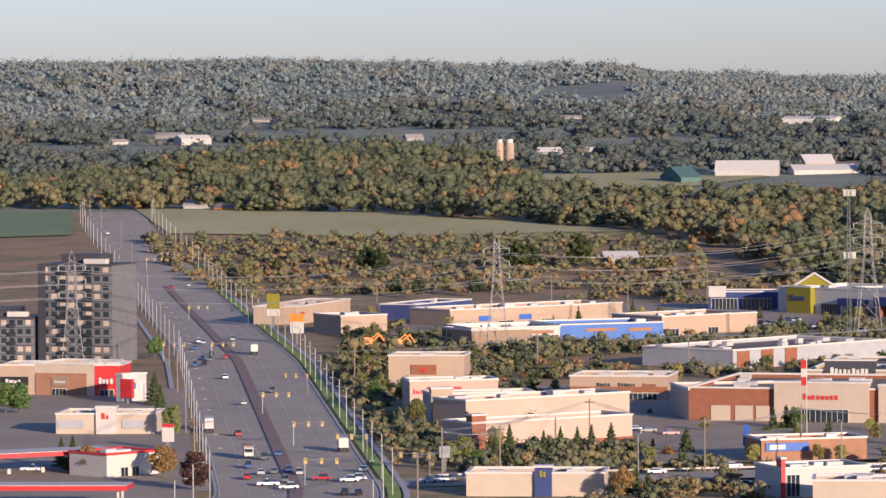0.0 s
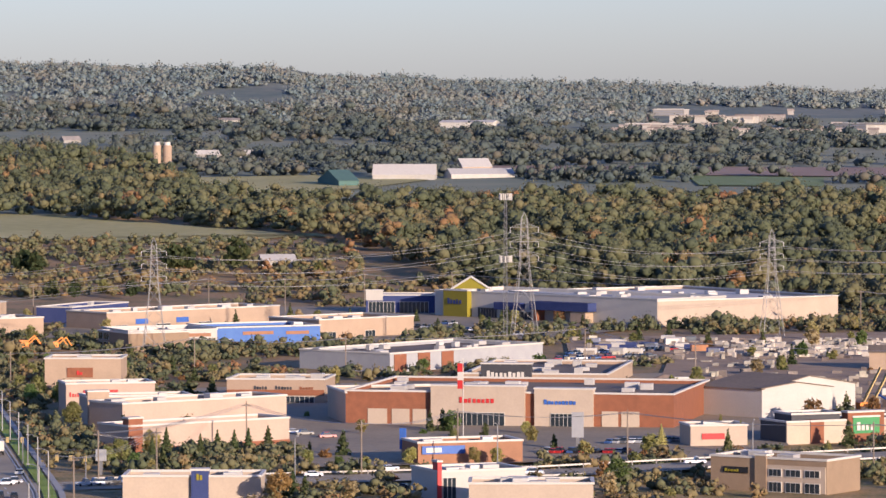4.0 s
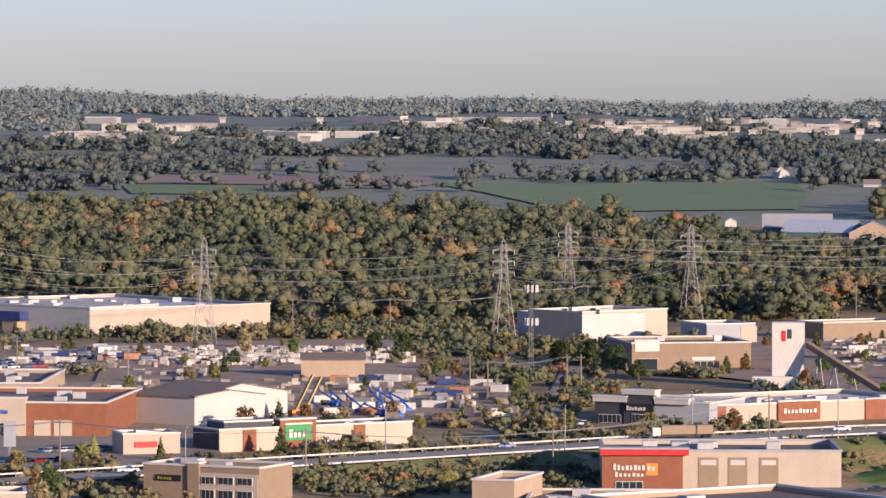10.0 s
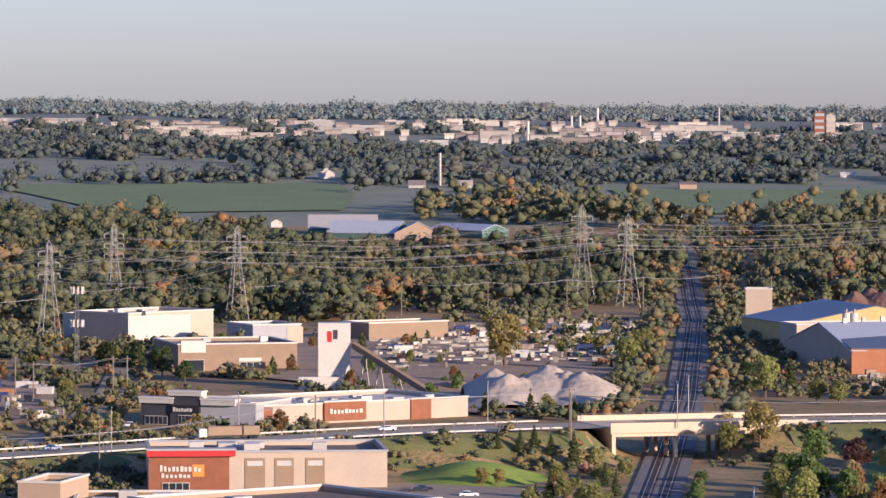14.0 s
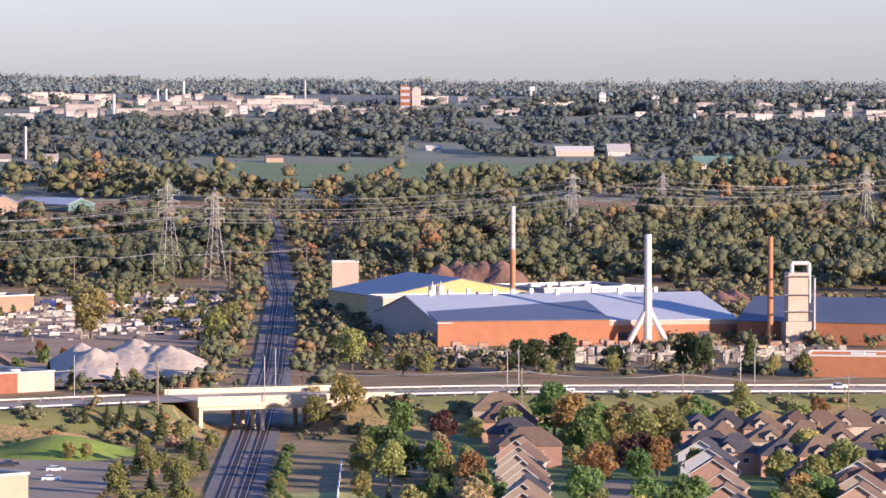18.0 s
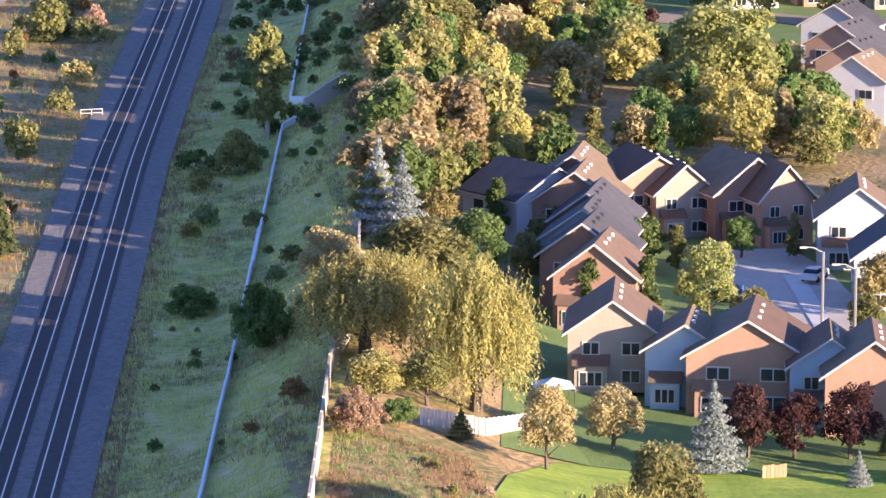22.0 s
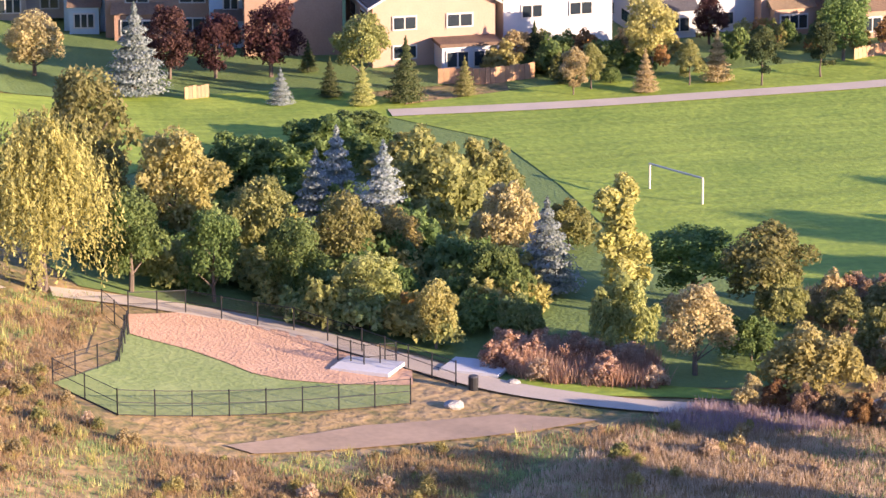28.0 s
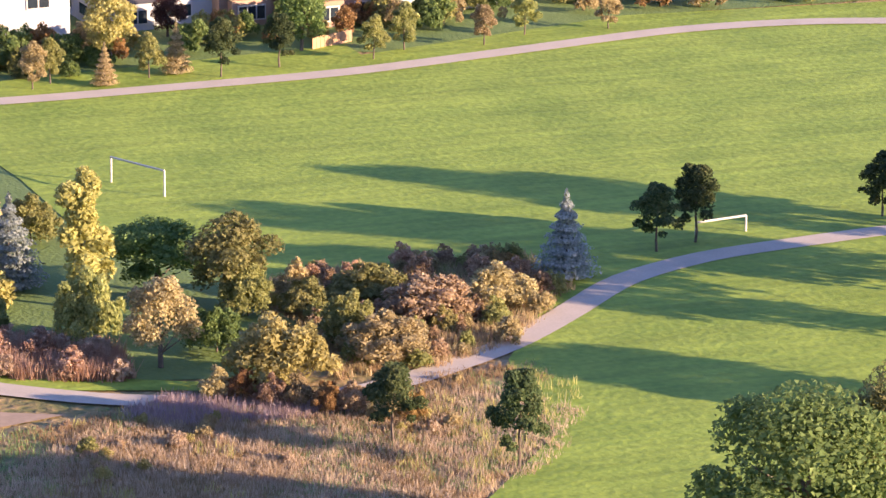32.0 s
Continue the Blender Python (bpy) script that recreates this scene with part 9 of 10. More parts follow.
for x0, y0, x1, y1 in [(-467.6, 4021.6, -409.2, 4022.4), (-404.1, 4022.4, -366.1, 4022.9), (-429.1, 4438.8, -378.6, 4404.3), (-366.3, 4291.6, -317.8, 4292.6), (-323.5, 4407.6, -239.3, 4382.2), (-653.9, 4019.3, -612.9, 4019.8), (-681.6, 4360.7, -653.0, 4363.2), (-149.6, 4171.6, -102.9, 4172.0), (72.4, 3838.2, 96.4, 3838.7), (18.9, 4217.2, 45.3, 4217.7), (-151.7, 4198.7, -104.5, 4199.5), (-680.9, 4350.9, -649.1, 4342.6), (-465.8, 4017.3, -415.9, 3988.8), (354.5, 4042.9, 380.0, 4043.3), (242.6, 4040.8, 270.5, 4041.3)]:
    w = math.hypot(x1 - x0, y1 - y0)
    BARNS.append((x0, y0, w))
    e_ = thing("far_block", pose(x0, y0, gz(x0, y0) - 1, 0, 0, math.degrees(math.atan2(y1 - y0, x1 - x0))), "long pale building block in the far town", "building", "far town blocks")
    block("wall", (0, 0, 0, w, 12, 6.5), M_FARWALL, e_)
    block("flat_roof", (-0.3, -0.3, 6.503, w + 0.3, 12.3, 7.0), M_TRIM, e_)
    for k in range(2):
        block("window_band", (w * 0.03, -0.2, 1.8 + k * 2.4, w * 0.97, -0.01, 3.0 + k * 2.4), M_GREY, e_)

# ---- trees of the plain and the ridge ----
FIELDS = [in_poly(q) for q in FIELD_EDGES]
FARMS = [(math.atan2(x, y), math.hypot(x, y), (w + 10) / math.hypot(x, y)) for x, y, w in BARNS]


def in_sight(x, y):
    """False where a tree would stand in a farmyard or before a farm building."""
    a, r = math.atan2(x, y), math.hypot(x, y)
    return not any(fr - 130 < r < fr + 14 and -8 / fr < a - fa < fw for fa, fr, fw in FARMS)


def plain_spot(x, y):
    v = noise.noise((x * 0.0022, y * 0.008, 3.0)) + 0.35 * noise.noise((x * 0.02, y * 0.03, 1.0))
    r, a = math.hypot(x, y), math.degrees(math.atan2(x, y))
    return v > (-0.04 if r < 3800 or a < -10 else 0.16) and abs(a - 3) < 27 and not any(f(x, y) for f in FIELDS) and in_sight(x, y)


def ridge_spot(x, y):
    r, a = math.hypot(x, y), math.degrees(math.atan2(x, y))
    return 4250 < r < 4960 and -24 < a < 30 and (a < -9 or r > 4560) and noise.noise((x * 0.004, y * 0.006, 6.0)) > -0.36 and in_sight(x, y)


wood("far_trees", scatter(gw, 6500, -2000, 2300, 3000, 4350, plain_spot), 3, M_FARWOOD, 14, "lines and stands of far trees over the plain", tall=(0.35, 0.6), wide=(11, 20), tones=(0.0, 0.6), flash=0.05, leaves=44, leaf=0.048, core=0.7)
wood("ridge_woods", scatter(gw, 9000, -2100, 2500, 3600, 4960, ridge_spot), 2, M_RIDGE, 15, "woods over the far ridge, blue haze put into their colour", tall=(0.22, 0.34), wide=(12, 24), tones=(0.0, 0.8), flash=0.1, leaves=34, leaf=0.05, core=0.6)

# ---- tall grass and weeds, past counting ----
def tall_grass(name, spots, tint, h, label, seed, quads=14, wide=1.0, category="grass"):
    g = rng(seed)
    n = len(spots)
    base = np.array([(x, y, gz(x, y)) for x, y in spots])
    sc = g.uniform(0.55, 1.25, n)
    idx = np.repeat(np.arange(n), quads)
    m = len(idx)
    a = g.uniform(0, 6.283, m)
    r = np.sqrt(g.random(m)) * 0.62 * wide * sc[idx]
    hh = h * sc[idx] * g.uniform(0.5, 1.1, m)
    P = base[idx] + np.stack([r * np.cos(a), r * np.sin(a), np.zeros(m)], 1)
    b = g.uniform(0, 6.283, m)
    w = g.uniform(0.022, 0.05, m) * (0.6 + 0.45 * h)
    U = np.stack([np.cos(b) * w, np.sin(b) * w, np.zeros(m)], 1)
    lean = np.stack([g.normal(0, 0.22, m) * hh, g.normal(0, 0.22, m) * hh, hh], 1)
    V = np.stack([P - U * 1.1, P + U * 1.1, P + lean], 1).reshape(-1, 3)
    F = np.arange(3 * m).reshape(m, 3)
    tone = np.clip(g.uniform(0.25, 0.75, n)[idx] + g.normal(0, 0.05, m), 0, 1)
    ob = raw(name, V, F, LEAF[tint], tone=np.repeat(tone, 3))
    return tagged(ob, label, category, kind="stuff")


gg = rng(41)


def wild(x, y):
    """Unmown ground on the hill and before the park."""
    if x < wall_x(y) + 1.0:
        return False
    for f in KEEP_OUT:
        if f(x, y):
            return False
    return True


RUN = in_poly([(48.8, 284.6), (45.3, 291.3), (51.7, 299.5), (54.0, 310.5), (59.3, 314.5), (66.5, 310.3), (72.0, 305.3), (82.5, 294.3), (92.9, 287.5), (91.3, 282.6), (80.4, 286.5), (77.1, 289.3), (69.7, 287.6)])
EARTH = in_poly([(45.3, 290.3), (47.8, 280.7), (55.5, 277.3), (64.1, 278.4), (81.5, 280.6), (86.1, 282.6), (69.8, 288.0), (49.2, 286.5)])
KEEP_OUT = [RUN, EARTH]
HILL = in_poly([(18.8, 255.1), (25.0, 310.4), (34.8, 384.1), (39.5, 379.4), (45.5, 376.0), (45.9, 356.2), (45.9, 341.7), (40.9, 330.4), (39.5, 319.0), (43.3, 313.3), (52.9, 315.6), (52.2, 310.0), (45.5, 291.6), (48.7, 284.6), (68.4, 286.9), (91.1, 281.8), (92.6, 281.2), (102.0, 279.9), (108.3, 283.4), (116.7, 284.0), (116.8, 275.3), (111.0, 266.5), (102.3, 258.2), (93.8, 246.0), (54.0, 256.5)])
hill_ok = lambda x, y: HILL(x, y) and wild(x, y)
patch = lambda x, y: noise.noise((x * 0.09, y * 0.05, 9)) + 0.4 * noise.noise((x * 0.3, y * 0.2, 3))
tall_grass("dry_grass", scatter(gg, 12500, 10, 140, 225, 420, lambda x, y: hill_ok(x, y) and patch(x, y) > -0.12), "grass", 0.42, "tall straw-coloured grass on the hillside", 51, 14)
tall_grass("weeds", scatter(gg, 1500, 10, 140, 225, 420, lambda x, y: hill_ok(x, y) and noise.noise((x * 0.07, y * 0.05, 20)) > 0.1), "pink", 0.5, "rust and pink dry weeds among the grass", 52, 12)
tall_grass("weeds", scatter(gg, 3600, 10, 140, 225, 420, lambda x, y: hill_ok(x, y) and patch(x, y) < 0.02), "weed", 0.42, "green weeds among the grass", 53, 12)
tall_grass("goldenrod", scatter(gg, 560, 10, 140, 225, 420, lambda x, y: hill_ok(x, y) and noise.noise((x * 0.1, y * 0.1, 2)) > 0.05), "gold", 0.85, "yellow goldenrod patches", 54, 14)
STRAW = in_poly([(84.0, 280.0), (102.0, 279.0), (112.0, 279.0), (115.0, 272.0), (109.0, 262.0), (97.0, 254.0), (84.0, 256.0), (70.0, 268.0)])
tall_grass("dry_grass", scatter(gg, 2600, 60, 160, 240, 330, STRAW), "straw", 0.55, "pale straw grass round the young pines", 63, 14)
ASTER = in_poly([(85.1, 281.8), (89.6, 284.4), (98.7, 279.8), (102.0, 278.6), (99.2, 276.8), (89.4, 277.6)])
tall_grass("asters", scatter(gg, 420, 60, 160, 240, 330, ASTER), "mauve", 0.8, "mauve asters beside the footpath", 55, 16)
REED = in_poly([(77.6, 296.9), (79.7, 302.3), (89.5, 295.4), (87.9, 288.7), (80.3, 292.0)])
tall_grass("reeds", scatter(gg, 460, 60, 160, 240, 360, REED), "reed", 1.35, "tall orange-brown reeds beside the path", 56, 30)
THICKET = in_poly([(105.3, 310.1), (112.4, 311.0), (126.5, 310.2), (126.4, 300.9), (116.4, 288.6), (109.8, 285.0), (102.1, 284.9), (100.9, 295.7)])
tall_grass("thicket", scatter(gg, 900, 90, 170, 240, 380, THICKET), "pink", 0.8, "russet thicket along the footpath", 57, 22)
tall_grass("thicket", scatter(gg, 700, 90, 170, 240, 380, THICKET), "tan", 0.8, "tan dry thicket along the footpath", 58, 22)
def clumps(n, box, test, tints, lo, hi):
    return [mixed(k, x, y, ("bush",), tints, lo, hi) for k, (x, y) in enumerate(scatter(gg, n, *box, test))]


grove("thicket", clumps(110, (90, 170, 240, 380), THICKET, ("pink", "tan", "olive", "tan", "pink", "reed", "olive"), 0.9, 2.1), "russet, tan and olive bushes along the footpath", 1500, 0.029, "bushes")
grove("reed_clumps", clumps(34, (60, 160, 240, 360), REED, ("reed", "straw", "reed"), 1.3, 2.1), "pale orange clumps of reeds beside the path", 1400, 0.030, "bushes")
grove("hill_bushes", clumps(240, (10, 140, 225, 420), lambda x, y: hill_ok(x, y) and patch(x, y) > 0.0 and y > 268, ("gold", "tan", "gold", "straw", "tan", "olive"), 0.4, 1.2), "low golden and straw-coloured bushes on the hillside", 900, 0.034, "bushes")
lside = lambda x, y: rail_x(y) + 6.5 < x < wall_x(min(y, 800)) - 0.6
tall_grass("lineside_grass", scatter(gg, 9000, -5, 95, 250, 680, lside), "verge", 0.7, "rough green grass below the berm", 59, 12)
tall_grass("lineside_grass", scatter(gg, 3600, -5, 95, 250, 680, lambda x, y: lside(x, y) and (noise.noise((x * 0.08, y * 0.05, 4)) > 0.1 or x < rail_x(y) + 9.5)), "grass", 0.7, "pale dry grass beside the ballast", 60, 12)
lleft = lambda x, y: rail_x(y) - 30 < x < rail_x(y) - 6.8
tall_grass("lineside_grass", scatter(gg, 2600, -40, 95, 400, 1000, lleft), "rust", 0.9, "rust-coloured weeds beside the railway", 61, 12, 1.4)
tall_grass("lineside_grass", scatter(gg, 2200, -40, 95, 400, 1000, lleft), "weed", 0.8, "green weeds beside the railway", 62, 12, 1.4)

# ---- trees and scrub round the shops and the estate ----
far_grove = []
for kind, tint, x, y, h in [
        ("spruce", "pine", -294.0, 1092.4, 8.5), ("spruce", "pine", -285.6, 1093.9, 7), ("spruce", "pine", -281.4, 1094.6, 8), ("spruce", "pine", -278.5, 1100.4, 7.5), ("spruce", "pine", -275.0, 1101.0, 8), ("spruce", "pine", -271.0, 1105.3, 8.5), ("spruce", "pine", -295.2, 1083.4, 7), ("round", "olive", -300.5, 1073.9, 7), ("round", "olive", -301.7, 1065.2, 6), ("round", "green", -292.7, 1058.4, 5), ("round", "rust", -238.6, 983.7, 8), ("round", "olive", -253.3, 1073.7, 5), ("round", "green", -244.0, 1067.0, 4), ("round", "olive", -346.4, 1189.1, 8), ("round", "green", -375.4, 1274.3, 7), ("round", "green", -383.6, 1272.9, 7), ("round", "olive", -432.9, 1427.0, 6), ("round", "green", -168.4, 1025.3, 8), ("round", "gold", -230.5, 1086.2, 5), ("round", "gold", -214.8, 1089.0, 5), ("round", "gold", -209.3, 1090.0, 5), ("round", "gold", -220.8, 1190.3, 4), ("round", "gold", -264.2, 1182.8, 4.5), ("round", "gold", -199.0, 1236.1, 4.5), ("spruce", "gold", -179.1, 1158.3, 6), ("spruce", "olive", -165.3, 1170.3, 8), ("spruce", "olive", -158.9, 1161.9, 7),
        ("round", "rust", -357.6, 1012.5, 9), ("round", "purple", -339.4, 982.3, 10), ("round", "rust", -377.7, 1016.7, 8), ("spruce", "pine", -387.5, 1031.2, 9), ("spruce", "pine", -393.2, 1038.4, 8), ("spruce", "pine", -443.9, 1249.8, 11), ("spruce", "pine", -423.1, 1196.1, 10), ("round", "green", -475.0, 1209.5, 10), ("round", "green", -471.0, 1210.2, 10), ("round", "olive", -399.3, 1137.7, 9), ("round", "green", -524.1, 1476.3, 8),
        ("round", "pine", -636.2, 2100.3, 14), ("round", "pine", -628.5, 2093.8, 13), ("round", "pine", -564.4, 2113.5, 16), ("round", "pine", -560.6, 2120.3, 14), ("round", "pine", -537.0, 2127.8, 18), ("round", "olive", -683.7, 2058.7, 10), ("round", "pine", -678.3, 2087.9, 9), ("round", "pine", -574.2, 1939.0, 9), ("round", "pine", -559.6, 1924.8, 9), ("round", "olive", -558.1, 1965.8, 8), ("round", "pine", -538.5, 1942.7, 9), ("round", "olive", -487.5, 2090.2, 9),
        ("round", "gold", 59.0, 1565.2, 20), ("round", "gold", 88.0, 2093.5, 14), ("round", "gold", -83.2, 2263.4, 14), ("round", "olive", 99.0, 1532.9, 13), ("round", "olive", 109.4, 1599.8, 12), ("round", "pine", -77.4, 1531.1, 11), ("round", "pine", -67.1, 1515.3, 12), ("round", "pine", -57.1, 1500.0, 11), ("round", "pine", -48.6, 1470.0, 8), ("round", "olive", -81.3, 1365.0, 9), ("round", "pine", -136.6, 1600.3, 10), ("round", "pine", -148.2, 1617.1, 9), ("round", "olive", -184.9, 1839.6, 8), ("round", "gold", -101.6, 1246.2, 5), ("round", "gold", -81.4, 1073.0, 5), ("round", "gold", -78.7, 1048.9, 6), ("round", "gold", 35.3, 1077.5, 5), ("round", "gold", 39.3, 1077.6, 4.5),
        ("round", "olive", 133.7, 1400.7, 14), ("round", "pine", 131.0, 1428.5, 10), ("spruce", "pine", 144.4, 1427.5, 11), ("round", "pine", 183.8, 1383.5, 11), ("round", "pine", 189.1, 1383.0, 11), ("round", "pine", 197.8, 1382.4, 13), ("round", "olive", 153.0, 1367.5, 8), ("round", "olive", 146.7, 1373.2, 8), ("round", "olive", 209.8, 1363.1, 7), ("round", "olive", 189.8, 1356.9, 6), ("round", "pine", 235.3, 1379.5, 13), ("round", "pine", 239.2, 1371.2, 12), ("spruce", "pine", 255.4, 1377.9, 14), ("round", "pine", 215.5, 1394.4, 8), ("round", "gold", 259.0, 1359.2, 7), ("round", "olive", 268.5, 1358.5, 8),
        ("round", "gold", 108.9, 1153.0, 13), ("round", "olive", 100.8, 1151.2, 9), ("round", "tan", 103.3, 1189.2, 8),
        ("spruce", "pine", 46.7, 1135.9, 6), ("spruce", "pine", 50.3, 1136.8, 7), ("spruce", "pine", 54.5, 1136.6, 6), ("spruce", "pine", 41.0, 1135.7, 5), ("spruce", "pine", 60.0, 1132.0, 9),
        ("round", "green", 159.5, 1132.6, 15), ("round", "rust", 161.3, 1114.9, 14), ("round", "green", 158.2, 1065.3, 14), ("round", "gold", 171.2, 1105.4, 11), ("round", "olive", 171.6, 1072.1, 13), ("round", "olive", 179.7, 1079.5, 13), ("round", "rust", 167.7, 1018.8, 10), ("round", "rust", 148.3, 985.2, 12), ("round", "green", 136.5, 922.5, 12), ("round", "olive", 132.1, 877.4, 11), ("round", "green", 124.4, 836.8, 9), ("round", "green", 142.7, 876.4, 14), ("round", "green", 140.3, 835.3, 15), ("round", "green", 149.9, 875.8, 14), ("round", "olive", 173.1, 996.9, 9), ("round", "pink", 218.6, 1092.8, 7), ("round", "olive", 188.8, 981.6, 10), ("round", "olive", 191.1, 954.9, 11), ("round", "olive", 172.7, 873.7, 12), ("round", "green", 166.1, 842.9, 9), ("round", "olive", 138.5, 716.4, 9), ("round", "gold", 130.2, 689.0, 11), ("round", "olive", 139.4, 681.4, 12), ("round", "green", 166.8, 786.1, 10), ("round", "green", 159.0, 778.1, 9), ("round", "olive", 109.6, 711.9, 9), ("round", "green", 120.4, 733.1, 7), ("round", "green", 121.2, 696.7, 7), ("round", "olive", 101.4, 678.4, 8), ("round", "gold", 90.5, 659.0, 8), ("round", "green", 92.2, 641.8, 8), ("round", "olive", 104.2, 665.4, 9), ("round", "green", 106.5, 847.9, 9), ("round", "green", 102.7, 847.5, 8), ("round", "rust", 119.3, 974.4, 11), ("round", "green", 115.9, 1016.1, 10), ("round", "purple", 128.6, 1109.0, 10), ("round", "green", 120.9, 1135.9, 10), ("round", "olive", 104.3, 1003.0, 11), ("round", "olive", 216.2, 1180.8, 8), ("round", "rust", 237.3, 1179.1, 7), ("round", "green", 147.5, 815.3, 9), ("round", "gold", 143.7, 797.2, 10)]:
    if y < 1700:
        tree(kind, tint, x, y, h, dense=1)
    else:
        far_grove.append((kind, tint, x, y, h, h * (0.55 if kind == "spruce" else 0.74)))
grove("trees_by_the_yards", far_grove, "dark green and olive trees round the yards and shops", 320, 0.08)


def scrub_spot(x, y):
    if not 1240 < y < 2250:
        return False
    a = math.degrees(math.atan2(x, y))
    if not -22 < a < 14:
        return False
    if x < -330 and y < 1600 and a > -17.5:
        return noise.noise((x * 0.02, y * 0.02, 5)) > 0.25
    return noise.noise((x * 0.012, y * 0.012, 7)) > (0.0 if y > 1700 else 0.22)


SCRUB_BAND = in_poly([(-597.1, 1934.1), (-446.9, 2001.9), (-512.3, 2294.8), (-596.0, 2362.5), (-837.9, 2329.7), (-708.8, 2041.9), (-637.6, 1905.5)])
wood("scrub", scatter(gg, 900, -900, -200, 1500, 2500, SCRUB_BAND), 4, M_FOREST, 71, "rust and olive scrub below the farm field", tall=(0.6, 0.9), wide=(3, 8), tones=(0.2, 0.58), flash=0.08, leaves=40, leaf=0.07)
BELT = in_poly([(-349.9, 1624.3), (-299.2, 1695.6), (-259.7, 1722.7), (-184.8, 1755.9), (-202.3, 1749.0), (-102.1, 1696.7), (-108.4, 1800.9), (-212.5, 1837.1), (-206.0, 1787.3), (-306.3, 1736.3), (-352.9, 1678.8)])
wood("scrub", scatter(gg, 420, -500, 0, 1400, 2100, BELT), 4, M_FOREST, 72, "hedge of olive scrub behind the shops", tall=(0.6, 0.9), wide=(3, 6), tones=(0.1, 0.58), flash=0.08, leaves=40, leaf=0.07)
BELT2 = in_poly([(-401.3, 1495.5), (-335.3, 1546.9), (-347.2, 1602.2), (-417.1, 1554.4)])
wood("scrub", scatter(gg, 170, -500, 0, 1300, 2000, BELT2), 4, M_FOREST, 73, "strip of scrub behind the plaza", tall=(0.6, 0.9), wide=(3, 6), tones=(0.1, 0.58), flash=0.08, leaves=40, leaf=0.07)
BELT3 = in_poly([(-463.3, 1469.0), (-440.2, 1472.4), (-362.5, 1217.6), (-313.4, 1124.2), (-263.2, 1114.8), (-236.0, 1045.9), (-312.3, 1053.5), (-370.4, 1216.3)])
wood("scrub", scatter(gg, 260, -500, -100, 1000, 1700, BELT3), 4, M_FOREST, 74, "bushes beside the highway", tall=(0.6, 1.0), wide=(2.5, 5), tones=(0.05, 0.58), flash=0.08, leaves=40, leaf=0.07)
BELT4 = in_poly([(-107.1, 1090.9), (-73.5, 1099.5), (-46.5, 1111.7), (-44.5, 1064.4), (-101.5, 1034.0), (-124.5, 1075.8), (-125.1, 1081.1)])
wood("scrub", scatter(gg, 240, -200, 40, 900, 1250, BELT4), 4, M_FOREST, 75, "olive and gold scrub below the overpass", tall=(0.6, 1.0), wide=(2, 4.5), tones=(0.15, 0.58), flash=0.08, leaves=40, leaf=0.07)
BELT5 = in_poly([(65.3, 1922.1), (141.9, 1917.1), (100.4, 1403.3), (93.5, 1520.9), (60.6, 1782.6)])
wood("scrub", scatter(gg, 150, -100, 200, 1200, 2100, BELT5), 4, M_FOREST, 76, "olive scrub along the railway cutting", tall=(0.7, 1.1), wide=(3, 6.5), tones=(0.2, 0.58), flash=0.08, leaves=40, leaf=0.07)
BELT6 = in_poly([(117.9, 1402.0), (280.4, 1349.8), (288.5, 1388.8), (174.0, 1425.2), (165.9, 1915.5), (158.7, 1916.0)])
wood("scrub", scatter(gg, 240, 50, 500, 1200, 2100, BELT6), 4, M_FOREST, 77, "olive hedge before the brick works", tall=(0.7, 1.1), wide=(3, 6), tones=(0.1, 0.58), flash=0.08, leaves=40, leaf=0.07)
CORR = in_poly([(126.0, 2009.3), (192.0, 1985.1), (328.6, 2172.2), (368.4, 2435.8), (261.0, 2387.3), (234.9, 2636.2), (163.5, 2607.4)])
wood("scrub", scatter(gg, 520, 50, 600, 1700, 3000, lambda x, y: CORR(x, y) and abs(x - rail_x(y)) > 9), 4, M_FOREST, 78, "scattered scrub under the power lines", tall=(0.7, 1.1), wide=(4, 9), tones=(0.15, 0.58), flash=0.08, leaves=40, leaf=0.07)


# trees between the houses and in the copse behind them
def free(x, y):
    return all((x - a) ** 2 + (y - b) ** 2 > 95 for a, b in HOMES)


ESTATE = in_poly([(81.4, 667.5), (133.2, 1154.4), (167.6, 1168.7), (249.6, 1152.6), (270.8, 1096.9), (156.4, 666.7), (127.2, 650.8), (93.1, 647.6)])
estate_wood = []
for k, (x, y) in enumerate(scatter(gg, 120, 40, 330, 560, 1150, lambda x, y: ESTATE(x, y) and free(x, y))):
    estate_wood.append(mixed(k, x, y, ("round",), ("green", "olive", "green", "gold", "olive", "green", "rust", "olive", "green", "purple"), 5, 11))
grove("garden_trees", estate_wood, "garden and street trees between the houses", 1500, 0.034)
copse_wood = []
COPSE = in_poly([(48.5, 499.3), (68.4, 653.7), (90.0, 690.8), (107.3, 660.5), (123.8, 634.9), (118.5, 545.4), (92.7, 548.0), (71.4, 521.5)])
for k, (x, y) in enumerate(scatter(gg, 130, 30, 200, 400, 700, lambda x, y: COPSE(x, y) and free(x, y))):
    copse_wood.append(mixed(k, x, y, ("round", "round", "poplar"), ("olive", "green", "gold", "olive", "green", "tan", "gold"), 5, 10.5))
grove("copse", copse_wood, "tall olive, green and golden copse before the estate", 2200, 0.028)
draped("gardens", [(83.5, 670.7), (135.9, 1152.4), (167.2, 1166.2), (252.3, 1143.0), (280.6, 1079.1), (166.5, 672.2), (129.6, 663.0)], M_TURF, "back gardens and grass between the houses", "lawn", 0.06, 14.0)
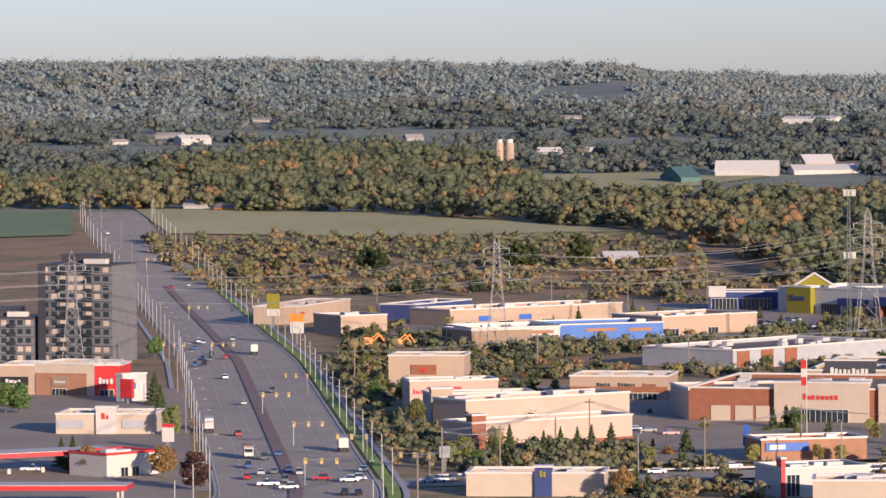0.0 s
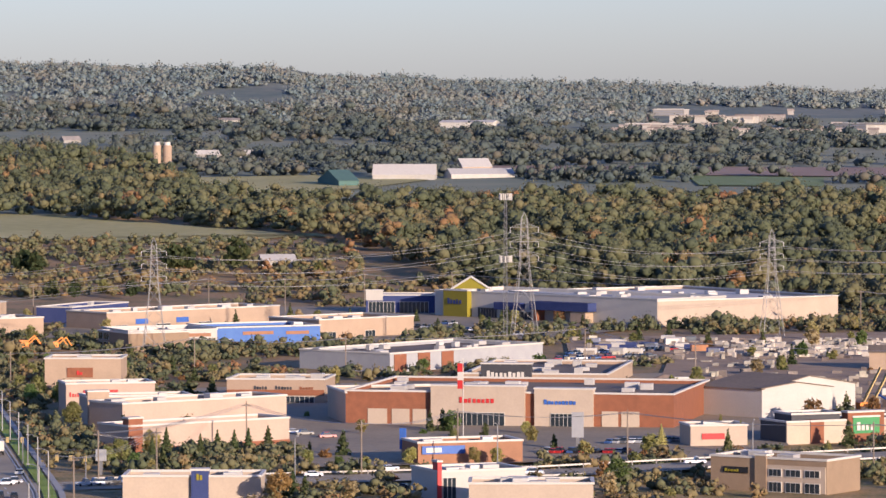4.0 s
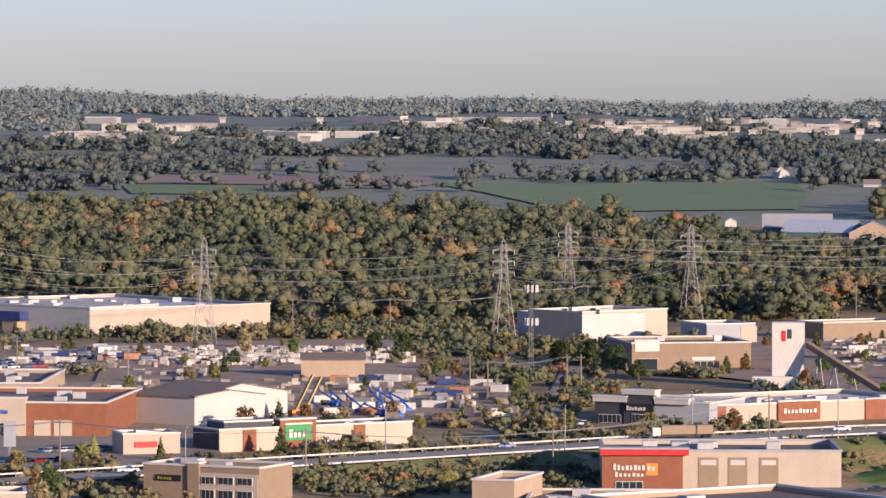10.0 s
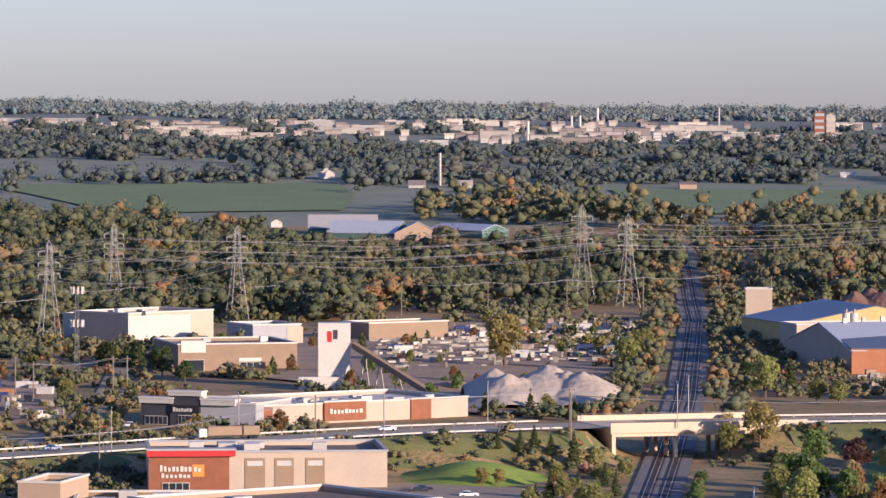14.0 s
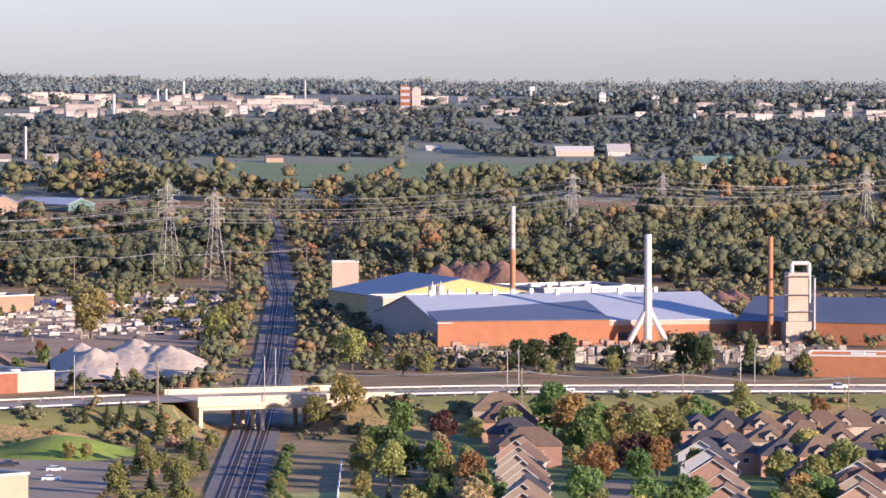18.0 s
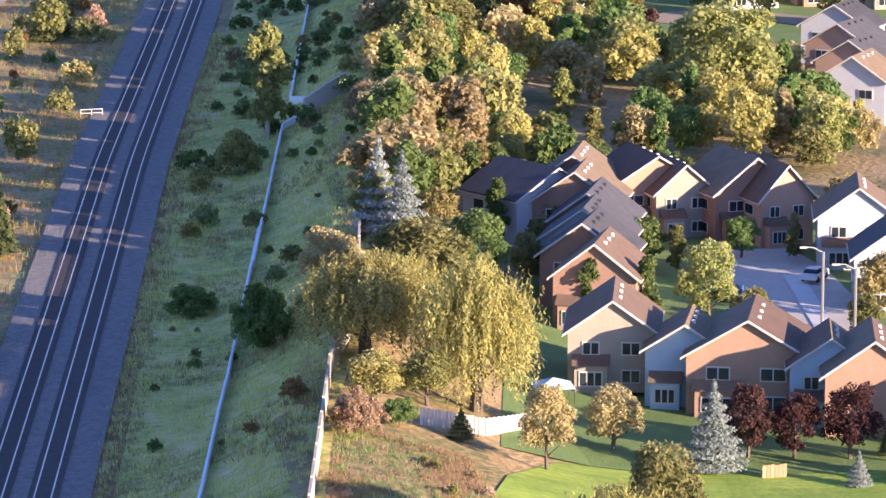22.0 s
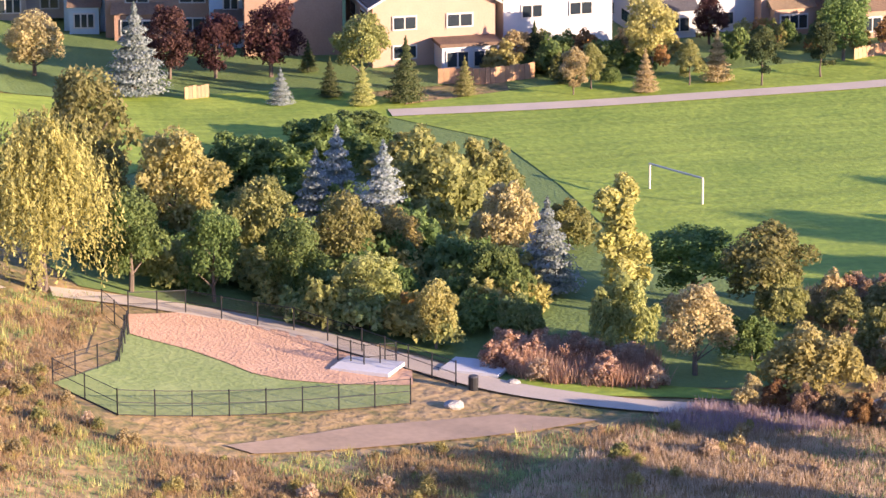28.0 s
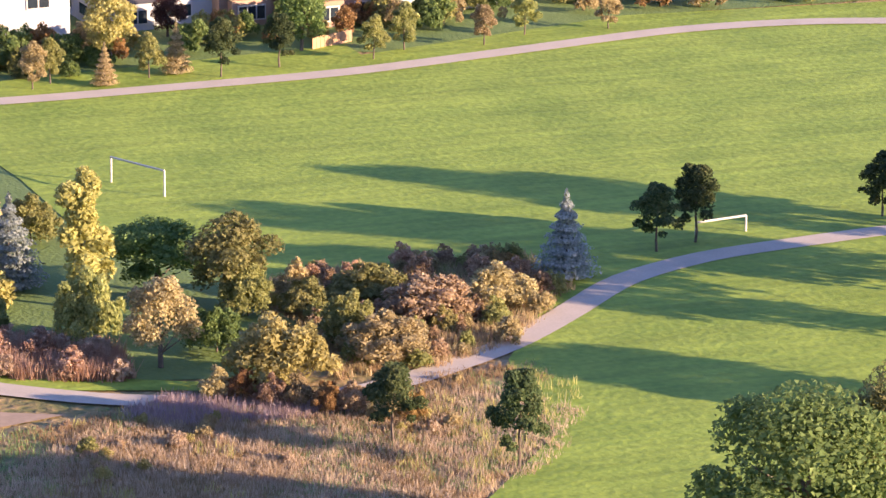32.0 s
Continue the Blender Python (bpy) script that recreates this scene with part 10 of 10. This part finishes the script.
draped("gardens", [(50.6, 393.6), (59.1, 456.1), (67.8, 493.8), (92.6, 529.9), (119.6, 511.6), (115.1, 385.9), (84.3, 381.6), (49.4, 384.6)], M_TURF, "back gardens behind the close", "lawn", 0.06, 8.0)
draped("gardens", [(104.1, 394.7), (101.2, 380.0), (137.4, 381.6), (141.6, 379.7), (167.5, 387.3), (194.8, 385.9), (217.3, 378.1), (246.8, 430.5), (121.2, 459.6)], M_TURF, "back gardens above the field", "lawn", 0.06, 10.0)


# small trees and shrubs among the shops, yards and car parks
HW_LINE = np.array(HW, float)


def open_spot(x, y):
    for fx, fy, a, w, d in FOOT:
        c, n = math.cos(a), math.sin(a)
        u, v = (x - fx) * c + (y - fy) * n, -(x - fx) * n + (y - fy) * c
        if -2.5 < u < w + 2.5 and -7.0 < v < d + 2.5:
            return False
    if -420 < x < 460 and abs(y - overpass_y(x)) < 15:
        return False
    for (x0, y0), (x1, y1) in zip(HW_LINE, HW_LINE[1:]):
        f = min(1.0, max(0.0, ((x - x0) * (x1 - x0) + (y - y0) * (y1 - y0)) / ((x1 - x0) ** 2 + (y1 - y0) ** 2)))
        if math.hypot(x - x0 - f * (x1 - x0), y - y0 - f * (y1 - y0)) < HIGHWAY_W / 2 + 3:
            return False
    return abs(x - rail_x(y)) > 12 and noise.noise((x * 0.02, y * 0.02, 12)) + 0.5 * noise.noise((x * 0.09, y * 0.09, 2)) > 0.12


PLAZA = in_poly([(-407.4, 1319.0), (-551.8, 1787.5), (-390.5, 1813.0), (-294.6, 1853.4), (1.22, 1879.9), (125.1, 1936.8), (84.9, 1313.4), (-36.4, 1115.0), (-114.8, 1062.0), (-148.6, 985.8), (-259.4, 965.9)])
plaza_wood = []
for k, (x, y) in enumerate(scatter(gg, 420, -600, 130, 950, 1900, lambda x, y: PLAZA(x, y) and open_spot(x, y))):
    small = k % 3 == 0
    plaza_wood.append(mixed(k, x, y, ("bush",) if small else ("round", "round", "spruce"), ("olive", "gold", "olive", "green", "rust", "tan", "olive"), 1.5 if small else 3.5, 3.0 if small else 7.5))
grove("plaza_trees", plaza_wood, "small olive, gold and green trees round the shops and yards", 240, 0.075)

LOTS = [in_poly(q) for q in LOT_EDGES]
banks = [(x, overpass_y(x) - gg.uniform(16, 40)) for x in gg.uniform(-120, 440, 320)]
wood("scrub", [p for p in banks if abs(p[0] - rail_x(p[1])) > 9], 4, M_FOREST, 82, "olive and brown shrubs on the banks of the overpass", tall=(0.5, 0.9), wide=(1.5, 4.5), tones=(0.15, 0.58), flash=0.08, leaves=40, leaf=0.07)
cut = []
for k in range(150):
    y = gg.uniform(1215, 2420)
    cut.append((rail_x(y) + (gg.uniform(8.5, 20) if k % 2 else -gg.uniform(8.5, 20)), y))
wood("lineside_wood", cut, 6, M_FOREST, 80, "olive and rust trees close along the railway", tall=(0.9, 1.4), wide=(4, 9), tones=(0.1, 0.6), flash=0.2, leaves=80, leaf=0.045)
wood("scrub", scatter(gg, 2200, -480, 480, 1480, 2080, lambda x, y: open_spot(x, y) and not any(f(x, y) for f in LOTS)), 3, M_FOREST, 81, "brown and olive brush on rough ground before the forest", tall=(0.4, 0.8), wide=(3, 9), tones=(0.2, 0.58), flash=0.08, leaves=36, leaf=0.06)
wood("scrub", scatter(gg, 1900, -600, 130, 950, 1700, lambda x, y: PLAZA(x, y) and open_spot(x, y) and not any(f(x, y) for f in LOTS)), 4, M_FOREST, 79, "low olive and brown scrub on open ground between the shops", tall=(0.5, 0.9), wide=(2, 6), tones=(0.1, 0.58), flash=0.08, leaves=36, leaf=0.08)

# ---- small goods in the yards, past counting ----
M_CLUT = mat("mixed_yard_goods", (0.34, 0.29, 0.24), (0.15, 0.13, 0.115), scale=0.3, fine=2, island=0.7)
M_CLUTB = mat("pale_yard_goods", (0.54, 0.48, 0.41), (0.38, 0.34, 0.29), scale=0.3, fine=2, island=0.25)


def clutter(name, n, a, b, c, d, material, label, low, high, seed):
    g = rng(seed)
    bm = bmesh.new()
    for _ in range(n):
        u, v = g.random(), g.random()
        v = round(v * 9 + g.uniform(-0.25, 0.25)) / 9
        x, y = ((a[i] * (1 - u) + b[i] * u) * (1 - v) + (d[i] * (1 - u) + c[i] * u) * v for i in (0, 1))
        w, dp, h = g.uniform(0.8, 4.0), g.uniform(0.8, 2.0), g.uniform(low, high)
        z = gz(x, y) + 0.15
        vs = box(bm, -w / 2, -dp / 2, 0, w / 2, dp / 2, h)
        bmesh.ops.transform(bm, matrix=pose(x, y, z, 0, 0, g.uniform(-25, 25)), verts=vs)
    tagged(part(name, bm, material), label, "yard goods", kind="stuff")


clutter("yard_goods", 330, (12.7, 1532.0), (101.3, 1599.7), (129.0, 1887.7), (15.0, 1816.3), M_CLUT, "rows of mixed goods, scrap and trailers in the works yard", 0.6, 2.4, 1)
clutter("yard_goods", 320, (14.8, 1548.2), (102.5, 1617.4), (128.3, 1878.1), (14.8, 1794.1), M_CLUTB, "pale bundles and covered loads in the works yard", 0.5, 1.8, 2)
clutter("yard_goods", 210, (-176.6, 1274.5), (-78.5, 1304.2), (-92.1, 1468.6), (-216.8, 1457.2), M_CLUT, "mixed machines and goods in the storage yard", 0.6, 2.6, 3)
clutter("yard_goods", 310, (-217.5, 1541.7), (-129.7, 1566.4), (-142.2, 1665.9), (-232.8, 1635.0), M_CLUTB, "pale bagged stone and pallets in rows", 0.8, 2.2, 4)
clutter("yard_goods", 310, (165.0, 1425.9), (292.7, 1416.2), (307.7, 1489.2), (172.4, 1490.1), M_CLUT, "brick pallets and goods before the works", 0.6, 2.6, 5)
clutter("yard_goods", 150, (-265.0, 1501.9), (-160.0, 1535.6), (-173.9, 1668.3), (-286.9, 1638.4), M_CLUT, "vehicles and goods in the gravel yard", 0.6, 2.2, 6)
